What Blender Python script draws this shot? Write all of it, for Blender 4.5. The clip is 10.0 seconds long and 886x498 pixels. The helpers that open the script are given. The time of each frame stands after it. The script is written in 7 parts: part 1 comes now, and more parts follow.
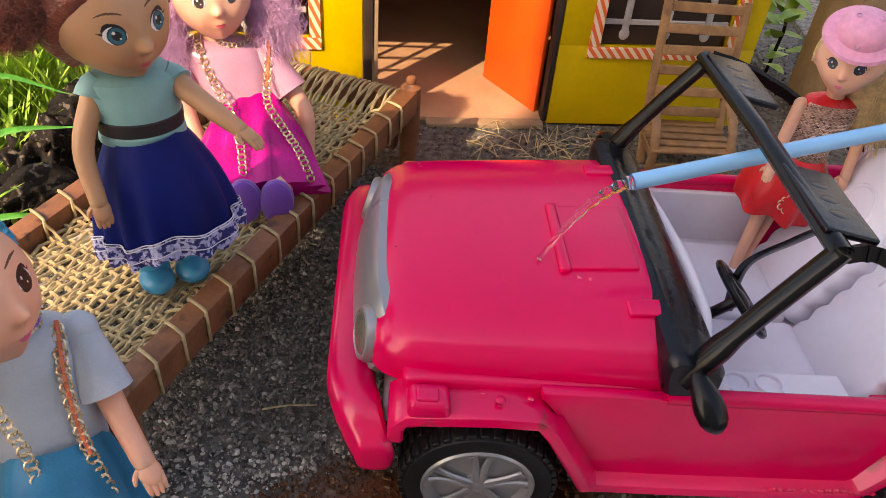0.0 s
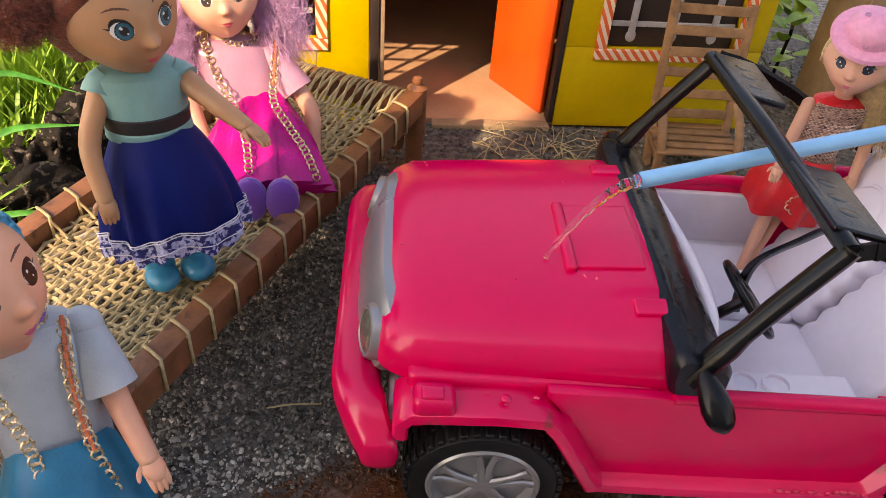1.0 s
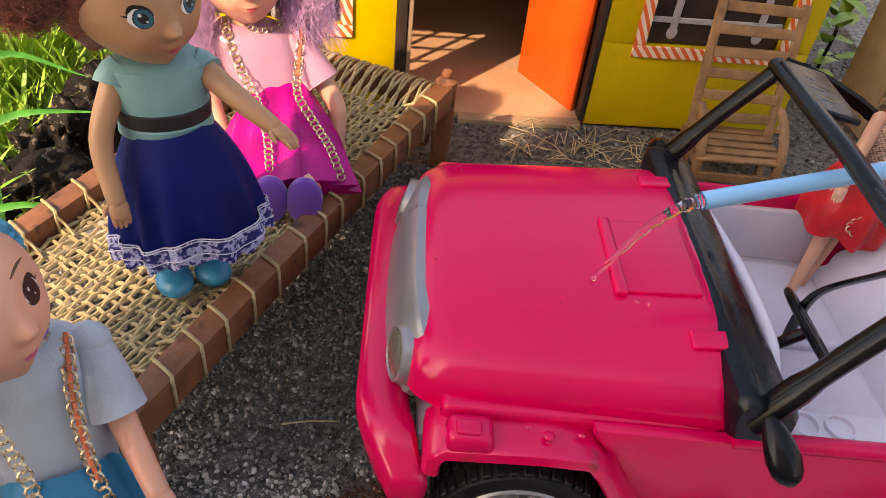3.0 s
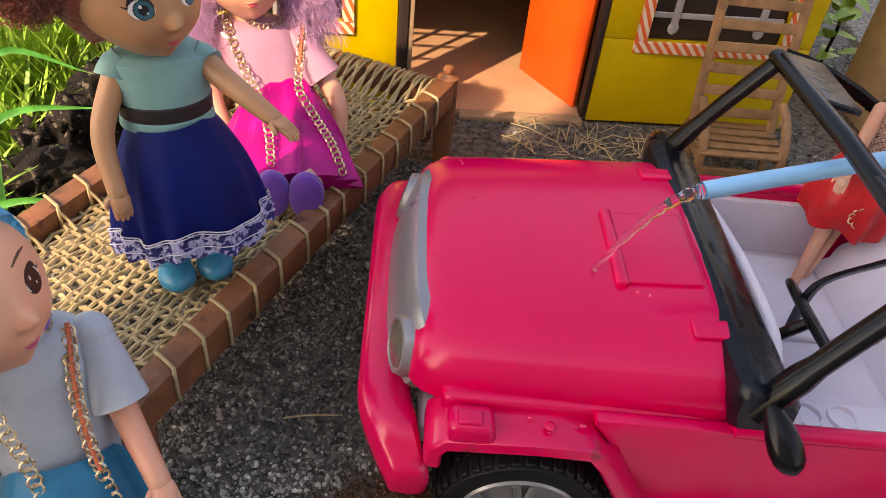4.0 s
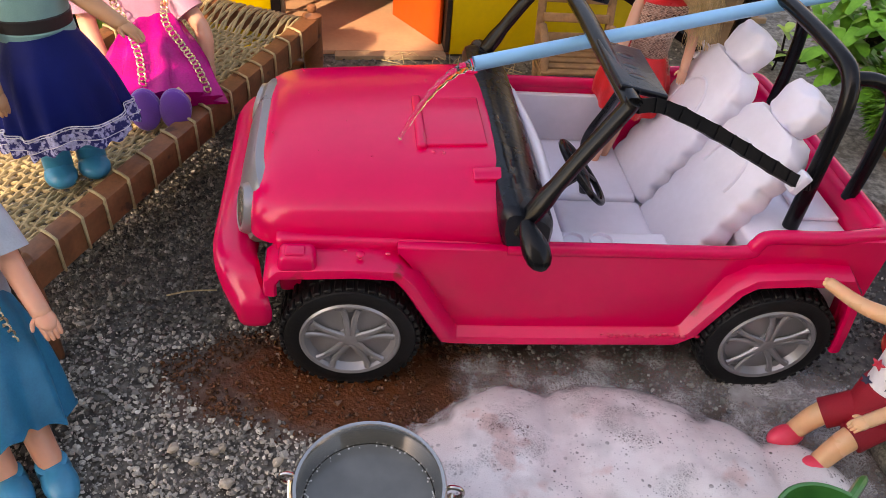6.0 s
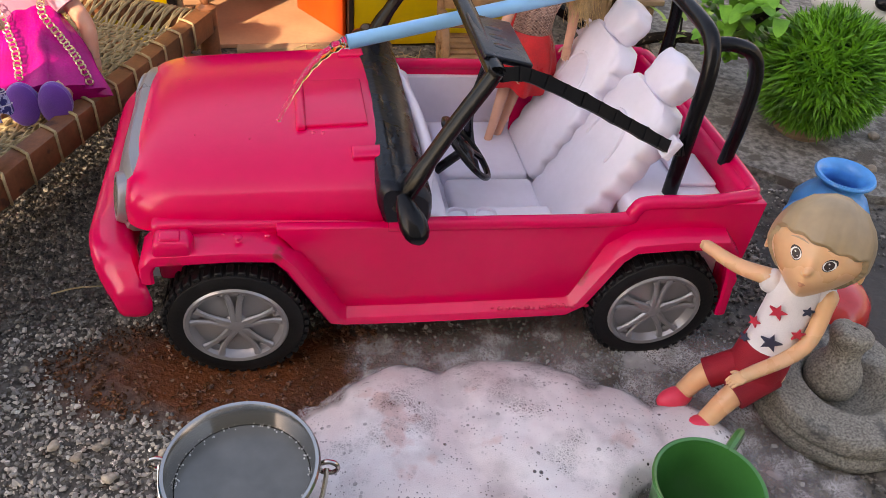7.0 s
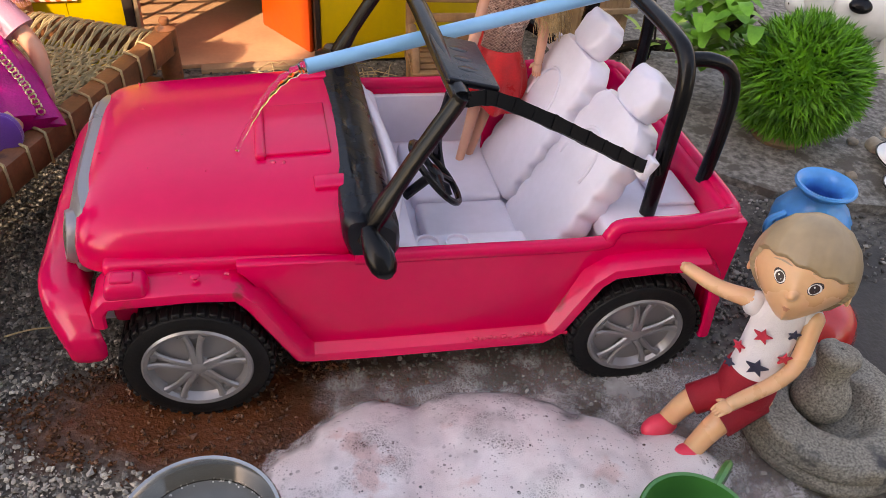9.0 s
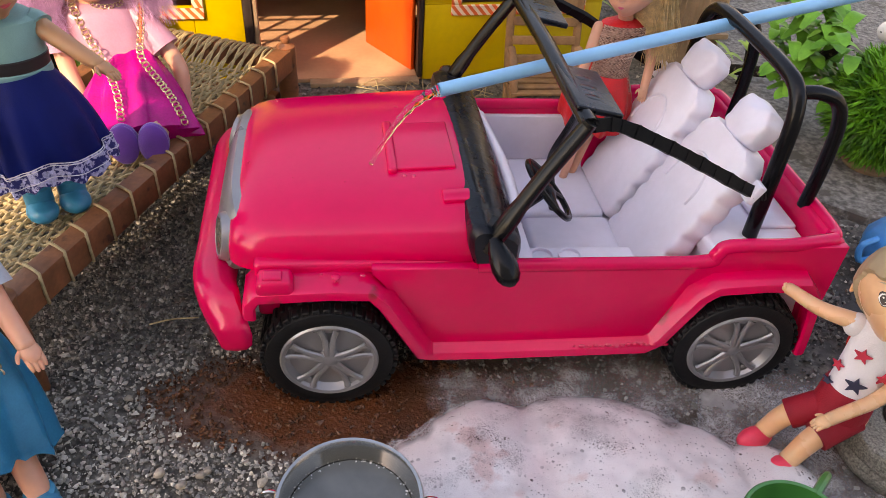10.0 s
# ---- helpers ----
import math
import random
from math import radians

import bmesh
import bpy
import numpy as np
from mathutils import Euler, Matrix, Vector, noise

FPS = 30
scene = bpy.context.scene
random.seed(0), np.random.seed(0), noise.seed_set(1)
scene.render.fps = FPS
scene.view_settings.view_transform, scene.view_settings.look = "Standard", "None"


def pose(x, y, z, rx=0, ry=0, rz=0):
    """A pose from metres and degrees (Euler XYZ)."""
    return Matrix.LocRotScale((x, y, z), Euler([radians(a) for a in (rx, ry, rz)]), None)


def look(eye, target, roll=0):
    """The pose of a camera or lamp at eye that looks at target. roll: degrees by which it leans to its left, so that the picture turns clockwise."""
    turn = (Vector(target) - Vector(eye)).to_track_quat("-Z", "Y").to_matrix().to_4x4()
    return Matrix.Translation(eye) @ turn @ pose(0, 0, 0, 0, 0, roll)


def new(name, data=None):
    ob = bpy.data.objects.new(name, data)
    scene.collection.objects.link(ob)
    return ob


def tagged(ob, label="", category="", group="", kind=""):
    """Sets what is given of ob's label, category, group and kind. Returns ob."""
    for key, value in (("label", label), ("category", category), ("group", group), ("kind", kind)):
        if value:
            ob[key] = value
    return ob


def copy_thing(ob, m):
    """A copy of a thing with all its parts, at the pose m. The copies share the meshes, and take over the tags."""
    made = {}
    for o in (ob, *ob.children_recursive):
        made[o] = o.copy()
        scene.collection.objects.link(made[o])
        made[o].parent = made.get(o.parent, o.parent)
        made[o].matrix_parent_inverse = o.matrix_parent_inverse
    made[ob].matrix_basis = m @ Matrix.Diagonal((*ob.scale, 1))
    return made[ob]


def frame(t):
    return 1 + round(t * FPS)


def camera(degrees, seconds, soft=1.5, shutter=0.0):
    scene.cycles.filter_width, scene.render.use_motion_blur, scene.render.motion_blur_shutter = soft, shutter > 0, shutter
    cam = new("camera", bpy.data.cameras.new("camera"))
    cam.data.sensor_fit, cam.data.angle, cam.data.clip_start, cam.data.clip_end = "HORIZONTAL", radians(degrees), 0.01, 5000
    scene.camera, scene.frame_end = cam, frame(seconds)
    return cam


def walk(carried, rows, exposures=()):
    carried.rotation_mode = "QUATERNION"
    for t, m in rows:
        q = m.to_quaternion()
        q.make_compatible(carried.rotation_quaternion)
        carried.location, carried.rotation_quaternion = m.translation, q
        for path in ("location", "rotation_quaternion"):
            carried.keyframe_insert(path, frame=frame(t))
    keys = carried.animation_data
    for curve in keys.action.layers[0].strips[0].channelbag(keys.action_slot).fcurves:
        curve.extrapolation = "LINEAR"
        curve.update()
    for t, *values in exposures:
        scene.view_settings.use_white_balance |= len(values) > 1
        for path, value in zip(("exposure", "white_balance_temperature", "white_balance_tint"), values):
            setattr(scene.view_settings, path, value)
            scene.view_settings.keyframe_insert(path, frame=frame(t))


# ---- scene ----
# ---------- camera and its walk ----------
cam = camera(60.0, 10.0, soft=0.85)
PATH = [
    (0, (0.07394, 0.05813, 0.38032), (0.05215, 0.52009, -0.00194), 4.986),
    (0.5, (0.07440, 0.05813, 0.37765), (0.05040, 0.52348, -0.00033), 4.898),
    (1, (0.07352, 0.05672, 0.37668), (0.04792, 0.52087, -0.00267), 4.978),
    (1.5, (0.07164, 0.05451, 0.37913), (0.04730, 0.51531, -0.00436), 5.463),
    (2, (0.06100, 0.09140, 0.38100), (0.03076, 0.55400, -0.00030), 5.300),
    (2.5, (0.04936, 0.09588, 0.37191), (0.02564, 0.55518, -0.01342), 7.199),
    (3.8, (0.06114, 0.07703, 0.36427), (0.02937, 0.53047, -0.02737), 6.225),
    (4, (0.05547, 0.08638, 0.36331), (0.02579, 0.54277, -0.02506), 6.408),
    (4.5, (0.05110, 0.08310, 0.37193), (0.01546, 0.54365, -0.01098), 5.073),
    (5, (0.07626, 0.02647, 0.37455), (0.04213, 0.48495, -0.01098), 4.798),
    (5.5, (0.10859, -0.00105, 0.37112), (0.08624, 0.45562, -0.01741), 4.510),
    (6, (0.13650, -0.01400, 0.37250), (0.14150, 0.44000, -0.01930), 5.300),
    (6.2, (0.15000, -0.01600, 0.37150), (0.16200, 0.43700, -0.02190), 5.200),
    (7.3, (0.17761, -0.02342, 0.35955), (0.22821, 0.43388, -0.02556), 5.733),
    (7.5, (0.17897, -0.01916, 0.35727), (0.23189, 0.43827, -0.02739), 5.573),
    (8, (0.18245, -0.00792, 0.35702), (0.24116, 0.44956, -0.02673), 5.220),
    (8.5, (0.18698, -0.00261, 0.35806), (0.24754, 0.45458, -0.02576), 4.992),
    (9, (0.18409, 0.00080, 0.36252), (0.23929, 0.45902, -0.02086), 4.903),
    (9.5, (0.16479, -0.01333, 0.37373), (0.20186, 0.44834, -0.00770), 4.647),
    (10, (0.14499, -0.02537, 0.38262), (0.15849, 0.43920, 0.00314), 3.854),
]
walk(cam, [(t, look(eye, target, roll)) for t, eye, target, roll in PATH],
     exposures=[(0.0, 1.84, 9700, 22), (4.8, 1.85, 9700, 22), (6.2, 1.93, 9700, 22), (10.0, 1.97, 9700, 22)])

# ---------- world, sun, exposure ----------
SUN_FROM = Vector((-0.53, -0.848, 0.80)).normalized()
world = bpy.data.worlds.new("daylight")
scene.world = world
world.use_nodes = True
wn = world.node_tree
sky = wn.nodes.new("ShaderNodeTexSky")
sky.sky_type = "NISHITA"
sky.sun_disc = False
sky.sun_elevation = math.asin(SUN_FROM.z)
sky.sun_rotation = math.atan2(SUN_FROM.x, SUN_FROM.y)
wn.links.new(sky.outputs[0], wn.nodes["Background"].inputs[0])
wn.nodes["Background"].inputs[1].default_value = 0.15
sun_data = bpy.data.lights.new("sun", "SUN")
sun_data.energy, sun_data.angle, sun_data.color = 1.8, radians(0.6), (1.0, 0.93, 0.82)
sun = new("sun", sun_data)
sun.matrix_world = look(SUN_FROM * 3, (0, 0, 0))


# ---------- materials ----------
def material(name, color, rough=0.5, metal=0.0, vary=0.15, scale=60.0, bump=0.0, bump_scale=300.0, coat=0.0,
             second=None, spots=None, spot_scale=25.0, spot_cut=0.62, sheen=0.0, transmission=0.0, sss=0.0, jitter=0.0, spec=0.5):
    """A procedural surface: base colour broken up at two scales, with fine relief and uneven gloss."""
    m = bpy.data.materials.new(name)
    m.use_nodes = True
    nt = m.node_tree
    n, link = nt.nodes, nt.links.new
    p = n["Principled BSDF"]
    tc = n.new("ShaderNodeTexCoord")
    big, fine = n.new("ShaderNodeTexNoise"), n.new("ShaderNodeTexNoise")
    big.inputs["Scale"].default_value, big.inputs["Detail"].default_value = scale, 5
    fine.inputs["Scale"].default_value, fine.inputs["Detail"].default_value = bump_scale, 4
    link(tc.outputs["Object"], big.inputs["Vector"])
    link(tc.outputs["Object"], fine.inputs["Vector"])
    ramp = n.new("ShaderNodeValToRGB")
    a = [c * (1 - vary) for c in color]
    b = second or [min(1, c * (1 + vary)) for c in color]
    ramp.color_ramp.elements[0].position, ramp.color_ramp.elements[1].position = 0.32, 0.68
    ramp.color_ramp.elements[0].color, ramp.color_ramp.elements[1].color = (*a, 1), (*b, 1)
    link(big.outputs["Fac"], ramp.inputs["Fac"])
    out = ramp.outputs["Color"]
    mixf = n.new("ShaderNodeMix")
    mixf.data_type, mixf.blend_type = "RGBA", "MULTIPLY"
    mixf.inputs["Factor"].default_value = min(1.0, vary * 1.5)
    fr = n.new("ShaderNodeMapRange")
    fr.inputs["From Min"].default_value, fr.inputs["From Max"].default_value = 0.3, 0.7
    fr.inputs["To Min"].default_value = 0.55
    link(fine.outputs["Fac"], fr.inputs["Value"])
    link(out, mixf.inputs["A"])
    link(fr.outputs["Result"], mixf.inputs["B"])
    out = mixf.outputs["Result"]
    if spots:
        sp = n.new("ShaderNodeTexNoise")
        sp.inputs["Scale"].default_value, sp.inputs["Detail"].default_value = spot_scale, 6
        link(tc.outputs["Object"], sp.inputs["Vector"])
        sr = n.new("ShaderNodeMapRange")
        sr.inputs["From Min"].default_value, sr.inputs["From Max"].default_value = spot_cut, spot_cut + 0.06
        link(sp.outputs["Fac"], sr.inputs["Value"])
        mx = n.new("ShaderNodeMix")
        mx.data_type = "RGBA"
        link(sr.outputs["Result"], mx.inputs["Factor"])
        link(out, mx.inputs["A"])
        mx.inputs["B"].default_value = (*spots, 1)
        out = mx.outputs["Result"]
    if jitter:
        info = n.new("ShaderNodeObjectInfo")
        hsv = n.new("ShaderNodeHueSaturation")
        mr = n.new("ShaderNodeMapRange")
        mr.inputs["To Min"].default_value, mr.inputs["To Max"].default_value = 1 - jitter, 1 + jitter
        link(info.outputs["Random"], mr.inputs["Value"])
        link(mr.outputs["Result"], hsv.inputs["Value"])
        link(out, hsv.inputs["Color"])
        out = hsv.outputs["Color"]
    link(out, p.inputs["Base Color"])
    rr = n.new("ShaderNodeMapRange")
    rr.inputs["To Min"].default_value, rr.inputs["To Max"].default_value = max(0.02, rough * 0.75), min(1, rough * 1.25)
    link(big.outputs["Fac"], rr.inputs["Value"])
    link(rr.outputs["Result"], p.inputs["Roughness"])
    p.inputs["Metallic"].default_value = metal
    p.inputs["Specular IOR Level"].default_value = spec
    p.inputs["Coat Weight"].default_value = coat
    p.inputs["Coat Roughness"].default_value = 0.12
    p.inputs["Sheen Weight"].default_value = sheen
    p.inputs["Transmission Weight"].default_value = transmission
    if sss:
        p.inputs["Subsurface Weight"].default_value = sss
        p.inputs["Subsurface Radius"].default_value = (0.004, 0.002, 0.0015)
        p.inputs["Subsurface Scale"].default_value = 1.0
    if bump:
        bp = n.new("ShaderNodeBump")
        bp.inputs["Strength"].default_value, bp.inputs["Distance"].default_value = bump, 0.001
        link(fine.outputs["Fac"], bp.inputs["Height"])
        link(bp.outputs["Normal"], p.inputs["Normal"])
    return m


def striped(name, a, b, scale, angle, rough=0.6):
    """Printed diagonal stripes on card."""
    m = material(name, a, rough, vary=0.06, bump=0.1)
    n, link = m.node_tree.nodes, m.node_tree.links.new
    p = n["Principled BSDF"]
    tc, mp, wv = n.new("ShaderNodeTexCoord"), n.new("ShaderNodeMapping"), n.new("ShaderNodeTexWave")
    mp.inputs["Rotation"].default_value[1] = radians(angle)
    wv.inputs["Scale"].default_value = scale
    wv.inputs["Distortion"].default_value = 0.6
    link(tc.outputs["Object"], mp.inputs["Vector"])
    link(mp.outputs["Vector"], wv.inputs["Vector"])
    rp = n.new("ShaderNodeValToRGB")
    rp.color_ramp.elements[0].position, rp.color_ramp.elements[1].position = 0.44, 0.56
    rp.color_ramp.elements[0].color, rp.color_ramp.elements[1].color = (*a, 1), (*b, 1)
    link(wv.outputs["Fac"], rp.inputs["Fac"])
    link(rp.outputs["Color"], p.inputs["Base Color"])
    return m


PINK = material("jeep_pink_plastic", (0.77, 0.0035, 0.084), 0.19, vary=0.05, scale=14, bump=0.015, bump_scale=120, coat=0.12, spec=0.32, spots=(0.34, 0.035, 0.03), spot_scale=16, spot_cut=0.70)
PINK_ARCH = material("pink_arch_plastic", (0.77, 0.0035, 0.084), 0.19, vary=0.05, scale=14, bump=0.05, bump_scale=200, coat=0.15, spec=0.4, spots=(0.15, 0.032, 0.012), spot_scale=24, spot_cut=0.615)
PINK_WET = material("wet_pink_film", (0.80, 0.010, 0.085), 0.06, vary=0.02, coat=1.0)
BLACK_STRAP = material("black_strap_plastic", (0.005, 0.005, 0.006), 0.5, vary=0.3, scale=60, bump=0.15, bump_scale=300, spec=0.12)
LEAFBROAD = material("broad_fresh_leaf", (0.09, 0.34, 0.03), 0.5, vary=0.25, scale=40, second=(0.19, 0.52, 0.055), spec=0.25)
WHITE_PL = material("white_plastic", (0.74, 0.71, 0.80), 0.35, vary=0.05, scale=30, bump=0.04, bump_scale=200, coat=0.2, sss=0.1)
BLACK_PL = material("black_plastic", (0.0045, 0.0045, 0.0055), 0.24, vary=0.2, scale=60, bump=0.08, bump_scale=180, spec=0.24)
BLACK_CREASED = material("creased_black_plastic", (0.0040, 0.0048, 0.0080), 0.28, vary=0.1, scale=60, bump=0.25, bump_scale=260, spec=0.30)
RUBBER = material("tyre_rubber", (0.007, 0.007, 0.008), 0.55, vary=0.3, scale=80, bump=0.2, bump_scale=500, spec=0.3)
SILVER = material("silver_plastic", (0.30, 0.30, 0.315), 0.30, metal=0.45, vary=0.02, scale=70)
GLASSY = material("lamp_lens", (0.20, 0.19, 0.15), 0.12, metal=0.3, vary=0.25, scale=500, bump=0.6, bump_scale=900, coat=1.0)
WOOD = material("cot_wood", (0.23, 0.085, 0.035), 0.55, vary=0.3, scale=45, bump=0.25, bump_scale=350, spots=(0.09, 0.035, 0.02), spot_scale=60, spot_cut=0.6)
PALEWOOD = material("pale_wood", (0.30, 0.155, 0.065), 0.6, vary=0.25, scale=70, bump=0.2, bump_scale=400, spots=(0.2, 0.1, 0.05), spot_scale=50, spot_cut=0.62, jitter=0.15)
ROPE = material("jute_rope", (0.47, 0.36, 0.19), 0.85, vary=0.3, scale=120, bump=0.7, bump_scale=1500)
YELLOW = material("yellow_painted_card", (0.60, 0.41, 0.007), 0.5, vary=0.12, scale=18, bump=0.2, bump_scale=130)
ORANGE = material("orange_painted_card", (0.82, 0.09, 0.012), 0.45, vary=0.12, scale=20, bump=0.2, bump_scale=130)
CARD = material("brown_card", (0.36, 0.24, 0.14), 0.75, vary=0.18, scale=40, bump=0.25, bump_scale=300)
PEACH = material("peach_floor_card", (0.50, 0.28, 0.16), 0.6, vary=0.12, scale=22, bump=0.15, bump_scale=200)
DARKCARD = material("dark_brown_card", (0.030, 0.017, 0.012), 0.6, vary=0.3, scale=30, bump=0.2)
GREYPAINT = material("grey_paint", (0.40, 0.38, 0.37), 0.6, vary=0.15, scale=90, bump=0.2)
STRIPE = striped("orange_white_stripes", (0.80, 0.62, 0.45), (0.80, 0.13, 0.03), 48, 40)
STRIPE_V = striped("orange_white_stripes_upright", (0.80, 0.62, 0.45), (0.80, 0.13, 0.03), 48, 25)
STEEL = material("stainless_steel", (0.50, 0.475, 0.44), 0.16, metal=1.0, vary=0.06, scale=90, bump=0.03)
WATER = material("grey_wash_water", (0.12, 0.125, 0.115), 0.06, vary=0.15, scale=60, bump=0.05, bump_scale=80, coat=0.6)
GREEN_PL = material("green_plastic", (0.03, 0.20, 0.045), 0.3, vary=0.08, scale=50, coat=0.3, sss=0.05)
BLUE_PL = material("blue_plastic", (0.015, 0.34, 0.80), 0.35, vary=0.1, scale=60, coat=0.3, bump=0.05)
HOSE = material("light_blue_hose", (0.20, 0.52, 0.80), 0.35, vary=0.05, scale=40, coat=0.25, sss=0.1)
RED_PL = material("red_plastic", (0.62, 0.03, 0.03), 0.25, vary=0.1, scale=60, coat=0.5)
STONE = material("grey_stone", (0.20, 0.187, 0.155), 0.7, vary=0.35, scale=700, bump=1.0, bump_scale=1100, second=(0.42, 0.395, 0.33), spots=(0.045, 0.047, 0.050), spot_scale=26, spot_cut=0.57)
CHINA = material("white_china", (0.75, 0.75, 0.72), 0.15, vary=0.04, coat=0.5)
ORANGE_PL = material("orange_plastic", (0.75, 0.16, 0.02), 0.35, vary=0.1)

SKIN = material("doll_skin_vinyl", (0.47, 0.240, 0.125), 0.42, vary=0.05, scale=25, bump=0.04, sss=0.25, spots=(0.42, 0.17, 0.10), spot_scale=130, spot_cut=0.74)
SKIN_PALE = material("pale_doll_skin_vinyl", (0.68, 0.35, 0.24), 0.42, vary=0.05, scale=25, bump=0.04, sss=0.25)
SKIN_WARM = material("warm_doll_skin_vinyl", (0.76, 0.36, 0.235), 0.42, vary=0.05, scale=25, bump=0.04, sss=0.25)
SKIN_TAN = material("tan_doll_skin_vinyl", (0.80, 0.44, 0.235), 0.28, vary=0.06, scale=25, bump=0.04, sss=0.25)
LIPS = material("doll_lips", (0.62, 0.10, 0.13), 0.35, vary=0.05)
LIPS_TAN = material("doll_tan_lips", (0.68, 0.29, 0.17), 0.35, vary=0.05)
LIPS_PINK = material("doll_pink_lips", (0.66, 0.12, 0.22), 0.35, vary=0.05)
EYE_N = material("doll_eye_navy", (0.010, 0.03, 0.08), 0.3, vary=0.15, scale=400, coat=0.1)
EYE_W = material("doll_eye_white", (0.78, 0.76, 0.72), 0.2, vary=0.02, coat=0.5)
EYE_T = material("doll_eye_teal", (0.02, 0.12, 0.165), 0.3, vary=0.15, scale=400, coat=0.1)
EYE_D = material("doll_eye_dark", (0.02, 0.012, 0.012), 0.3, vary=0.1, coat=0.1)
EYE_B = material("doll_eye_brown", (0.035, 0.014, 0.010), 0.3, vary=0.15, coat=0.1)
LASH = material("doll_brow_paint", (0.10, 0.04, 0.02), 0.6, vary=0.1)
HAIR_RED = material("auburn_doll_hair", (0.27, 0.056, 0.026), 0.36, vary=0.4, scale=140, bump=0.9, bump_scale=900, sheen=0.2)
HAIR_LILAC = material("lilac_doll_hair", (0.66, 0.36, 0.60), 0.5, vary=0.3, scale=120, bump=0.8, bump_scale=900, sheen=0.2)
HAIR_BLUE = material("blue_doll_hair", (0.02, 0.33, 0.54), 0.36, vary=0.2, scale=90, bump=0.5, bump_scale=300)
HAIR_BLOND = material("blond_doll_hair", (0.64, 0.44, 0.20), 0.5, vary=0.35, scale=160, bump=0.8, bump_scale=1200, sheen=0.2)
HAIR_TAN = material("tan_moulded_hair", (0.37, 0.262, 0.150), 0.42, vary=0.12, scale=70, bump=0.15, bump_scale=150)
TEAL_CLOTH = material("teal_satin", (0.185, 0.40, 0.39), 0.45, vary=0.12, scale=60, bump=0.3, bump_scale=1500, spec=0.35)
NAVY = material("navy_satin", (0.0010, 0.0085, 0.105), 0.55, vary=0.2, scale=40, bump=0.3, bump_scale=1500, spec=0.12)
LACE = material("white_blue_lace", (0.40, 0.42, 0.66), 0.7, vary=0.3, scale=500, bump=0.8, bump_scale=900, spots=(0.006, 0.012, 0.13), spot_scale=330, spot_cut=0.47)
LACE_THREAD = material("white_lace_thread", (0.66, 0.66, 0.74), 0.7, vary=0.15, bump=0.3)
BLACK_CLOTH = material("black_ribbon", (0.02, 0.018, 0.02), 0.5, vary=0.2, bump=0.2, bump_scale=1500)
SATIN_PINK = material("pale_pink_satin", (0.50, 0.25, 0.34), 0.24, vary=0.08, scale=50, bump=0.06, bump_scale=800, spec=0.35)
PUFF = material("bright_pink_satin", (0.82, 0.36, 0.50), 0.4, vary=0.1, scale=60, bump=0.1, bump_scale=800)
MAGENTA = material("magenta_satin", (0.46, 0.002, 0.18), 0.22, vary=0.25, scale=45, bump=0.3, bump_scale=700, spec=0.35)
GREY_SATIN = material("silver_grey_satin", (0.42, 0.48, 0.54), 0.42, vary=0.1, scale=50, bump=0.3, bump_scale=1000, spec=0.35)
TURQ = material("turquoise_satin", (0.0, 0.20, 0.36), 0.32, vary=0.2, scale=40, bump=0.06, bump_scale=900, spec=0.22)
GOLD = material("gold_braid", (0.70, 0.56, 0.36), 0.28, metal=0.9, vary=0.15, scale=500, bump=0.6, bump_scale=900)
RIBBON = material("orange_ribbon", (0.80, 0.18, 0.08), 0.5, vary=0.2, bump=0.3)
VIOLET = material("violet_felt", (0.15, 0.035, 0.34), 0.7, vary=0.12, scale=80, bump=0.4, bump_scale=1500, sheen=0.4)
SHOE_BLUE = material("blue_vinyl_shoe", (0.01, 0.25, 0.42), 0.35, vary=0.12, scale=90, bump=0.15)
RED_SATIN = material("red_satin", (0.66, 0.02, 0.025), 0.3, vary=0.2, scale=60, bump=0.4, bump_scale=800, spec=0.35)
SEQUIN = material("copper_sequin_cloth", (0.16, 0.05, 0.045), 0.3, metal=0.5, vary=0.5, scale=460, bump=1.0, bump_scale=500, second=(0.80, 0.52, 0.42))
COPPER_THREAD = material("copper_sequin_thread", (0.86, 0.60, 0.50), 0.3, metal=0.6, vary=0.3, scale=300)
HAT_PINK = material("pink_sequin_hat", (0.74, 0.30, 0.44), 0.4, vary=0.08, scale=300, bump=0.6, bump_scale=420)
WHITE_CLOTH = material("white_jersey", (0.74, 0.70, 0.70), 0.6, vary=0.06, bump=0.3, bump_scale=1500)
DARKRED = material("dark_red_jersey", (0.32, 0.008, 0.02), 0.65, vary=0.15, bump=0.4, bump_scale=1500, spec=0.35)
STAR_RED = material("red_print", (0.62, 0.03, 0.06), 0.5, vary=0.1)
STAR_NAVY = material("navy_print", (0.03, 0.035, 0.07), 0.5, vary=0.1)
SLIPPER = material("coral_vinyl", (0.95, 0.06, 0.11), 0.35, vary=0.08, sss=0.1)
GRASSBLADE = material("bright_green_plastic_leaf", (0.035, 0.26, 0.035), 0.4, vary=0.3, scale=60, coat=0.2, second=(0.08, 0.44, 0.07))
BUSHGREEN = material("topiary_green", (0.04, 0.26, 0.012), 0.45, vary=0.3, scale=60, second=(0.16, 0.52, 0.03))
BUSHSHADE = material("topiary_core", (0.012, 0.06, 0.012), 0.8, vary=0.3, scale=80)
LEAFGREEN = material("fresh_leaf", (0.19, 0.43, 0.045), 0.45, vary=0.25, scale=40, second=(0.44, 0.66, 0.12), spec=0.3)
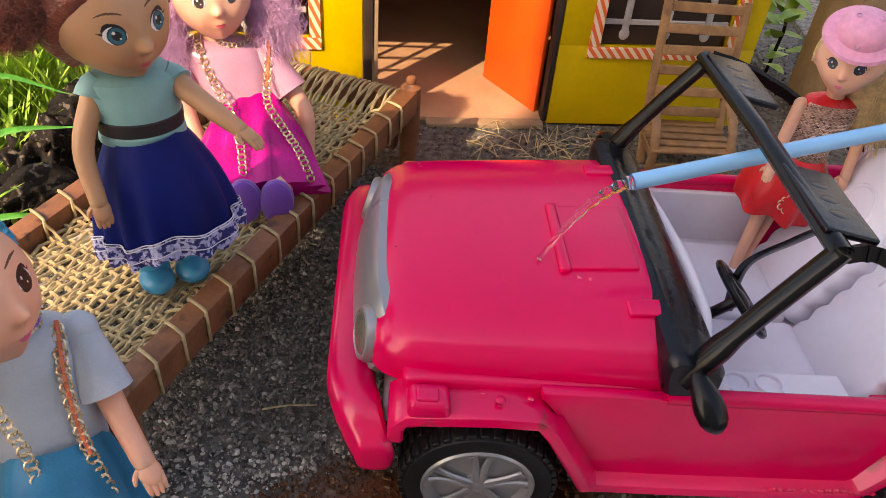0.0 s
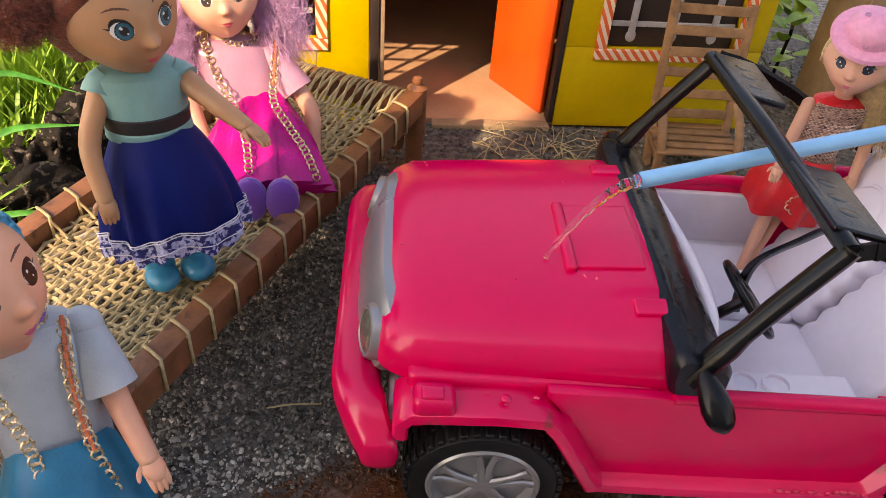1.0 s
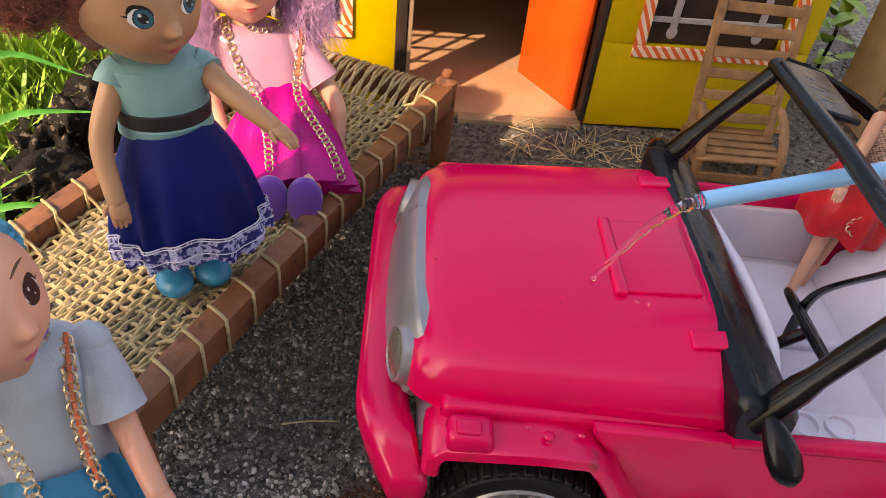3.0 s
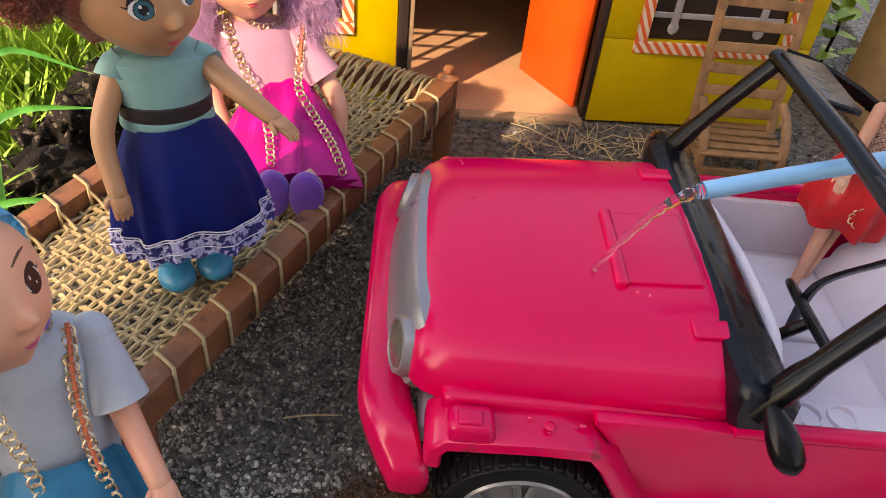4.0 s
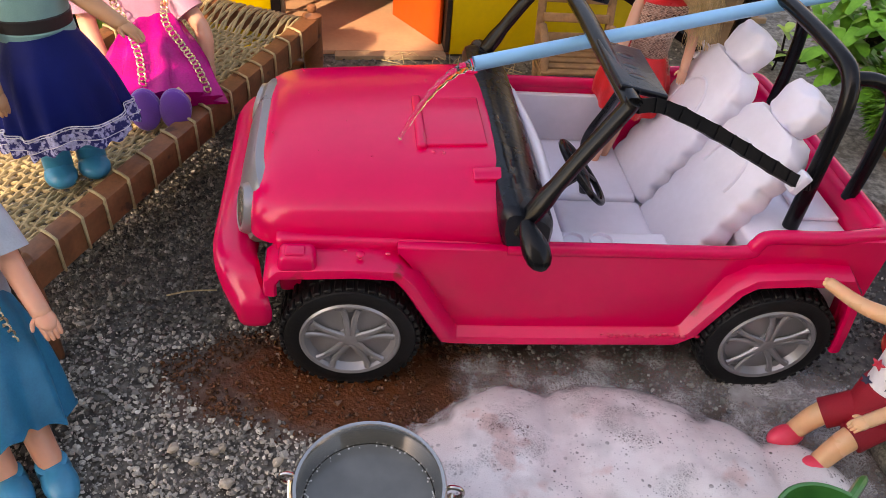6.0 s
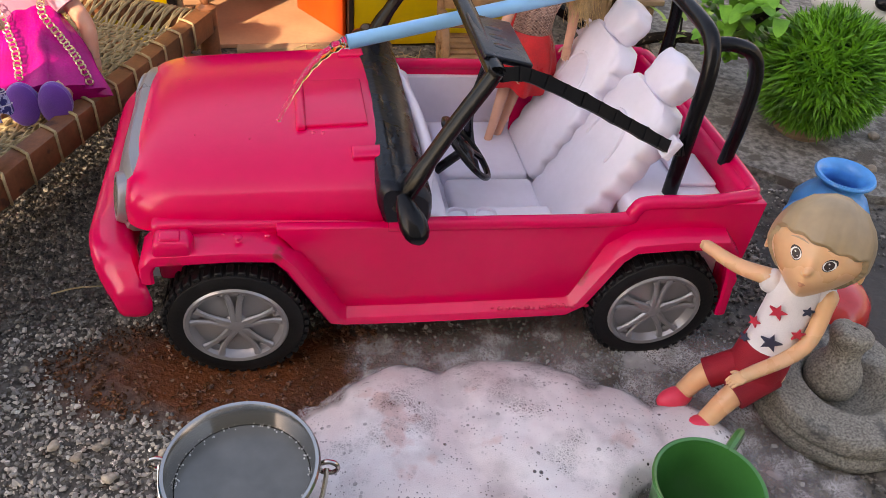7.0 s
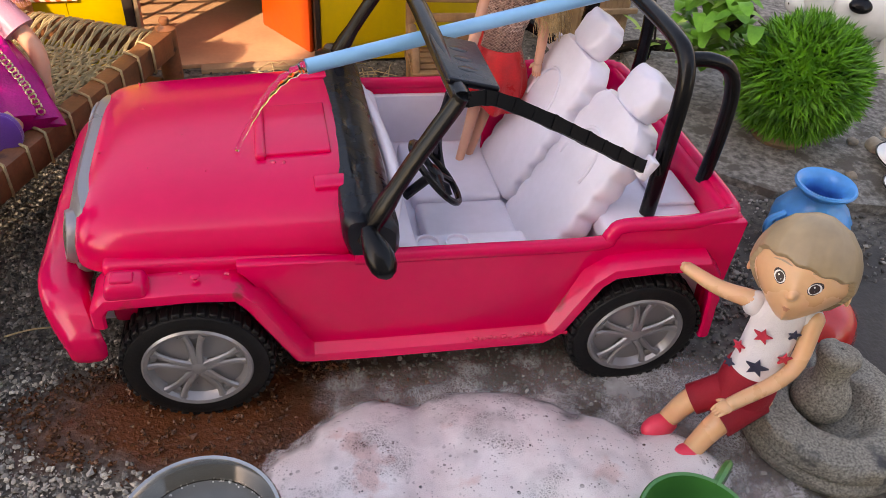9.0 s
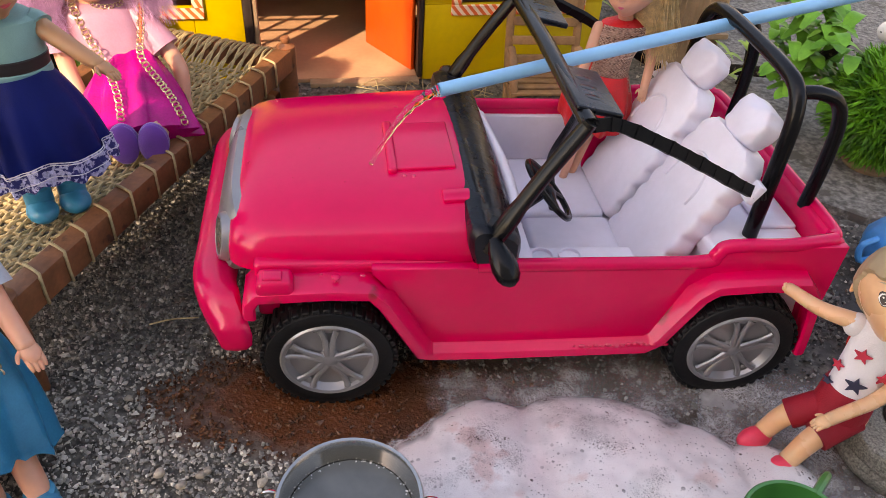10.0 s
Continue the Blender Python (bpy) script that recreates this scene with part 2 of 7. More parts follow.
BARK = material("dark_bark", (0.016, 0.012, 0.009), 0.8, vary=0.7, scale=60, bump=1.0, bump_scale=260, spots=(0.13, 0.105, 0.08), spot_scale=150, spot_cut=0.57, spec=0.2)
PEBBLE = material("pale_pebble", (0.42, 0.36, 0.28), 0.75, vary=0.25, scale=60, bump=0.4, jitter=0.35)


def gravel_material(name, k):
    m = material(name, (0.085, 0.08, 0.075), 0.75, vary=0.5, scale=220, bump=0.6, bump_scale=900)
    n, link = m.node_tree.nodes, m.node_tree.links.new
    p = n["Principled BSDF"]
    geo, rp = n.new("ShaderNodeNewGeometry"), n.new("ShaderNodeValToRGB")
    link(geo.outputs["Random Per Island"], rp.inputs["Fac"])
    els = rp.color_ramp.elements
    els[0].color, els[1].color = (0.034 * k, 0.032 * k, 0.029 * k, 1), (0.36 * k, 0.34 * k, 0.30 * k, 1)
    els[1].position = 1.0
    for pos, c in ((0.30, (0.085, 0.080, 0.071)), (0.60, (0.150, 0.142, 0.126)), (0.85, (0.20, 0.182, 0.150)), (0.96, (0.27, 0.255, 0.225))):
        e = els.new(pos)
        e.color = (*[q * k for q in c], 1)
    link(rp.outputs["Color"], p.inputs["Base Color"])
    return m


def ground_material():
    """Dark wet grit with rust-brown mud round the front wheel and dry ochre soil to the far left."""
    m = material("dark_grit_ground", (0.10, 0.088, 0.073), 0.7, vary=0.5, scale=160, bump=1.0, bump_scale=420, second=(0.24, 0.215, 0.18))
    n, link = m.node_tree.nodes, m.node_tree.links.new
    p = n["Principled BSDF"]
    base = p.inputs["Base Color"].links[0].from_socket
    tc = n.new("ShaderNodeTexCoord")
    warp = n.new("ShaderNodeTexNoise")
    warp.inputs["Scale"].default_value, warp.inputs["Detail"].default_value = 22, 6
    link(tc.outputs["Object"], warp.inputs["Vector"])

    def patch(x, y, rx, ry, color, out, strength=0.9):
        mp = n.new("ShaderNodeMapping")
        mp.vector_type = "POINT"
        mp.inputs["Location"].default_value = (-x / rx, -y / ry, 0)
        mp.inputs["Scale"].default_value = (1 / rx, 1 / ry, 0)
        link(tc.outputs["Object"], mp.inputs["Vector"])
        ln = n.new("ShaderNodeVectorMath")
        ln.operation = "LENGTH"
        link(mp.outputs["Vector"], ln.inputs[0])
        ad = n.new("ShaderNodeMath")
        ad.operation = "ADD"
        link(ln.outputs["Value"], ad.inputs[0])
        link(warp.outputs["Fac"], ad.inputs[1])
        mr = n.new("ShaderNodeMapRange")
        mr.inputs["From Min"].default_value, mr.inputs["From Max"].default_value = 1.65, 1.2
        mr.inputs["To Max"].default_value = strength
        link(ad.outputs[0], mr.inputs["Value"])
        mx = n.new("ShaderNodeMix")
        mx.data_type = "RGBA"
        link(mr.outputs["Result"], mx.inputs["Factor"])
        link(out, mx.inputs["A"])
        mx.inputs["B"].default_value = (*color, 1)
        return mx.outputs["Result"], mr.outputs["Result"]

    out, wet = patch(0.112, 0.284, 0.128, 0.046, (0.145, 0.040, 0.012), base, 0.95)
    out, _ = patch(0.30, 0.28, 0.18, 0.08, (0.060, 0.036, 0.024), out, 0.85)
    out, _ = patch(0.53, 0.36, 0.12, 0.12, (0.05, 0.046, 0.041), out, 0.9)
    out, _ = patch(-0.55, 0.75, 0.42, 0.40, (0.42, 0.30, 0.13), out)
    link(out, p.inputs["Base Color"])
    rg = n.new("ShaderNodeMapRange")
    rg.inputs["To Min"].default_value, rg.inputs["To Max"].default_value = 0.7, 0.15
    link(wet, rg.inputs["Value"])
    link(rg.outputs["Result"], p.inputs["Roughness"])
    return m


def foam_material():
    """White suds with pink and brown tinges; where thin, only the walls of the bubbles are left."""
    m = material("soap_foam", (0.78, 0.68, 0.67), 0.5, vary=0.06, scale=22, bump=0.35, bump_scale=1500, second=(0.83, 0.82, 0.81), spots=(0.70, 0.54, 0.51), spot_scale=30, spot_cut=0.62)
    n, link = m.node_tree.nodes, m.node_tree.links.new
    p = n["Principled BSDF"]
    tc, big = n.new("ShaderNodeTexCoord"), n.new("ShaderNodeTexNoise")
    big.inputs["Scale"].default_value, big.inputs["Detail"].default_value = 34, 6
    link(tc.outputs["Object"], big.inputs["Vector"])
    att = n.new("ShaderNodeAttribute")
    att.attribute_name = "depth"

    def maths(op, a, b):
        k = n.new("ShaderNodeMath")
        k.operation = op
        k.use_clamp = False
        for sock, val in zip(k.inputs, (a, b)):
            if isinstance(val, (int, float)):
                sock.default_value = val
            else:
                link(val, sock)
        return k.outputs[0]

    def ramp(val, lo, hi, a=0.0, b=1.0):
        k = n.new("ShaderNodeMapRange")
        for q, w in zip(("From Min", "From Max", "To Min", "To Max"), (lo, hi, a, b)):
            k.inputs[q].default_value = w
        link(val, k.inputs["Value"])
        return k.outputs["Result"]

    def lattice(scale, thick):
        vo = n.new("ShaderNodeTexVoronoi")
        vo.feature = "DISTANCE_TO_EDGE"
        vo.inputs["Scale"].default_value = scale
        link(tc.outputs["Object"], vo.inputs["Vector"])
        return ramp(vo.outputs["Distance"], thick, 0.01)

    def specks(scale, share, size):
        vo = n.new("ShaderNodeTexVoronoi")
        vo.inputs["Scale"].default_value = scale
        link(tc.outputs["Object"], vo.inputs["Vector"])
        sep = n.new("ShaderNodeSeparateColor")
        link(vo.outputs["Color"], sep.inputs["Color"])
        reach = ramp(sep.outputs["Red"], share, 1.0, 0.0, size)
        return ramp(maths("SUBTRACT", reach, vo.outputs["Distance"]), -0.02, 0.06)

    def cloud(scale, lo, hi, a=0.0, b=1.0):
        k = n.new("ShaderNodeTexNoise")
        k.inputs["Scale"].default_value, k.inputs["Detail"].default_value = scale, 6
        link(tc.outputs["Object"], k.inputs["Vector"])
        return ramp(k.outputs["Fac"], lo, hi, a, b)

    walls = maths("MAXIMUM", maths("MULTIPLY", lattice(150, 0.07), 0.75), maths("MAXIMUM", maths("MULTIPLY", lattice(330, 0.11), 0.9), lattice(720, 0.15)))
    wob = maths("MULTIPLY", maths("SUBTRACT", big.outputs["Fac"], 0.5), 0.8)
    amount = maths("ADD", att.outputs["Fac"], wob)
    haze = maths("MULTIPLY", ramp(amount, 0.22, 0.80, 0.0, 0.85), cloud(26, 0.38, 0.62, 0.10, 1.0))
    net = maths("MULTIPLY", maths("MULTIPLY", walls, ramp(amount, 0.08, 0.50, 0.0, 0.85)), cloud(40, 0.36, 0.60, 0.15, 1.0))
    solid = ramp(amount, 0.48, 0.98)
    worn = maths("MULTIPLY", cloud(21, 0.53, 0.63), 0.75)
    solid = maths("MULTIPLY", solid, maths("SUBTRACT", 1.0, maths("MULTIPLY", worn, maths("SUBTRACT", 1.0, walls))))
    pits = maths("MULTIPLY", maths("MAXIMUM", specks(300, 0.70, 0.42), specks(760, 0.62, 0.46)), cloud(55, 0.46, 0.60, 0.12, 0.9))
    solid = maths("MULTIPLY", solid, maths("SUBTRACT", 1.0, maths("MULTIPLY", pits, 0.8)))
    gate = ramp(att.outputs["Fac"], 0.02, 0.12)
    alpha = maths("MULTIPLY", maths("MAXIMUM", maths("MULTIPLY", maths("MAXIMUM", haze, net), maths("SUBTRACT", 1.0, maths("MULTIPLY", pits, 0.6))), solid), gate)
    link(alpha, p.inputs["Alpha"])
    return m


GRAVEL_MUD = material("muddy_gravel", (0.10, 0.033, 0.012), 0.2, vary=0.5, scale=220, bump=0.5, bump_scale=900, second=(0.22, 0.085, 0.036))
GRAVEL, GRAVEL_DRY, GROUND, FOAM = gravel_material("dark_gravel", 1.15), gravel_material("dry_gravel", 2.75), ground_material(), foam_material()
CONCRETE = material("worn_concrete", (0.21, 0.197, 0.172), 0.85, vary=0.5, scale=190, bump=1.0, bump_scale=600, second=(0.40, 0.378, 0.33), spots=(0.12, 0.105, 0.085), spot_scale=46, spot_cut=0.57)
PLASTER = material("plain_wall_plaster", (0.45, 0.42, 0.38), 0.9, vary=0.1, scale=6, bump=0.3)
GLASSWATER = material("clear_water", (0.95, 0.97, 1.0), 0.02, vary=0.0, transmission=1.0)
GLASSWATER.node_tree.nodes["Principled BSDF"].inputs["IOR"].default_value = 1.33


# ---------- building helpers ----------
def frame_from(axis):
    """Two directions square to an axis."""
    axis = Vector(axis).normalized()
    side = axis.cross(Vector((0, 0, 1)))
    if side.length < 1e-3:
        side = axis.cross(Vector((0, 1, 0)))
    side.normalize()
    return side, axis.cross(side).normalized()


class Shape:
    """Gathers the faces of one mesh, each with its material."""

    def __init__(self, *mats):
        self.mats, self.v, self.f, self.m = list(mats), [], [], []

    def slot(self, mat):
        if mat not in self.mats:
            self.mats.append(mat)
        return self.mats.index(mat)

    def add(self, verts, faces, mat):
        base, mi = len(self.v), self.slot(mat)
        self.v += [tuple(p) for p in verts]
        self.f += [tuple(base + i for i in f) for f in faces]
        self.m += [mi] * len(faces)
        return self

    def rings(self, rings, mat, closed=True, caps=True):
        n, verts, faces = len(rings[0]), [p for r in rings for p in r], []
        for i in range(len(rings) - 1):
            for j in range(n if closed else n - 1):
                k = (j + 1) % n
                faces.append((i * n + j, i * n + k, (i + 1) * n + k, (i + 1) * n + j))
        if caps and closed:
            faces += [tuple(range(n))[::-1], tuple((len(rings) - 1) * n + j for j in range(n))]
        return self.add(verts, faces, mat)

    def ellipsoid(self, c, r, mat, turn=None, n=18, m=11, wob=None):
        r = (r, r, r) if isinstance(r, (int, float)) else r
        turn = turn or Matrix.Identity(3)
        rings = []
        for i in range(m + 1):
            a = math.pi * (0.02 + 0.96 * i / m)
            ring = []
            for j in range(n):
                b = 2 * math.pi * j / n
                d = Vector((math.sin(a) * math.cos(b), math.sin(a) * math.sin(b), -math.cos(a)))
                k = wob(d) if wob else 1.0
                ring.append(Vector(c) + turn @ Vector((d.x * r[0] * k, d.y * r[1] * k, d.z * r[2] * k)))
            rings.append(ring)
        return self.rings(rings, mat)

    def tube(self, pts, radii, mat, n=10, flat=1.0, up=None, caps=True):
        pts = [Vector(p) for p in pts]
        if isinstance(radii, (int, float)):
            radii = [radii] * len(pts)
        rings, side = [], None
        for i, p in enumerate(pts):
            t = (pts[min(i + 1, len(pts) - 1)] - pts[max(i - 1, 0)]).normalized()
            if side is None:
                side = (Vector(up).cross(t) if up else frame_from(t)[0]).normalized()
            side = (side - t * side.dot(t)).normalized()
            oth = t.cross(side)
            rings.append([p + side * radii[i] * math.cos(2 * math.pi * j / n) + oth * radii[i] * flat * math.sin(2 * math.pi * j / n) for j in range(n)])
        return self.rings(rings, mat, caps=caps)

    def lathe(self, prof, mat, at=(0, 0, 0), turn=None, n=32, wob=None, caps=True):
        turn = turn or Matrix.Identity(3)
        rings = []
        for r, z in prof:
            ring = []
            for j in range(n):
                a = 2 * math.pi * j / n
                k, dz = wob(a, z) if wob else (1.0, 0.0)
                ring.append(Vector(at) + turn @ Vector((r * k * math.cos(a), r * k * math.sin(a), z + dz)))
            rings.append(ring)
        return self.rings(rings, mat, caps=caps)

    def box(self, c, size, mat, bevel=0.0, turn=None, segs=3, taper=None):
        bm = bmesh.new()
        bmesh.ops.create_cube(bm, size=1.0)
        for v in bm.verts:
            k = taper if taper and v.co.z > 0 else (1, 1)
            v.co = Vector((v.co.x * size[0] * k[0], v.co.y * size[1] * k[1], v.co.z * size[2]))
        return self.merge(bm, mat, bevel, segs, c, turn)

    def merge(self, bm, mat, bevel=0.0, segs=3, c=(0, 0, 0), turn=None):
        if bevel:
            bmesh.ops.bevel(bm, geom=bm.edges[:], offset=bevel, segments=segs, profile=0.6, affect="EDGES", clamp_overlap=True)
        bmesh.ops.recalc_face_normals(bm, faces=bm.faces[:])
        bm.verts.index_update()
        turn = turn or Matrix.Identity(3)
        self.add([Vector(c) + turn @ v.co for v in bm.verts], [[v.index for v in f.verts] for f in bm.faces], mat)
        bm.free()
        return self

    def prism(self, poly, axis, lo, hi, mat, bevel=0.0, segs=2):
        """A flat outline in the two other axes, given depth along one axis ('x', 'y' or 'z')."""
        def put(a, b, d):
            return {"x": (d, a, b), "y": (a, d, b), "z": (a, b, d)}[axis]
        bm = bmesh.new()
        low, top = [bm.verts.new(put(a, b, lo)) for a, b in poly], [bm.verts.new(put(a, b, hi)) for a, b in poly]
        bm.faces.new(low)
        bm.faces.new(top[::-1])
        k = len(poly)
        for i in range(k):
            bm.faces.new((low[i], top[i], top[(i + 1) % k], low[(i + 1) % k]))
        return self.merge(bm, mat, bevel, segs)

    def mesh(self, name, sharp=40):
        me = bpy.data.meshes.new(name)
        me.from_pydata(self.v, [], self.f)
        for m in self.mats:
            me.materials.append(m)
        me.polygons.foreach_set("material_index", self.m)
        me.polygons.foreach_set("use_smooth", [True] * len(self.f))
        me.update()
        me.validate()
        me.set_sharp_from_angle(angle=radians(sharp))
        return me

    def part(self, name, parent=None, label="", at=None, sharp=40):
        ob = new(name, self.mesh(name, sharp))
        if at is not None:
            ob.matrix_basis = at
        if parent is not None:
            ob.parent = parent
        if label:
            tagged(ob, label)
        return ob


def thing(name, label, category, m=None, group="", kind=""):
    ob = new(name)
    ob.empty_display_size = 0.02
    if m is not None:
        ob.matrix_basis = m
    return tagged(ob, label, category, group, kind)


def bend(points, n=6):
    """A smooth line through the points (Catmull-Rom)."""
    p = [Vector(q) for q in points]
    p = [p[0] * 2 - p[1]] + p + [p[-1] * 2 - p[-2]]
    out = []
    for i in range(1, len(p) - 2):
        for k in range(n):
            t = k / n
            out.append(0.5 * ((2 * p[i]) + (p[i + 1] - p[i - 1]) * t + (2 * p[i - 1] - 5 * p[i] + 4 * p[i + 1] - p[i + 2]) * t * t + (3 * p[i] - p[i - 1] - 3 * p[i + 1] + p[i + 2]) * t ** 3))
    return out + [p[-2]]


def turned(rx=0, ry=0, rz=0):
    return Euler((radians(rx), radians(ry), radians(rz))).to_matrix()


def facing(d):
    """A turn whose x axis looks along the level part of d."""
    return turned(0, 0, math.degrees(math.atan2(d[1], d[0])))


# ---------- large structure: ground, slab, walls behind the camera ----------
def ground_height(x, y):
    return 0.0012 * noise.noise(Vector((x * 30, y * 30, 0))) + 0.0016 * noise.noise(Vector((x * 9, y * 9, 3)))


def build_ground():
    """One sheet: fine near the jeep, coarse out to the horizon."""
    xs = [-60, -12, -4, -1.5] + [-0.7 + 0.02 * i for i in range(81)] + [1.6, 4, 12, 60]
    ys = [-60, -12, -4, -1.0] + [-0.1 + 0.02 * i for i in range(76)] + [2.2, 5, 14, 60]
    s = Shape(GROUND)
    rows = [[Vector((x, y, ground_height(x, y) - 0.001)) for x in xs] for y in ys]
    s.rings(rows, GROUND, closed=False)
    tagged(s.part("ground"), "dark wet gritty ground with rust-brown mud and dry soil", "ground", kind="structure")


def build_gravel():
    """Loose grit: thousands of small angular stones in one mesh."""
    rng = np.random.default_rng(4)
    base = np.array([(1, 0, 0), (-1, 0, 0), (0, 1, 0), (0, -1, 0), (0, 0, 1), (0, 0, -1)], float)
    tri = np.array([(0, 2, 4), (2, 1, 4), (1, 3, 4), (3, 0, 4), (2, 0, 5), (1, 2, 5), (3, 1, 5), (0, 3, 5)])
    near, far = 150000, 40000
    x = np.concatenate([rng.uniform(-0.30, 0.46, near), rng.uniform(-0.36, 0.78, far)])
    y = np.concatenate([rng.uniform(0.09, 0.62, near), rng.uniform(0.40, 0.98, far)])
    count = near + far
    keep = ~((x > 0.46) & (y > 0.50 + 0.02 * np.sin(x * 40)))
    keep &= ~((x > -0.05) & (x < 0.32) & (y > 0.725 + 0.19 * (x - 0.13)))
    foam = (((x - 0.25) / 0.14) ** 2 + ((y - 0.18) / 0.085) ** 2) < 1
    keep &= ~foam
    jeep = (x > 0.13) & (x < 0.40) & (y > 0.34) & (y < 0.47)
    keep &= ~(jeep & (rng.random(count) < 0.8))
    mud = (((x - 0.105) / 0.10) ** 2 + ((y - 0.282) / 0.036) ** 2) < 1 + 0.3 * np.sin(x * 90) * np.cos(y * 110)
    keep &= ~(mud & (rng.random(count) < 0.70))
    keep &= ~((x > 0.17) & (y < 0.36) & (rng.random(count) < 0.7))
    keep &= ~((x < -0.18) & (y > 0.5) & (rng.random(count) < 0.7))
    x, y = x[keep], y[keep]
    n = len(x)
    large = rng.random(n) < 0.16
    size = np.where(large, rng.uniform(0.0011, 0.0021, n), rng.gamma(2.6, 0.00034, n)).clip(0.0004, 0.0030)
    z = np.array([ground_height(a, b) for a, b in zip(x, y)])
    dry = (x - 0.0) ** 2 / 0.16 ** 2 + (y - 0.198) ** 2 / 0.120 ** 2 + 0.35 * np.sin(x * 60 + 1) * np.sin(y * 70) + rng.normal(0, 0.22, n) < 1
    dry |= (x > 0.30) & (y > 0.42) & (rng.random(n) < 0.12)
    muddy = ((x - 0.105) / 0.122) ** 2 + ((y - 0.284) / 0.042) ** 2 + 0.25 * np.sin(x * 90) * np.cos(y * 110) + rng.normal(0, 0.15, n) < 1
    lot = np.where(muddy, 2, dry.astype(np.int32)).astype(np.int32)
    ball = bmesh.new()
    bmesh.ops.create_icosphere(ball, subdivisions=1, radius=1.0)
    ball.verts.index_update()
    round_base = np.array([p.co[:] for p in ball.verts])
    round_tri = np.array([[p.index for p in f.verts] for f in ball.faces])
    ball.free()
    verts, faces, slots, start = [], [], [], 0
    for pick, shape, sides, low, high, jag in ((~large, base, tri, 0.6, 1.25, 0.22), (large, round_base, round_tri, 0.78, 1.12, 0.10)):
        m, k = int(pick.sum()), len(shape)
        v = shape[None] * rng.uniform(low, high, (m, k, 1)) + rng.normal(0, jag, (m, k, 3))
        v = v * np.stack([rng.uniform(0.7, 1.25, m), rng.uniform(0.7, 1.1, m), rng.uniform(0.55, 1.0, m)], -1)[:, None]
        q = np.linalg.qr(rng.normal(size=(m, 3, 3)))[0]
        v = np.einsum("nij,nkj->nki", q, v) * size[pick][:, None, None] * np.array([1, 1, 0.8])
        v += np.stack([x[pick], y[pick], z[pick] + size[pick] * rng.uniform(0.0, 0.7, m)], -1)[:, None]
        verts += v.reshape(-1, 3).tolist()
        faces += (sides[None] + start + k * np.arange(m)[:, None, None]).reshape(-1, 3).tolist()
        slots.append(np.repeat(lot[pick], len(sides)))
        start += m * k
    me = bpy.data.meshes.new("gravel")
    me.from_pydata(verts, [], faces)
    for mat in (GRAVEL, GRAVEL_DRY, GRAVEL_MUD):
        me.materials.append(mat)
    me.polygons.foreach_set("material_index", np.concatenate(slots))
    tagged(new("gravel", me), "loose dark grey angular grit, paler where dry", "gravel", kind="stuff")


def build_slab():
    edge = [(0.455, 0.93), (0.452, 0.70), (0.462, 0.60), (0.475, 0.535), (0.52, 0.505), (0.58, 0.49), (0.66, 0.478), (0.80, 0.47), (1.6, 0.46), (1.6, 1.8), (0.45, 1.8)]
    s = Shape(CONCRETE).prism(edge, "z", -0.01, 0.007, CONCRETE, bevel=0.003)
    tagged(s.part("pavement"), "worn grey concrete slab with a broken edge", "pavement", kind="structure")


def build_far_walls():
    """Plain unseen walls added to close the place; the one behind the camera is there to throw the shade."""
    for name, c, size in (("wall_south", (0.225, -1.01, 1.1), (2.35, 0.12, 2.2)), ("wall_north", (0.2, 3.6, 0.6), (8.0, 0.12, 1.2)), ("wall_east", (3.4, 1.2, 0.6), (0.12, 6.0, 1.2))):
        tagged(Shape(PLASTER).box(c, size, PLASTER, bevel=0.01, segs=1).part(name), "plain weathered plaster wall added out of view", "wall", kind="structure")


build_ground()
build_slab()
build_far_walls()


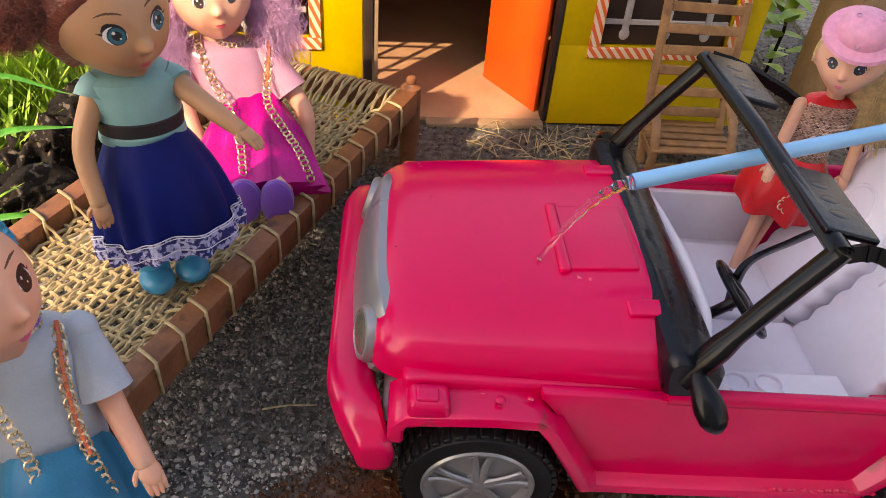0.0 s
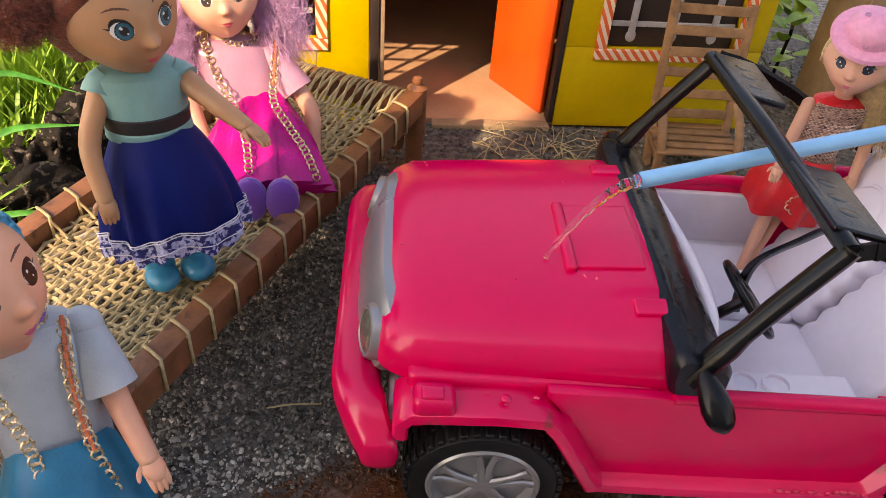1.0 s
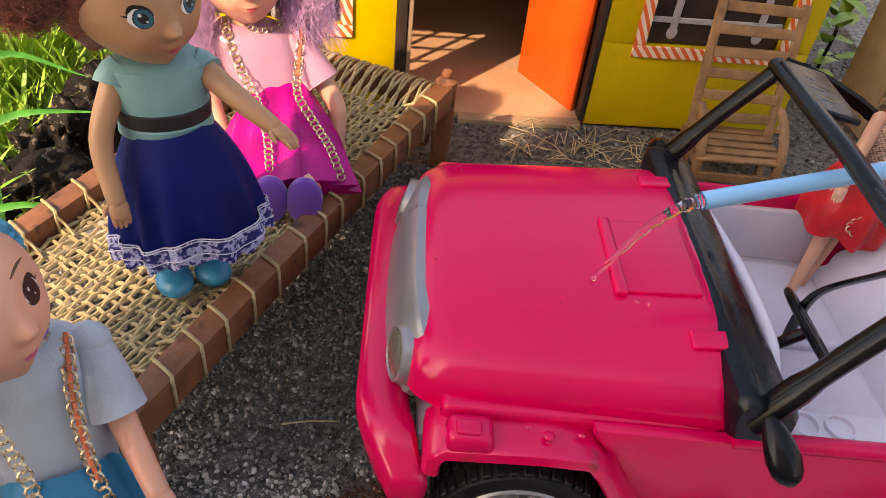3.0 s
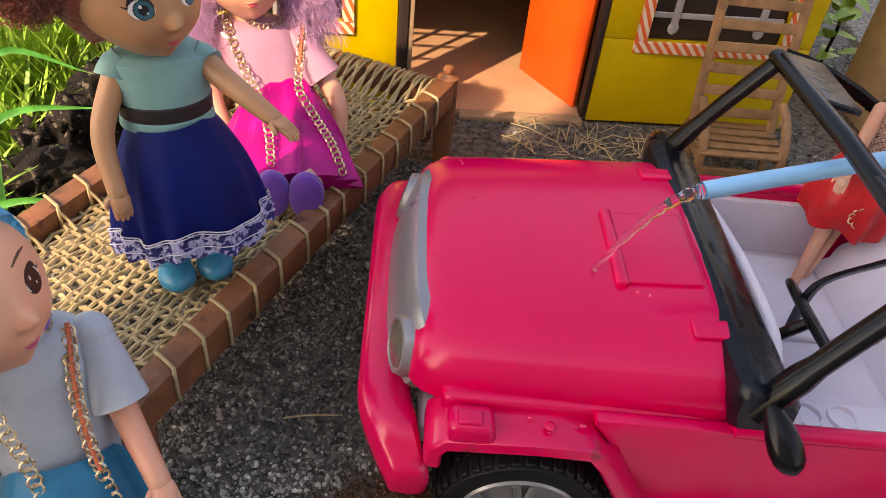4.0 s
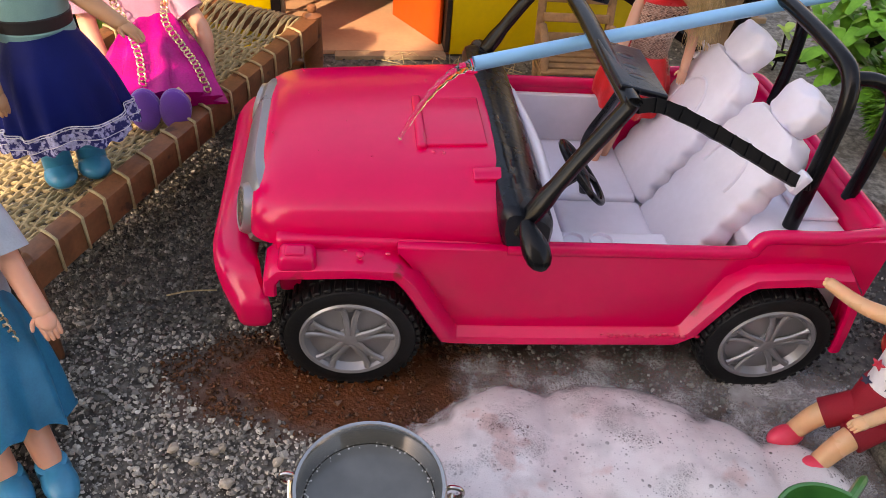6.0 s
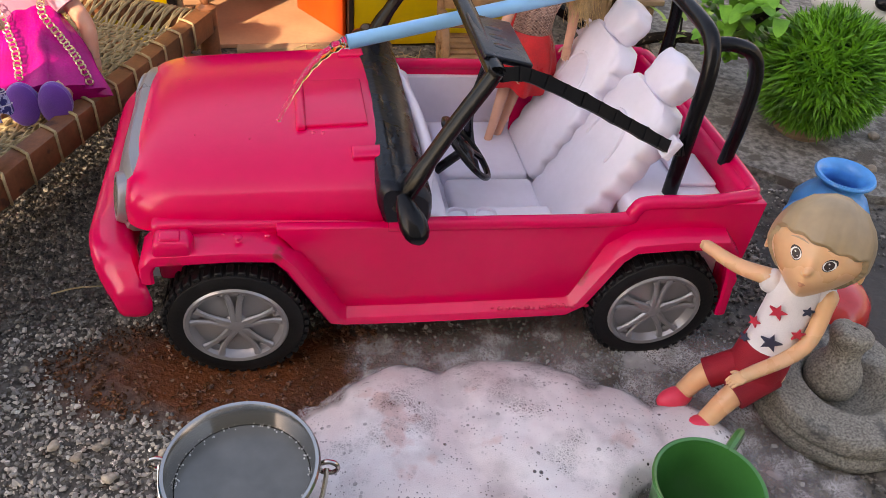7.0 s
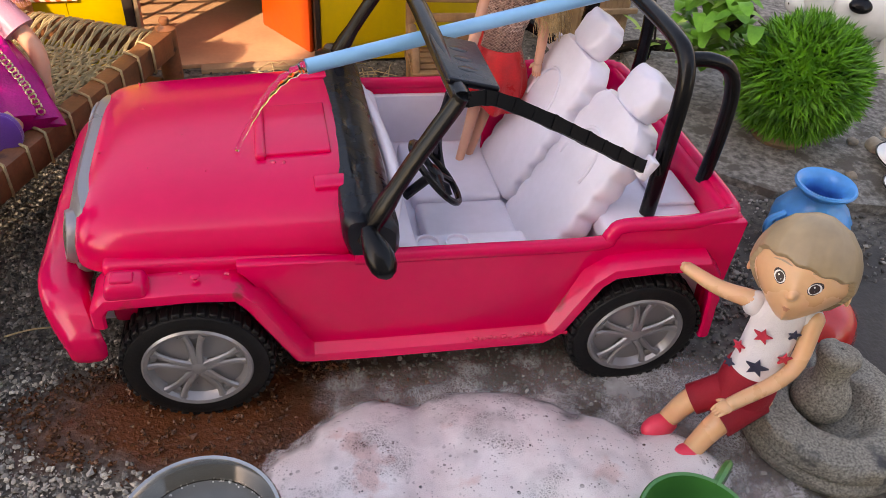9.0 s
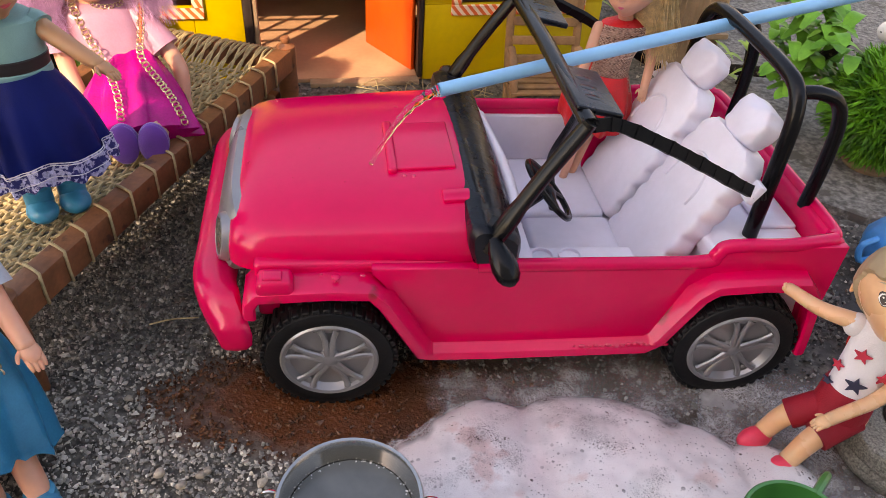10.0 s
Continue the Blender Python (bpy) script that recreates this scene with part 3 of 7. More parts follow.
# ---------- the toy house of painted card ----------
def build_house():
    house = thing("toy_house", "yellow and orange painted cardboard toy house with an open door", "toy house", pose(0.132, 0.726, 0, 0, 0, 10.5))
    TH, TOP = 0.006, 0.27

    def plate(name, x0, x1, y0, y1, z0, z1, mat, label="", bevel=0.0012):
        return Shape(mat).box(((x0 + x1) / 2, (y0 + y1) / 2, (z0 + z1) / 2), (x1 - x0, y1 - y0, z1 - z0), mat, bevel, segs=2).part(name, house, label)

    plate("floor_board", -0.40, 0.20, 0.004, 0.36, 0.0, 0.005, PEACH, "peach painted card floor")
    plate("floor_lip", -0.118, -0.004, -0.009, 0.0035, 0.0, 0.005, CARD, "bare corrugated card lip")
    # right-hand front wall round its window
    plate("front_wall", 0.0, 0.188, 0, TH, 0.002, 0.084, YELLOW, "yellow painted card")
    plate("front_wall", 0.0, 0.038, 0, TH, 0.0842, TOP, YELLOW)
    plate("front_wall", 0.158, 0.188, 0, TH, 0.0842, TOP, YELLOW)
    plate("front_wall", 0.0382, 0.1578, 0, TH, 0.185, TOP, YELLOW)
    # left-hand front wall round its window
    plate("front_wall", -0.225, -0.1785, 0, TH, 0.002, TOP, YELLOW, "yellow painted card")
    plate("front_wall", -0.40, -0.3352, 0, TH, 0.002, TOP, YELLOW)
    plate("front_wall", -0.335, -0.2252, 0, TH, 0.002, 0.085, YELLOW)
    plate("front_wall", -0.335, -0.2252, 0, TH, 0.19, TOP, YELLOW)
    plate("lintel", -0.1785, -0.0005, 0, TH, 0.215, TOP, YELLOW)
    plate("side_wall", 0.182, 0.188, TH + 0.0005, 0.36, 0.0055, TOP, YELLOW)
    plate("side_wall", -0.40, -0.394, TH + 0.0005, 0.36, 0.0055, TOP, YELLOW)
    # back wall near black: the shade of the interior is put into its colour
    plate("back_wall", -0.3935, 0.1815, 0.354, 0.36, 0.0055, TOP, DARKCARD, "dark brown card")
    # unseen roof, added to keep daylight out of the rooms
    plate("roof_board", -0.42, 0.21, -0.03, 0.38, TOP + 0.0005, TOP + 0.008, CARD)
    plate("door_jamb", -0.178, -0.1695, -0.006, 0.012, 0.005, 0.214, DARKCARD, "dark cut card edge")
    plate("door_jamb", -0.1690, -0.1648, -0.004, 0.014, 0.005, 0.214, CARD, "bare card edge")
    plate("door_jamb", -0.0055, -0.0004, -0.001, 0.014, 0.005, 0.214, DARKCARD, "dark cut card edge")
    door = Shape(ORANGE).box((-0.0425, 0, 0.107), (0.085, 0.005, 0.203), ORANGE, 0.0015, segs=2)
    door.part("door", house, "orange painted card door standing open", at=pose(-0.008, 0.016, 0.0, 0, 0, -60.5))
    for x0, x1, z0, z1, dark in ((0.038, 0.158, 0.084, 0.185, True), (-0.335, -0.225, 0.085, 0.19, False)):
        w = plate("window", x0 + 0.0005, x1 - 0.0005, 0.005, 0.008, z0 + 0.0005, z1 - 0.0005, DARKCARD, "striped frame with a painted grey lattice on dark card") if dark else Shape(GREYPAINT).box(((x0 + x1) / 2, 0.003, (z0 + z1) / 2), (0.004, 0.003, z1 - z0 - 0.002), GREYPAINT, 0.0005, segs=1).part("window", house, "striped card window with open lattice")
        e = 0.011
        for a, b, c, d, mat in ((x0 - e, x1 + e, z0 - e, z0, STRIPE), (x0 - e, x1 + e, z1, z1 + e, STRIPE), (x0 - e, x0, z0, z1, STRIPE_V), (x1, x1 + e, z0, z1, STRIPE_V)):
            Shape(mat).box(((a + b) / 2, -0.0016, (c + d) / 2), (b - a - 0.0006, 0.003, d - c - 0.0004), mat, 0.0006, segs=1).part("frame_strip", w)
        for i in range(3):
            x = x0 + (x1 - x0) * (0.18 + 0.32 * i)
            s = Shape(GREYPAINT).box((x, 0.0035, (z0 + z1) / 2 + 0.005), (0.0065, 0.002, z1 - z0 - 0.018), GREYPAINT, 0.0006, segs=1)
            s.ellipsoid((x, 0.0035, z0 + 0.011), (0.005, 0.0012, 0.006), GREYPAINT, n=10, m=6).part("lattice_bar", w)
        for i in range(3):
            z = z0 + (z1 - z0) * (0.22 + 0.3 * i)
            Shape(GREYPAINT).box(((x0 + x1) / 2, 0.0042, z), (x1 - x0 - 0.004, 0.002, 0.005), GREYPAINT, 0.0006, segs=1).part("lattice_bar", w)


build_house()


# ---------- woven cot ----------
def build_cot():
    L, W, TOPZ = 0.372, 0.150, 0.077
    cot = thing("rope_cot", "brown wooden cot with a woven jute rope bed", "cot", pose(-0.087, 0.272, 0, 0, 0, 73.6))
    # local x runs along the long rails, local y to the far-left side
    for y, nm in ((0.008, "side_rail"), (W - 0.008, "side_rail")):
        Shape(WOOD).box((L / 2, y, TOPZ - 0.0105), (L, 0.015, 0.021), WOOD, 0.002, segs=2).part(nm, cot)
    for x in (0.010, L - 0.010):
        Shape(WOOD).box((x, W / 2, TOPZ - 0.013), (0.014, W - 0.0305, 0.018), WOOD, 0.002, segs=2).part("end_rail", cot)
    for x in (0.012, L - 0.004):
        for y in (0.008, W - 0.008):
            prof = [(0.007, 0), (0.0075, 0.02), (0.009, 0.035), (0.0085, TOPZ - 0.022), (0.0085, TOPZ + 0.001), (0.0050, TOPZ + 0.0025), (0.0034, TOPZ + 0.0040), (0.0045, TOPZ + 0.0070), (0.0036, TOPZ + 0.0098), (0.001, TOPZ + 0.0108)]
            Shape(WOOD).lathe(prof, WOOD, (x, y, 0), n=16).part("post", cot)
    Shape(WOOD).box((L - 0.01, W / 2, 0.025), (0.010, W - 0.034, 0.012), WOOD, 0.002, segs=2).part("stretcher", cot)
    # rope bed: strands over and under each other
    rng = random.Random(7)
    weave = Shape(ROPE)
    nx, ny = 42, 29
    z0 = TOPZ - 0.010
    sag = lambda x, y: -0.006 * math.sin(math.pi * min(1, max(0, x / L))) * math.sin(math.pi * min(1, max(0, y / W)))
    for i in range(nx):
        x = 0.022 + (L - 0.064) * (i + 0.5) / nx + rng.uniform(-0.0010, 0.0010)
        sk, wob = rng.uniform(-0.004, 0.004), rng.uniform(0, 6)
        pts = []
        for k in range(2 * ny + 1):
            y = 0.016 + (W - 0.032) * k / (2 * ny)
            up = math.cos(math.pi * (k - 1) * 0.5 + math.pi * i)
            pts.append((x + sk * (k / ny - 1) + 0.0008 * math.sin(k * 0.5 + wob), y, z0 + 0.0009 * up + sag(x, y)))
        weave.tube(pts, 0.00122, ROPE, n=5)
    for j in range(ny):
        y = 0.018 + (W - 0.036) * (j + 0.5) / ny + rng.uniform(-0.0008, 0.0008)
        wob = rng.uniform(0, 6)
        pts = []
        for k in range(2 * nx + 1):
            x = 0.019 + (L - 0.061) * k / (2 * nx)
            up = -math.cos(math.pi * (k - 1) * 0.5 + math.pi * j)
            pts.append((x, y + 0.0011 * math.sin(k * 0.23 + wob), z0 + 0.0009 * up + sag(x, y)))
        pair = 0.0044 if j % 2 == 0 else -0.0040
        y2 = y + pair + rng.uniform(-0.0012, 0.0012)
        for f in (0.25, 0.5, 0.75, 1.0):
            x = L - 0.042 + 0.024 * f
            pts.append((x, y + (y2 - y) * f, z0 + (TOPZ - 0.003 - z0) * f + 0.6 * sag(x, y) * (1 - f)))
        pts += [(L - 0.010, y2, TOPZ - 0.0025), (L - 0.0015, y2, TOPZ - 0.005), (L - 0.0008, y2 + 0.001, TOPZ - 0.018)]
        weave.tube(pts, 0.00122, ROPE, n=5)
    weave.part("rope_weave", cot, "loosely woven jute strands")
    # loops round the rails
    def loop(cx, cy, along_x, half, reach):
        pts = []
        for k in range(13):
            a = 2 * math.pi * k / 12
            c, s = math.cos(a), math.sin(a)
            p = abs(c) ** 0.35 * (1 if c > 0 else -1) * (half + 0.0012)
            z = TOPZ - 0.0105 + abs(s) ** 0.35 * (1 if s > 0 else -1) * 0.0122
            skew = 0.004 * c
            pts.append((cx + skew, cy + p, z) if along_x else (cx + p, cy + skew, z))
        sh = Shape(ROPE).tube(pts, 0.00105, ROPE, n=6)
        sh.tube(bend([pts[5], (cx - 0.002, cy + reach * 0.6, z0 + 0.004) if along_x else (cx + reach * 0.6, cy - 0.002, z0 + 0.004), (cx - 0.004, cy + reach, z0) if along_x else (cx + reach, cy - 0.004, z0)], 4), 0.001, ROPE, n=5)
        return sh

    for i in range(14):
        x = 0.035 + 0.0232 * i + rng.uniform(-0.003, 0.003)
        for y, reach in ((0.008, 0.02), (W - 0.008, -0.02)):
            loop(x, y, True, 0.0076, reach).part("rope_loop", cot)
    for i in range(9):
        y = 0.022 + 0.0132 * i + rng.uniform(-0.002, 0.002)
        for x, reach in ((0.010, 0.02),):
            loop(x, y, False, 0.0072, reach).part("rope_loop", cot)


build_cot()


# ---------- the pink jeep ----------
def build_wheel(jeep, u, near):
    y = -0.001 if near else 0.215
    s = 1 if near else -1
    turn = turned(90 if near else -90, 0, 0)      # local z of the lathe points out of the wheel
    at = Matrix.Translation((u, y, 0.0395)) @ turn.to_4x4()
    wheel = Shape(BLACK_PL).lathe([(0.02, -0.022), (0.027, -0.02), (0.027, -0.008), (0.004, -0.008)], BLACK_PL, n=24).part("wheel", jeep, "black knobbly tyre on a silver spoked rim", at=at)
    t = Shape(RUBBER).lathe([(0.0285, -0.026), (0.036, -0.028), (0.0395, -0.025), (0.0402, -0.014), (0.0396, -0.004), (0.0375, 0.0004), (0.033, 0.0016), (0.029, 0.0004), (0.0284, -0.004)], RUBBER, n=48, caps=False)
    rows = ((0.0393, -0.0038, (0.0028, 0.0042, 0.0075), 0.0), (0.0403, -0.0135, (0.0022, 0.0036, 0.009), 0.5), (0.0399, -0.0235, (0.0026, 0.0036, 0.008), 0.0))
    for r, z, block, shift in rows:
        shared = Shape(RUBBER).box((r, 0, z), block, RUBBER, 0.0006, segs=1).mesh("tread_block") if near else None
        for i in range(40):
            turn_i = Matrix.Rotation(2 * math.pi * (i + shift) / 40, 4, "Z")
            if near:
                piece = new("tread_block", shared)
                piece.matrix_basis = turn_i
                piece.parent = wheel
            else:
                t.box(turn_i @ Vector((r, 0, z)), block, RUBBER, 0.0006, turn=turn_i.to_3x3(), segs=1)
    t.part("tyre", wheel, "black tyre with blocky tread")
    rim = Shape(SILVER).lathe([(0.0285, -0.004), (0.0292, 0.0005), (0.0282, 0.0016), (0.0262, 0.001), (0.0250, -0.002), (0.0238, -0.0036), (0.006, -0.0024)], SILVER, n=48, caps=False)
    rim.lathe([(0.0075, -0.006), (0.0072, -0.0012), (0.0052, 0.0004), (0.0040, 0.0010), (0.001, 0.0012)], SILVER, n=20)
    for i in range(5):
        a = 2 * math.pi * i / 5 + 0.3
        for d in (-1, 1):
            p = [Vector((r * math.cos(a + d * w), r * math.sin(a + d * w), z)) for r, w, z in ((0.0040, 0.30, -0.0004), (0.0110, 0.16, -0.0004), (0.0165, 0.15, -0.0006), (0.0215, 0.17, -0.0008), (0.0256, 0.21, -0.0004))]
            rim.tube(bend(p, 3), [0.0022, 0.0022, 0.0021, 0.0020, 0.0019, 0.0018, 0.0017, 0.0017, 0.0017, 0.0018, 0.0019, 0.0021, 0.0023], SILVER, n=8, flat=0.75)
        rim.ellipsoid(Vector((0.0235 * math.cos(a), 0.0235 * math.sin(a), -0.0026)), (0.0030, 0.0042, 0.0016), SILVER, turn=turned(0, 0, math.degrees(a)), n=12, m=7)
    rim.part("rim", wheel, "silver rim with five double spokes")


SKEW = 0.045


def build_jeep():
    C = 0.107
    jeep = thing("toy_jeep", "open-topped pink plastic toy jeep, wet and streaked with mud", "toy car", pose(0.091, 0.286, 0, 0, 0, 5.5))
    # body sides: door panel and rear quarter
    side = [(0.026, 0.0965), (0.034, 0.090), (0.062, 0.040), (0.201, 0.041), (0.219, 0.088), (0.227, 0.0945), (0.281, 0.0945), (0.290, 0.080), (0.292, 0.040), (0.3025, 0.040),
            (0.304, 0.113), (0.231, 0.112), (0.2225, 0.1005), (0.083, 0.1005), (0.026, 0.1015)]
    for lo, hi, v in ((0.0095, 0.0155, 0.0125), (2 * C - 0.0155, 2 * C - 0.0095, 2 * C - 0.0125)):
        panel = Shape(PINK).prism(side, "y", lo, hi, PINK, bevel=0.0012)
        panel.tube(bend([(0.086, v, 0.1005), (0.15, v, 0.1005), (0.218, v, 0.101), (0.226, v, 0.1065), (0.233, v, 0.1125), (0.27, v, 0.113), (0.2985, v + (0.004 if v < C else -0.004), 0.1135)], 5), 0.0042, PINK, n=10)
        panel.part("side_panel", jeep, "glossy pink plastic side with a rolled top edge")
    tail = Shape(PINK).box((0.2990, C, 0.0765), (0.010, 2 * C - 0.026, 0.077), PINK, 0.004)
    tail.tube(bend([(0.297, 0.018, 0.1135), (0.3015, 0.03, 0.114), (0.3025, C, 0.114), (0.3015, 2 * C - 0.03, 0.114), (0.297, 2 * C - 0.018, 0.1135)], 5), 0.0042, PINK, n=10)
    tail.part("tailgate", jeep, "glossy pink plastic tailgate")
    Shape(PINK).box((0.022, C, 0.080), (0.124, 0.182, 0.040), PINK, 0.004).part("engine_bay", jeep)
    Shape(PINK).box((0.19, C, 0.046), (0.24, 0.186, 0.008), PINK, 0.002).part("floor_pan", jeep)
    Shape(PINK).box((0.284, C, 0.070), (0.018, 0.180, 0.034), PINK, 0.002).part("rear_member", jeep)
    for v in (0.030, 2 * C - 0.030):
        Shape(PINK).box((0.25, v, 0.070), (0.10, 0.004, 0.034), PINK, 0.001).part("wheel_well", jeep)
    # wheel-arch flares and sills
    flare = [(-0.0425, 0.0742), (-0.042, 0.0832), (-0.0375, 0.0887), (0.003, 0.0907), (0.0250, 0.0897), (0.0325, 0.0812), (0.0550, 0.0405), (0.062, 0.0348), (0.10, 0.0345), (0.1955, 0.0360), (0.2045, 0.042), (0.2195, 0.0817), (0.2275, 0.0887), (0.256, 0.0907), (0.282, 0.0897), (0.2885, 0.0812), (0.2920, 0.066), (0.2940, 0.048), (0.2950, 0.034)]
    line = [Vector((u, 0, z)) for u, z in flare]
    for near in (True, False):
        s = Shape(PINK_ARCH)
        rings = []
        for i, p in enumerate(line):
            t = (line[min(i + 1, len(line) - 1)] - line[max(i - 1, 0)]).normalized()
            nrm = Vector((-t.z, 0, t.x))
            out = 0.003 if 0.055 < p.x < 0.205 else -0.002
            inner = (0.026, 0.004) if p.x < 0.027 else (0.0096, 0.0072) if p.x < 0.2215 else (0.0096, 0.0060)
            prof = [inner, (out + 0.003, 0.0044), (out + 0.0008, 0.0032), (out, 0.001), (out, -0.0018), (out + 0.0012, -0.0032), (out + 0.004, -0.0028), (out + 0.005, 0.0), (0.026, 0.001)]
            rings.append([p + nrm * h + Vector((0, v if near else 2 * C - v, 0)) for v, h in prof])
        s.rings(rings, PINK_ARCH)
        # raised marker-lamp block and stud on the front wing
        y = 0.009 if near else 2 * C - 0.009
        if near:
            s.box((-0.0275, y - 0.002, 0.0955), (0.022, 0.017, 0.0105), PINK, 0.0042, segs=4, taper=(0.86, 0.82))
            s.box((-0.0285, y - 0.003, 0.1003), (0.011, 0.008, 0.0035), PINK, 0.0016)
        s.ellipsoid((0.006, y - 0.002 if near else y + 0.002, 0.0985), (0.0026, 0.0026, 0.0010), PINK, n=10, m=6)
        s.part("wheel_arch", jeep, "pink plastic arch with traces of mud")
    # bonnet
    bonnet = Shape(PINK)
    rings = []
    for u, kw, kh in ((-0.0565, 0.76, 0.26), (-0.0560, 0.80, 0.46), (-0.0548, 0.85, 0.64), (-0.0525, 0.895, 0.78), (-0.0490, 0.930, 0.88), (-0.0440, 0.960, 0.945), (-0.0370, 0.984, 0.98), (-0.028, 0.996, 0.995), (-0.018, 1, 1), (0.0, 1, 1), (0.02, 1, 1), (0.04, 1, 1), (0.06, 1, 1), (0.076, 1, 1), (0.0835, 1, 1), (0.0855, 0.995, 0.98)):
        f = (u + 0.055) / 0.14
        zb = 0.0890 + 0.0075 * f
        top = 0.1185 + 0.0080 * f
        W = (0.0850 + 0.0050 * f) * kw
        ring = []
        for k in range(37):
            a = math.pi * k / 36
            c, s = math.cos(a), math.sin(a)
            vv = W * (abs(c) ** 0.46) * (1 if c > 0 else -1)
            zz = zb + (top - zb) * kh * (s ** 0.56 if s > 0 else 0)
            zz += 0.0022 * (1 - (vv / W) ** 2) * kh
            ring.append(Vector((u, C - vv, zz)))
        rings.append(ring)
    bonnet.rings(rings, PINK)
    ob = bonnet.part("bonnet", jeep, "wet glossy pink bonnet", sharp=60)
    vent = Shape(PINK).box((0.0625, C - 0.0095, 0.1268), (0.036, 0.053, 0.004), PINK, 0.0012, turn=turned(0, -3.3, 0))
    vent.box((0.0420, C - 0.0100, 0.1264), (0.0060, 0.057, 0.0056), PINK, 0.0022, turn=turned(0, -3.3, 0))
    vent.part("bonnet_scoop", ob)
    for v in (0.0455, 2 * C - 0.0500):
        Shape(PINK).box((0.0775, v, 0.1246 if v < C else 0.1252), (0.017, 0.0105, 0.0056), PINK, 0.0012, turn=turned(4 if v < C else -4, -3, 0)).part("bonnet_catch", ob)
    # grille with both lamps
    g = []
    for k in range(33):
        f = k / 32
        v = 0.0305 + (2 * C - 0.061) * f
        e = abs(2 * f - 1)
        swell = math.sqrt(max(0.004, 1 - max(0.0, (e - 0.70) / 0.30) ** 2))
        zt = 0.0940 + (0.0225 - 0.006 * max(0, (e - 0.62) / 0.38)) * swell
        zb = 0.0940 - (0.0205 - 0.004 * (1 - e)) * swell
        x, y = -0.0560 + 0.011 * e ** 4, -0.0675 + 0.017 * e ** 4
        prof = [(x + 0.009, zt), (x + 0.002, zt + 0.0008), (x - 0.0008, zt - 0.002), ((x + y) / 2 - 0.0022, (zt + zb) / 2), (y - 0.001, zb + 0.002), (y + 0.002, zb - 0.0006), (x + 0.009, zb)]
        g.append([Vector((a, v, b)) for a, b in prof])
    grille = Shape(SILVER).rings(g, SILVER).part("grille", jeep, "silver plastic grille")
    for v in (0.049, 2 * C - 0.049):
        out = turned(0, -78, 0)
        out = turned(0, 0, 12 if v < C else -12) @ out
        lamp = Shape(SILVER).lathe([(0.0150, -0.006), (0.0148, -0.001), (0.0136, 0.0018), (0.0122, 0.0022), (0.0116, 0.0012)], SILVER, (-0.0600, v, 0.0950), out, n=32).part("headlight", grille, "round lamp with a ribbed clear lens")
        lens = Shape(GLASSY).lathe([(0.0115, 0.001), (0.0105, 0.0018), (0.006, 0.0026), (0.001, 0.0028)], GLASSY, (-0.0600, v, 0.0950), out, n=28)
        for k in range(9):
            y = -0.009 + 0.00225 * k
            h = math.sqrt(0.0108 ** 2 - y * y)
            lens.tube([Vector((-0.0600, v, 0.0950)) + out @ Vector((q * h, y, 0.0026 - 0.0012 * (q * h / 0.0108) ** 2 - 0.0010 * (y / 0.0108) ** 2)) for q in (-1, -0.5, 0, 0.5, 1)], 0.00055, GLASSY, n=5)
        lens.part("lens", lamp, "ribbed clear lens")
    # front bumper, swept down at the ends
    b = []
    for k in range(41):
        f = -1 + 2 * k / 40
        v = C + 0.106 * f
        e = abs(f)
        drop = 0.030 * max(0, (e - 0.72) / 0.28) ** 1.6
        back = 0.016 * max(0, (e - 0.60) / 0.40) ** 2.2
        x0 = -0.079 + back
        top, low = 0.083 - 0.012 * max(0, (e - 0.8) / 0.2) ** 2, 0.059 - 0.36 * drop
        th = 0.026 - 0.006 * max(0, (e - 0.8) / 0.2)
        ring = []
        for j in range(12):
            a = 2 * math.pi * j / 12
            c, s = math.cos(a), math.sin(a)
            ring.append(Vector((x0 + th / 2 - th / 2 * abs(c) ** 0.6 * (1 if c > 0 else -1), v, (top + low) / 2 + (top - low) / 2 * abs(s) ** 0.6 * (1 if s > 0 else -1))))
        mid = sum(ring, Vector()) / 12
        if k == 0:
            b.append([mid + (p - mid) * 0.55 + Vector((0, -0.0035, 0)) for p in ring])
            b.append([mid + (p - mid) * 0.88 + Vector((0, -0.0022, 0)) for p in ring])
        b.append(ring)
        if k == 40:
            b.append([mid + (p - mid) * 0.88 + Vector((0, 0.0022, 0)) for p in ring])
            b.append([mid + (p - mid) * 0.55 + Vector((0, 0.0035, 0)) for p in ring])
    Shape(PINK_ARCH).rings(b, PINK_ARCH).part("front_bumper", jeep, "thick pink front bumper with traces of mud")
    Shape(WHITE_PL).box((-0.042, C, 0.064), (0.014, 0.170, 0.014), WHITE_PL, 0.003).part("chassis", jeep, "pale grey plastic underframe")
    Shape(BLACK_PL).box((0.125, C, 0.038), (0.33, 0.12, 0.012), BLACK_PL, 0.003).part("underside", jeep)
    for u in (0.0, 0.25):
        Shape(BLACK_PL).tube([(u, 0.02, 0.039), (u, 2 * C - 0.02, 0.039)], 0.004, BLACK_PL).part("axle", jeep)
        for near in (True, False):
            build_wheel(jeep, u, near)
    # white interior
    tub = Shape(WHITE_PL).box((0.190, C, 0.0525), (0.210, 0.179, 0.005), WHITE_PL, 0.001).part("cabin_floor", jeep, "white plastic cabin floor")
    for v in (0.0178, 2 * C - 0.0178):
        Shape(WHITE_PL).box((0.190, v, 0.0745), (0.208, 0.0044, 0.039), WHITE_PL, 0.0012).part("cabin_side", jeep, "white plastic lining")
    Shape(WHITE_PL).box((0.096, C, 0.0775), (0.006, 0.176, 0.045), WHITE_PL, 0.001).part("bulkhead", jeep, "white plastic bulkhead")
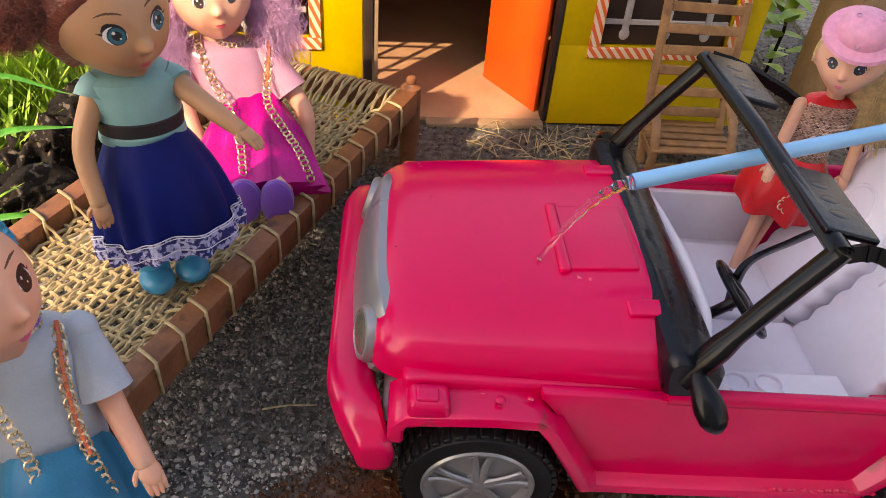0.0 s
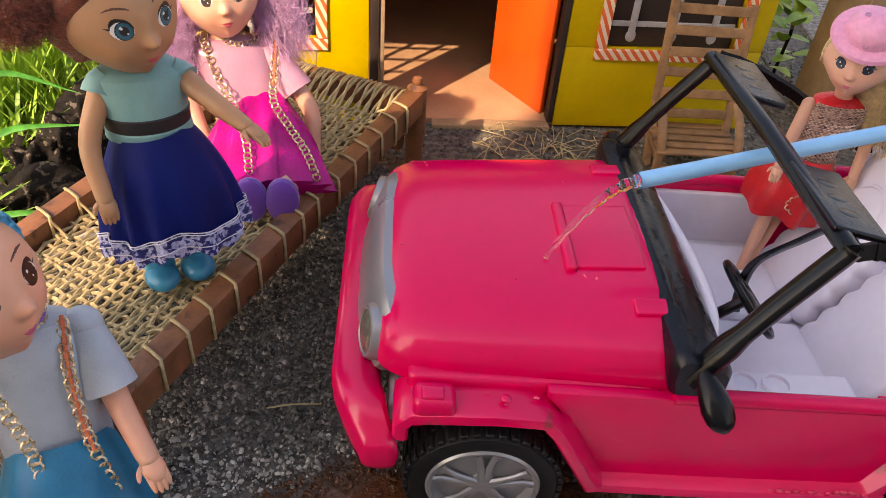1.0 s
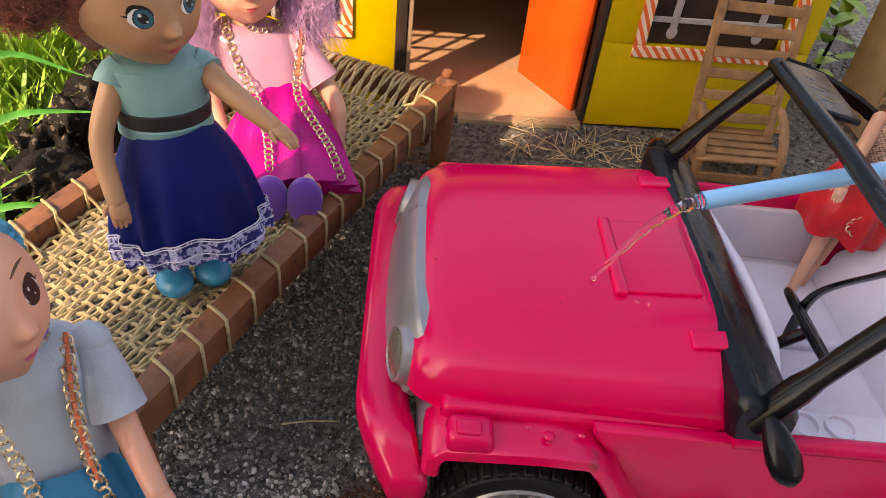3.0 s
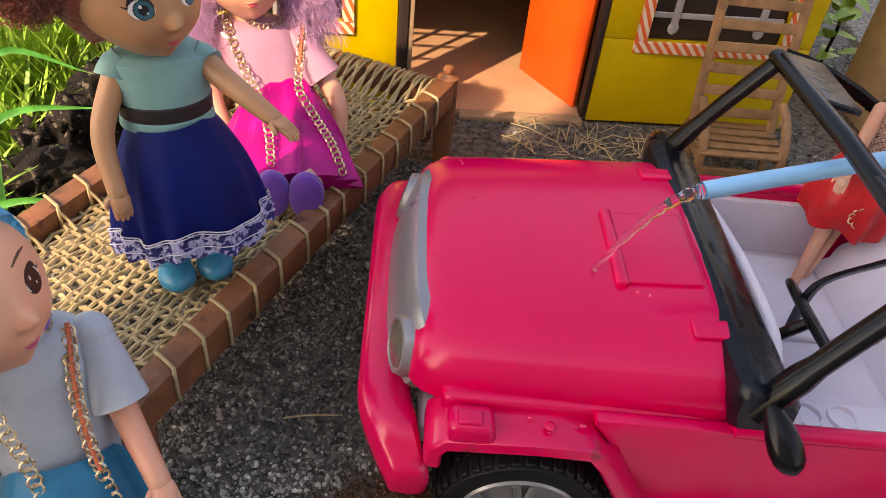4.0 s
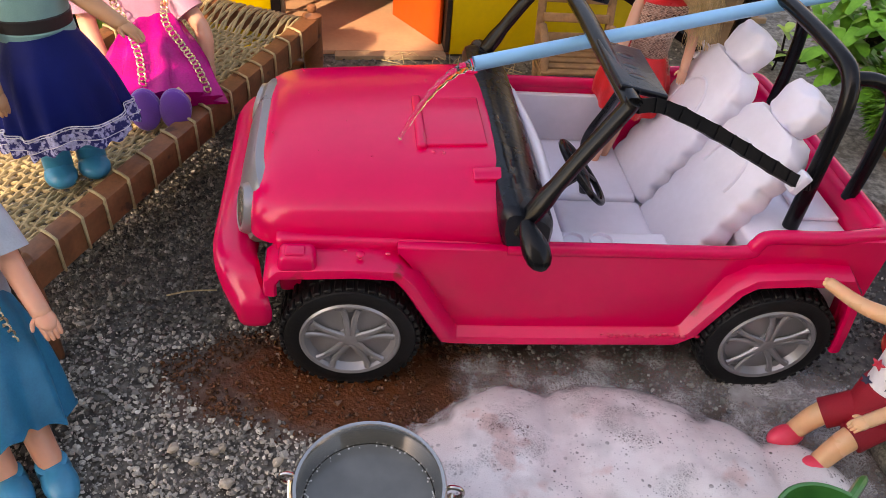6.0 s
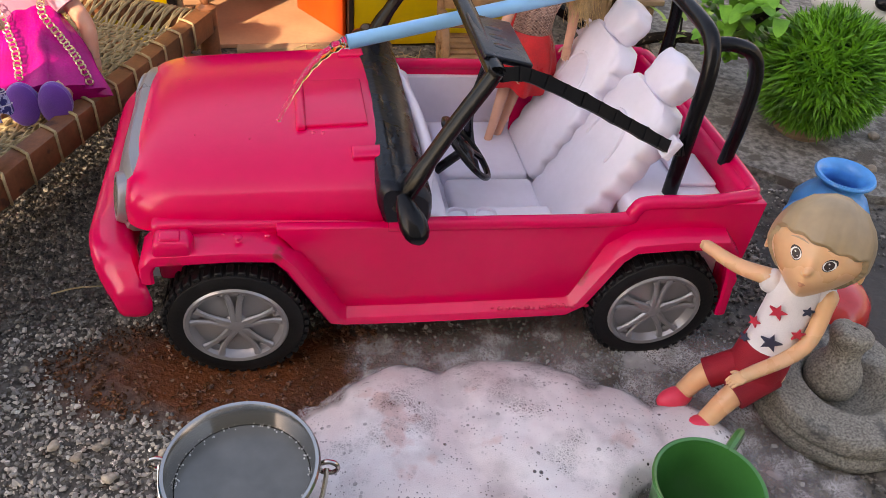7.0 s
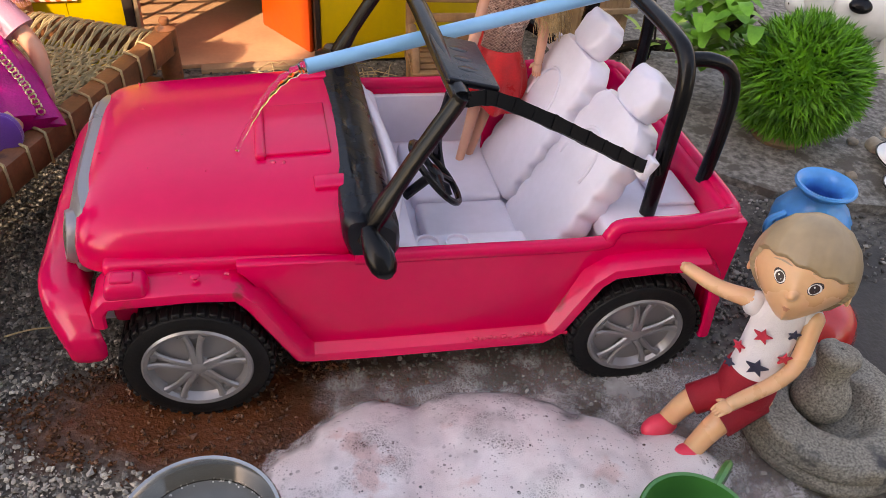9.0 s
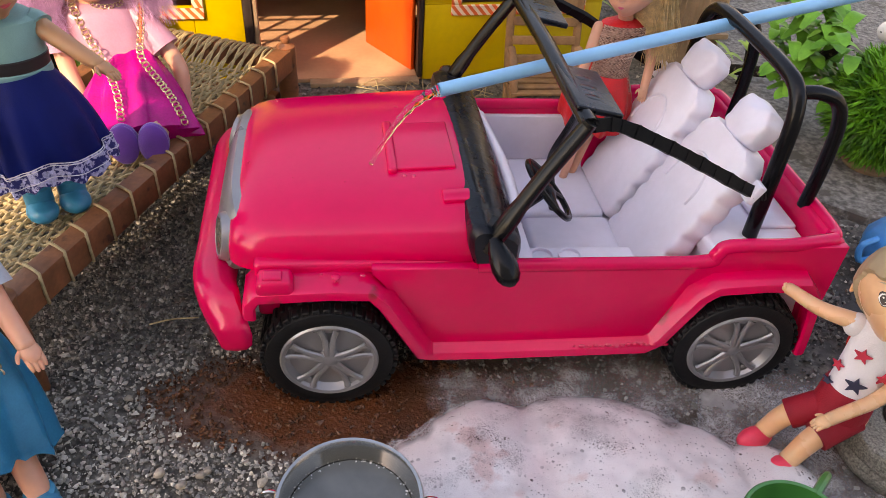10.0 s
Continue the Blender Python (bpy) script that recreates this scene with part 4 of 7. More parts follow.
    shelf = Shape(WHITE_PL).box((0.2615, C, 0.0935), (0.064, 0.178, 0.014), WHITE_PL, 0.004).part("rear_shelf", jeep, "white plastic rear shelf")
    Shape(WHITE_PL).box((0.236, C, 0.075), (0.010, 0.178, 0.040), WHITE_PL, 0.003).part("shelf_front", jeep, "white plastic riser")
    for v in (0.06, 0.107, 0.155):
        Shape(WHITE_PL).box((0.2795, v, 0.1018), (0.024, 0.034, 0.003), WHITE_PL, 0.0015).part("pad", shelf)
    con = Shape(WHITE_PL).box((0.153, 0.0315, 0.0725), (0.068, 0.021, 0.035), WHITE_PL, 0.003)
    for u in (0.129, 0.146):
        con.lathe([(0.0072, -0.003), (0.0072, 0.0012), (0.0062, 0.0012), (0.0058, -0.006), (0.001, -0.006)], WHITE_PL, (u, 0.0315, 0.091), n=18, caps=False)
    con.part("console", jeep, "white cup-holder tray")
    Shape(WHITE_PL).box((0.107, C, 0.094), (0.026, 0.178, 0.020), WHITE_PL, 0.006, turn=turned(0, 25, 0)).part("dashboard", jeep, "white plastic dashboard")
    # quilted seats with scalloped bolsters
    for v, lean_deg, foot_u in ((0.0715, 29.0, 0.1985), (0.1450, 27.0, 0.2010)):
        lean = turned(0, lean_deg, 0)
        seat = Shape(WHITE_PL).box((0.166, v, 0.0585), (0.060, 0.070, 0.013), WHITE_PL, 0.0045).part("seat", jeep, "white quilted plastic seat")
        foot = Vector((foot_u, v, 0.058))
        def half(q):
            w = 0.0345 - 0.0012 * q
            return w if q < 0.80 else w - 0.0125 * (1 - math.sqrt(max(0.0, 1 - ((q - 0.80) / 0.205) ** 2)))
        rings = []
        for i in range(65):
            q = i / 64
            w, bead = half(q), abs(math.sin(math.pi * (q * 7.0 + 0.1)))
            ring = []
            for j in range(32):
                a = 2 * math.pi * j / 32
                c, s = math.cos(a), math.sin(a)
                y = abs(c) ** 0.5 * (1 if c > 0 else -1)
                edge = max(0.0, (abs(y) - 0.70) / 0.30)
                x = 0.0105 * abs(s) ** 0.6 * (1 if s > 0 else -1)
                y *= w - 0.0030 * (1 - bead) * edge
                x = x * (1 + 0.10 * bead * edge) - (0.0022 * math.sin(math.pi * min(1.0, edge * 1.4)) if x < 0 and edge < 0.7 else 0) * -0.6
                ring.append(foot + lean @ Vector((x + 0.004, y, 0.106 * q)))
            rings.append(ring)
        Shape(WHITE_PL).rings(rings, WHITE_PL).part("backrest", seat, "quilted backrest with scalloped edges", sharp=60)
        rib = [foot + lean @ Vector((-0.0066, 0.0170 * math.cos(a), 0.062 + 0.024 * math.sin(a))) for a in [math.pi * (-0.05 + 1.1 * q / 20) for q in range(21)]]
        Shape(WHITE_PL).tube(rib, 0.0012, WHITE_PL, n=6).part("seat_seam", seat)
        rings = []
        for i in range(25):
            a = math.pi * (0.01 + 0.98 * i / 24)
            ring = []
            for j in range(36):
                b = 2 * math.pi * j / 36
                p = Vector((math.sin(a) * math.cos(b), math.sin(a) * math.sin(b), -math.cos(a)))
                box = Vector([abs(k) ** 0.62 * (1 if k > 0 else -1) for k in p])
                lump = 1 + 0.07 * math.sin(7 * p.y + 1) * math.sin(6 * p.z + 0.6) + 0.05 * noise.noise(p * 2.2 + Vector((v * 50, 0, 0)))
                ring.append(foot + lean @ (Vector((0.003, 0, 0.1175)) + Vector((box.x * 0.0090, box.y * 0.0180, box.z * 0.0135)) * lump))
            rings.append(ring)
        Shape(WHITE_PL).rings(rings, WHITE_PL).part("headrest", seat, "lumpy square headrest", sharp=80)
    # windscreen frame of black plastic
    ws = Shape(BLACK_CREASED)
    rings = []
    for k in range(61):
        v = 0.0100 + (2 * C - 0.020) * k / 60
        end = min(1.0, min(k, 60 - k) / 2.0)
        end = 0.82 + 0.18 * math.sqrt(end * (2 - end))
        ring = []
        for u, z in ((0.0835, 0.1020), (0.0805, 0.1120), (0.0800, 0.1215), (0.0815, 0.1262), (0.0850, 0.1280), (0.0905, 0.1278), (0.0925, 0.1262), (0.0950, 0.1262), (0.1010, 0.1242), (0.1060, 0.1215), (0.1095, 0.1180), (0.1100, 0.1120), (0.1095, 0.1020)):
            lump = 0.00015 * noise.noise(Vector((u * 260, v * 150, 0))) + 0.0005 * max(0.0, noise.noise(Vector((u * 150, v * 90, 9))) - 0.15)
            ring.append(Vector((0.095 + (u - 0.095) * end + 0.4 * lump, v, 0.113 + (z - 0.113) * end + lump * (z > 0.115))))
        rings.append(ring)
    ws.rings(rings, BLACK_CREASED)
    frame_ob = ws.part("windscreen_frame", jeep, "black plastic windscreen frame without glass")
    for v, vt in ((0.0135, 0.0165), (2 * C - 0.0135, 2 * C - 0.0215)):
        Shape(BLACK_PL).tube(bend([(0.091, v, 0.112), (0.099, v, 0.128), (0.116, (v + vt) / 2, 0.158), (0.1335, vt, 0.186), (0.1365, vt, 0.192)], 4), [0.0068] * 6 + [0.0055] * 11, BLACK_PL, n=10, flat=0.75).part("frame_post", frame_ob)
    Shape(BLACK_PL).tube([(0.1365, 0.016, 0.190), (0.1345, C, 0.193), (0.134, 2 * C - 0.020, 0.190)], 0.0052, BLACK_PL, n=10, flat=0.8).part("frame_top", frame_ob)
    for v in (0.050, 2 * C - 0.050):
        vis = Shape(BLACK_CREASED).box((0.1445, v, 0.1915), (0.026, 0.050, 0.0035), BLACK_CREASED, 0.0014, turn=turned(0, 12, 0))
        for k in range(3):
            vis.ellipsoid((0.1445, v - 0.011 + 0.011 * k, 0.1931), (0.006, 0.0035, 0.0004), BLACK_PL, n=10, m=6, turn=turned(0, 12, 0))
        vis.part("sun_visor", frame_ob)
    for s, v in ((1, -0.009), (-1, 2 * C + 0.009)):
        a, b = Vector((0.092, v + s * 0.014, 0.1245)), Vector((0.0999, v - s * 0.0056, 0.1085))
        m = Shape(BLACK_PL)
        m.tube([a.lerp(b, f) for f in (-0.05, 0.06, 0.2, 0.4, 0.6, 0.8, 0.92, 1.0)], [0.0030, 0.0044, 0.0058, 0.0072, 0.0078, 0.0070, 0.0050, 0.0016], BLACK_PL, n=16, flat=0.8)
        m.part("wing_mirror", jeep, "black rounded wing mirror")
    Shape(WHITE_PL).tube(bend([(0.108, 0.186, 0.108), (0.1125, 0.140, 0.111), (0.1155, 0.095, 0.112), (0.1150, 0.060, 0.110), (0.109, 0.036, 0.105)], 6), [0.002] + [0.0040] * 23 + [0.002], WHITE_PL, n=12, flat=1.3).part("dash_edge", jeep, "rounded white dashboard edge")
    # steering wheel
    sw = turned(0, 48, 0)
    c = Vector((0.1410, 0.0755, 0.1085))
    st = Shape(BLACK_PL)
    st.rings([[c + sw @ Vector(((0.0215 + 0.0021 * math.cos(b2)) * math.cos(a2), (0.0215 + 0.0021 * math.cos(b2)) * math.sin(a2), 0.0021 * math.sin(b2))) for b2 in [2 * math.pi * j / 8 for j in range(8)]] for a2 in [2 * math.pi * i / 32 for i in range(33)]], BLACK_PL, caps=False)
    st.ellipsoid(c, (0.007, 0.007, 0.003), BLACK_PL, turn=sw)
    for a2 in (0.5, 2.64, 4.71):
        st.tube([c, c + sw @ Vector((0.021 * math.cos(a2), 0.021 * math.sin(a2), 0))], 0.0022, BLACK_PL, n=8)
    st.tube([c, c + sw @ Vector((0, 0, -0.024))], 0.003, BLACK_PL, n=8)
    st.part("steering_wheel", jeep, "small black steering wheel")
    # roll cage
    hoop = Shape(BLACK_PL)
    hoop.tube(bend([(0.259, 0.038, 0.098), (0.2605, 0.0395, 0.145), (0.262, 0.042, 0.178), (0.263, 0.050, 0.192), (0.263, 0.066, 0.197), (0.263, C, 0.198), (0.263, 2 * C - 0.066, 0.197), (0.263, 2 * C - 0.050, 0.192), (0.262, 2 * C - 0.042, 0.178), (0.2605, 2 * C - 0.0395, 0.145), (0.259, 2 * C - 0.038, 0.098)], 5), 0.0046, BLACK_PL, n=12)
    hoop.part("roll_hoop", jeep, "black plastic roll-over hoop")
    for v in (0.052, 2 * C - 0.052):
        Shape(BLACK_PL).tube(bend([(0.263, v, 0.190), (0.278, v, 0.190), (0.291, v, 0.184), (0.2975, v, 0.168), (0.2985, v, 0.14), (0.2970, v, 0.112)], 5), 0.0041, BLACK_PL, n=12).part("rear_stay", jeep)
    for v in (0.021, 2 * C - 0.021):
        st = bend([(0.139, 0.0165 if v < C else 2 * C - 0.0165, 0.1895), (0.155, v, 0.1865), (0.1844, v, 0.1735), (0.215, v + (0.004 if v < C else -0.004), 0.156), (0.2444, v + (0.008 if v < C else -0.008), 0.139), (0.258, v + (0.016 if v < C else -0.016), 0.132)], 6)
        rb = []
        for i, p in enumerate(st):
            tt = (st[min(i + 1, len(st) - 1)] - st[max(i - 1, 0)]).normalized()
            wide = Vector((0, 0.45 if v < C else -0.45, 0.9))
            wide = (wide - tt * wide.dot(tt)).normalized() * (0.0034 + 0.0004 * (i % 4 == 0))
            thin = tt.cross(wide).normalized() * 0.0016
            rb.append([p + wide + thin, p + wide - thin, p - wide - thin, p - wide + thin])
        bar = Shape(BLACK_STRAP).rings(rb, BLACK_STRAP)
        for i in range(4, len(rb) - 2, 2):
            a, b2, c2, d2 = rb[i]
            n3 = (a - b2).normalized() * 0.0007
            t3 = (st[i + 1] - st[i]).normalized() * 0.0007
            bar.add([p + n3 * k + t3 * q for k in (-1, 1) for p, q in ((a, -1), (d2, -1), (d2, 1), (a, 1))], [(0, 1, 2, 3), (7, 6, 5, 4), (0, 4, 5, 1), (1, 5, 6, 2), (2, 6, 7, 3), (3, 7, 4, 0)], BLACK_STRAP)
        bar = bar.part("side_strap", jeep, "black flat plastic strap")
        Shape(WHITE_PL).box((0.2455, v + (0.008 if v < C else -0.008), 0.1385), (0.005, 0.008, 0.013), WHITE_PL, 0.0012, turn=turned(0, 30, 0)).part("buckle", bar, "white plastic buckle")
    Shape(BLACK_PL).tube(bend([(0.1375, 0.036, 0.187), (0.1395, 0.052, 0.168), (0.1435, 0.088, 0.122), (0.156, 0.109, 0.075), (0.165, 0.118, 0.052)], 5), 0.003, BLACK_PL, n=8, flat=0.35).part("cabin_strap", jeep, "thin black strap")
    # drops of water left on the plastic
    rng = random.Random(21)
    d = Shape(PINK_WET)
    for _ in range(12):
        u, v = rng.uniform(-0.045, 0.075), C + rng.uniform(-0.07, 0.07)
        f = (u + 0.055) / 0.14
        z = 0.1185 + 0.0080 * f + 0.0022 * (1 - ((v - C) / 0.088) ** 2) - 0.0015 * ((v - C) / 0.07) ** 6
        r = 0.0005 + 0.0008 * rng.random() ** 2
        d.ellipsoid((u, v, z - 0.0004), (r * rng.uniform(1, 1.5), r, r * 0.4 + 0.0004), PINK_WET, n=10, m=6, turn=turned(0, 0, rng.uniform(0, 180)))
    for k in range(15):
        r = rng.uniform(0.0010, 0.0020)
        d.ellipsoid((0.150 + 0.0042 * k + rng.uniform(-0.001, 0.001), 0.0036, 0.0415 + rng.uniform(-0.001, 0.001)), (r, r * 0.5, r * 0.8), PINK_WET, n=12, m=8)
    for _ in range(7):
        u = rng.uniform(-0.038, 0.022)
        r = 0.0006 + 0.0010 * rng.random() ** 2
        d.ellipsoid((u, rng.uniform(0.001, 0.02), 0.0945 + 0.002 * (u > -0.02)), (r * 1.5, r, r * 0.6), PINK_WET, n=8, m=6)
    tagged(d.part("wetness", jeep, "clear beads of water on the plastic"), kind="stuff")
    # the moulding stands a little askew: its far side lies further forward
    for ob in jeep.children_recursive:
        if ob.name.startswith("wheel") and ob.name[5:6] in ("", "."):
            ob.location.x -= SKEW * ob.location.y
        elif ob.name.split(".")[0] not in ("tyre", "rim", "tread_block"):
            ob.data.transform(Matrix(((1, -SKEW, 0, 0), (0, 1, 0, 0), (0, 0, 1, 0), (0, 0, 0, 1))))
    return jeep


build_jeep()


# ---------- dolls, each one plain mesh ----------
def face_shape(az, el, chin=0.30, nose=0.13, cheek=0.05, low=0.0):
    """A point of a doll's head at an angle from its face: rounded skull, sockets, cheeks, nose, lips and chin."""
    a, e = radians(az), radians(el)
    x, y, z = math.cos(e) * math.cos(a), math.cos(e) * math.sin(a), math.sin(e)
    k = 1.0
    g = lambda ca, ce, sa, se: math.exp(-((abs(az) - ca) / sa) ** 2 - ((el + low - ce) / se) ** 2)
    k += cheek * g(34, -24, 17, 15)
    k -= 0.035 * g(23, 0, 13, 11)
    k += nose * g(0, -15, 6.5, 6.0) + 0.035 * g(0, -4, 7, 10) + 0.03 * g(5, -17, 4, 4)
    k += 0.055 * g(0, -34, 13, 7) - 0.02 * g(0, -34, 11, 1.6)
    k += 0.05 * g(0, -56, 15, 12)
    jaw = max(0.0, -z)
    return Vector((x * k * (0.97 + 0.05 * jaw), y * k * 0.93 * (1 - chin * jaw ** 1.3), z * k * (1.0 if z > 0 else 0.98)))


AZ = [180 * (0.34 * u + 0.66 * u ** 3) for u in [-1 + 2 * i / 320 for i in range(320)]]
EL = [-89, -82, -75, -68, -62, -57, -53, -49] + [-46 + 0.48 * i for i in range(158)] + [33, 37, 42, 48, 54, 61, 68, 75, 82, 88]


def face_paint(az, el, p):
    """What is painted on the vinyl at an angle: eyes, lashes, brows and lips, or bare skin."""
    k = p["eye"]
    dx, dy = abs(az) - 23, el + 1
    w, h = 10.5 * k, 8.6 * k * p["tall"]
    side = 1 if az > 0 else -1
    f = (dx / w) ** 2
    slant = 0.13 * dx
    if f < 1.0:
        yu, yl = h * (1 - f) ** 0.55 + slant, -h * 0.86 * (1 - f) ** 0.65 + slant * 0.6
        if yl < dy < yu:
            ix, iy = dx * side - p["aim"], dy - 0.3 + p["drop"]
            ri = p["iris_size"] * k
            q = math.hypot(ix, iy)
            if math.hypot(ix + 2.1 * k, iy - 2.9 * k) < 1.5 * k or math.hypot(ix - 2.4 * k, iy + 2.8 * k) < 0.8 * k:
                return EYE_W
            if q < ri * 0.5:
                return EYE_D
            if ri - 1.0 * k < q < ri:
                return EYE_D
            return p["iris"] if q < ri else EYE_W
        thick = p["lash"] * (1.0 + 0.09 * max(0.0, dx))
        if yu <= dy < yu + thick:
            return EYE_D
        if yl - p["under"] < dy <= yl:
            return EYE_D
    if p["wing"] and w * 0.8 < dx < w * 1.5 and abs(dy - (slant + 2.0 + 0.30 * (dx - w))) < 1.5 * (1 - (dx - w * 0.8) / (w * 0.7)):
        return EYE_D
    if -11 < dx < 14 and abs(el - (15.5 + p["arch"] * (1 - (dx / 14) ** 2) + 0.10 * dx)) < 0.85 * (1 - (dx / 15) ** 2) + 0.15:
        return p["brow"]
    if p["mouth"] and abs(az) < 10:
        top = (3.3 - 1.1 * math.exp(-(az / 2.4) ** 2)) * (1 - (az / 10) ** 2)
        if -34 - 3.9 * (1 - (az / 9.5) ** 2) < el < -34 + top:
            return p["mouth"]
    return p["skin"]


def doll_head(s, c, r, yaw, pitch, roll, skin, iris, brow, mouth=LIPS, eye=1.0, tall=1.0, aim=0.0, drop=0.0, lash=1.5, under=0.0, wing=True, arch=3.0, nose=0.13, cheek=0.05, low=0.0, iris_size=7.3, chin=0.30):
    """A moulded head with its painted face; returns its turn."""
    t = turned(0, 0, yaw) @ turned(0, -pitch, 0) @ turned(roll, 0, 0)
    c = Vector(c)
    p = dict(skin=skin, iris=iris, brow=brow, mouth=mouth, eye=eye, tall=tall, aim=aim, drop=drop, lash=lash, under=under, wing=wing, arch=arch, iris_size=iris_size)
    n = len(AZ)
    verts = [c + t @ (face_shape(a, e, chin=chin, nose=nose, cheek=cheek, low=low) * r) for e in EL for a in AZ]
    groups = {}
    for i in range(len(EL) - 1):
        el = (EL[i] + EL[i + 1]) / 2
        for j in range(n):
            k = (j + 1) % n
            mat = skin
            if -40 < el + low < 26 and abs(AZ[j]) < 45:
                mat = face_paint((AZ[j] + AZ[k]) / 2, el + low, p)
            groups.setdefault(mat, []).append((i * n + j, i * n + k, (i + 1) * n + k, (i + 1) * n + j))
    groups[skin] += [tuple(range(n))[::-1], tuple((len(EL) - 1) * n + j for j in range(n))]
    base = len(s.v)
    s.v += [tuple(q) for q in verts]
    for mat, faces in groups.items():
        mi = s.slot(mat)
        s.f += [tuple(base + q for q in f) for f in faces]
        s.m += [mi] * len(faces)
    for e in (-1, 1):
        s.ellipsoid(c + t @ (face_shape(e * 92, -6) * r * 1.01), (r * 0.12, r * 0.07, r * 0.19), skin, turn=t @ turned(e * 10, 0, 0), n=14, m=9)
    return t


def hair_cap(s, c, r, t, mat, line, thick, soft=3.0, grain=None, chin=0.30):
    """A shell of hair over the skull, from the hairline upwards."""
    n, c = len(AZ[::3]), Vector(c)
    rings = []
    for e in EL[::3]:
        ring = []
        for a in AZ[::3]:
            f = min(1.0, max(0.0, (e - line(a)) / soft))
            f = f * f * (3 - 2 * f)
            k = 0.955 + (0.045 + thick) * f + (grain(a, e) * f if grain else 0)
            ring.append(c + t @ (face_shape(a, e, chin=chin, nose=0, cheek=0) * r * k))
        rings.append(ring)
    s.rings(rings, mat)


def hairline(front, side, back=-50):
    def line(az):
        a = abs(az)
        if a < 70:
            return front + (side - front) * (a / 70) ** 2.2
        return side + (back - side) * min(1.0, (a - 70) / 30)
    return line


def limb(s, pts, radii, mat, hand=None):
    pts = bend(pts, 5)
    n = len(pts)
    rr = [radii[0] + (radii[1] - radii[0]) * i / (n - 1) for i in range(n)]
    s.tube(pts, rr, mat, n=14)
    s.ellipsoid(pts[0], rr[0], mat, n=12, m=8)
    s.ellipsoid(pts[-1], rr[-1], mat, n=12, m=8)
    if hand:
        d = (pts[-1] - pts[-3]).normalized()
        a, b = frame_from(d)
        k = rr[-1]
        q = Matrix((d, a, b)).transposed()
        s.ellipsoid(pts[-1] + d * k * 1.0, (k * 1.45, k * 1.10, k * 0.72), mat, turn=q, n=16, m=10)
        for e, long in ((-0.72, 0.82), (-0.25, 1.0), (0.23, 1.0), (0.68, 0.88)):
            st = pts[-1] + d * k * 1.5 + a * k * e
            s.tube(bend([st, st + d * k * hand * 0.7 * long + b * k * 0.10, st + d * k * hand * 1.25 * long + b * k * 0.42], 3), [k * 0.34, k * 0.33, k * 0.32, k * 0.30, k * 0.27, k * 0.23, k * 0.14], mat, n=8)
        st = pts[-1] + d * k * 0.5 + a * k * 0.8
        s.tube(bend([st, st + (d * 0.5 + a * 0.7) * k * hand * 0.5, st + (d * 1.1 + a * 0.8) * k * hand * 0.72], 3), [k * 0.38, k * 0.36, k * 0.33, k * 0.30, k * 0.26, k * 0.22, k * 0.12], mat, n=8)


def braid(s, pts, r, mat, gap, ribbon=None, share=1.0):
    """A flat chain of small rings along a line, part of it threaded with ribbon."""
    line = bend([Vector(p) for p in pts], 60)
    left = 0.0
    if ribbon:
        part = line[:max(3, int(len(line) * share))]
        s.tube(part[::4], r * 0.34, ribbon, n=6, flat=0.6)
    k = 0
    for a, b in zip(line, line[1:]):
        d = b - a
        left += d.length
        if left > gap:
            left -= gap
            k += 1
            t = d.normalized()
            u = t.cross(Vector((0.45, -0.85, 0.35)))
            u = u.normalized() if u.length > 0.1 else frame_from(t)[0]
            v = u.cross(t).normalized()
            tip = 0.30 * (1 if k % 2 else -1)
            w = (v * math.cos(tip) + u * math.sin(tip))
            o = (u * math.cos(tip) - v * math.sin(tip))
            s.rings([[a + (t * math.cos(p) * 0.92 + o * math.sin(p)) * (r * 0.80 + r * 0.20 * math.cos(q)) + w * (r * 0.20 * math.sin(q)) for q in (0, 1.57, 3.14, 4.71)] for p in [2 * math.pi * i / 14 for i in range(15)]], mat, caps=False)


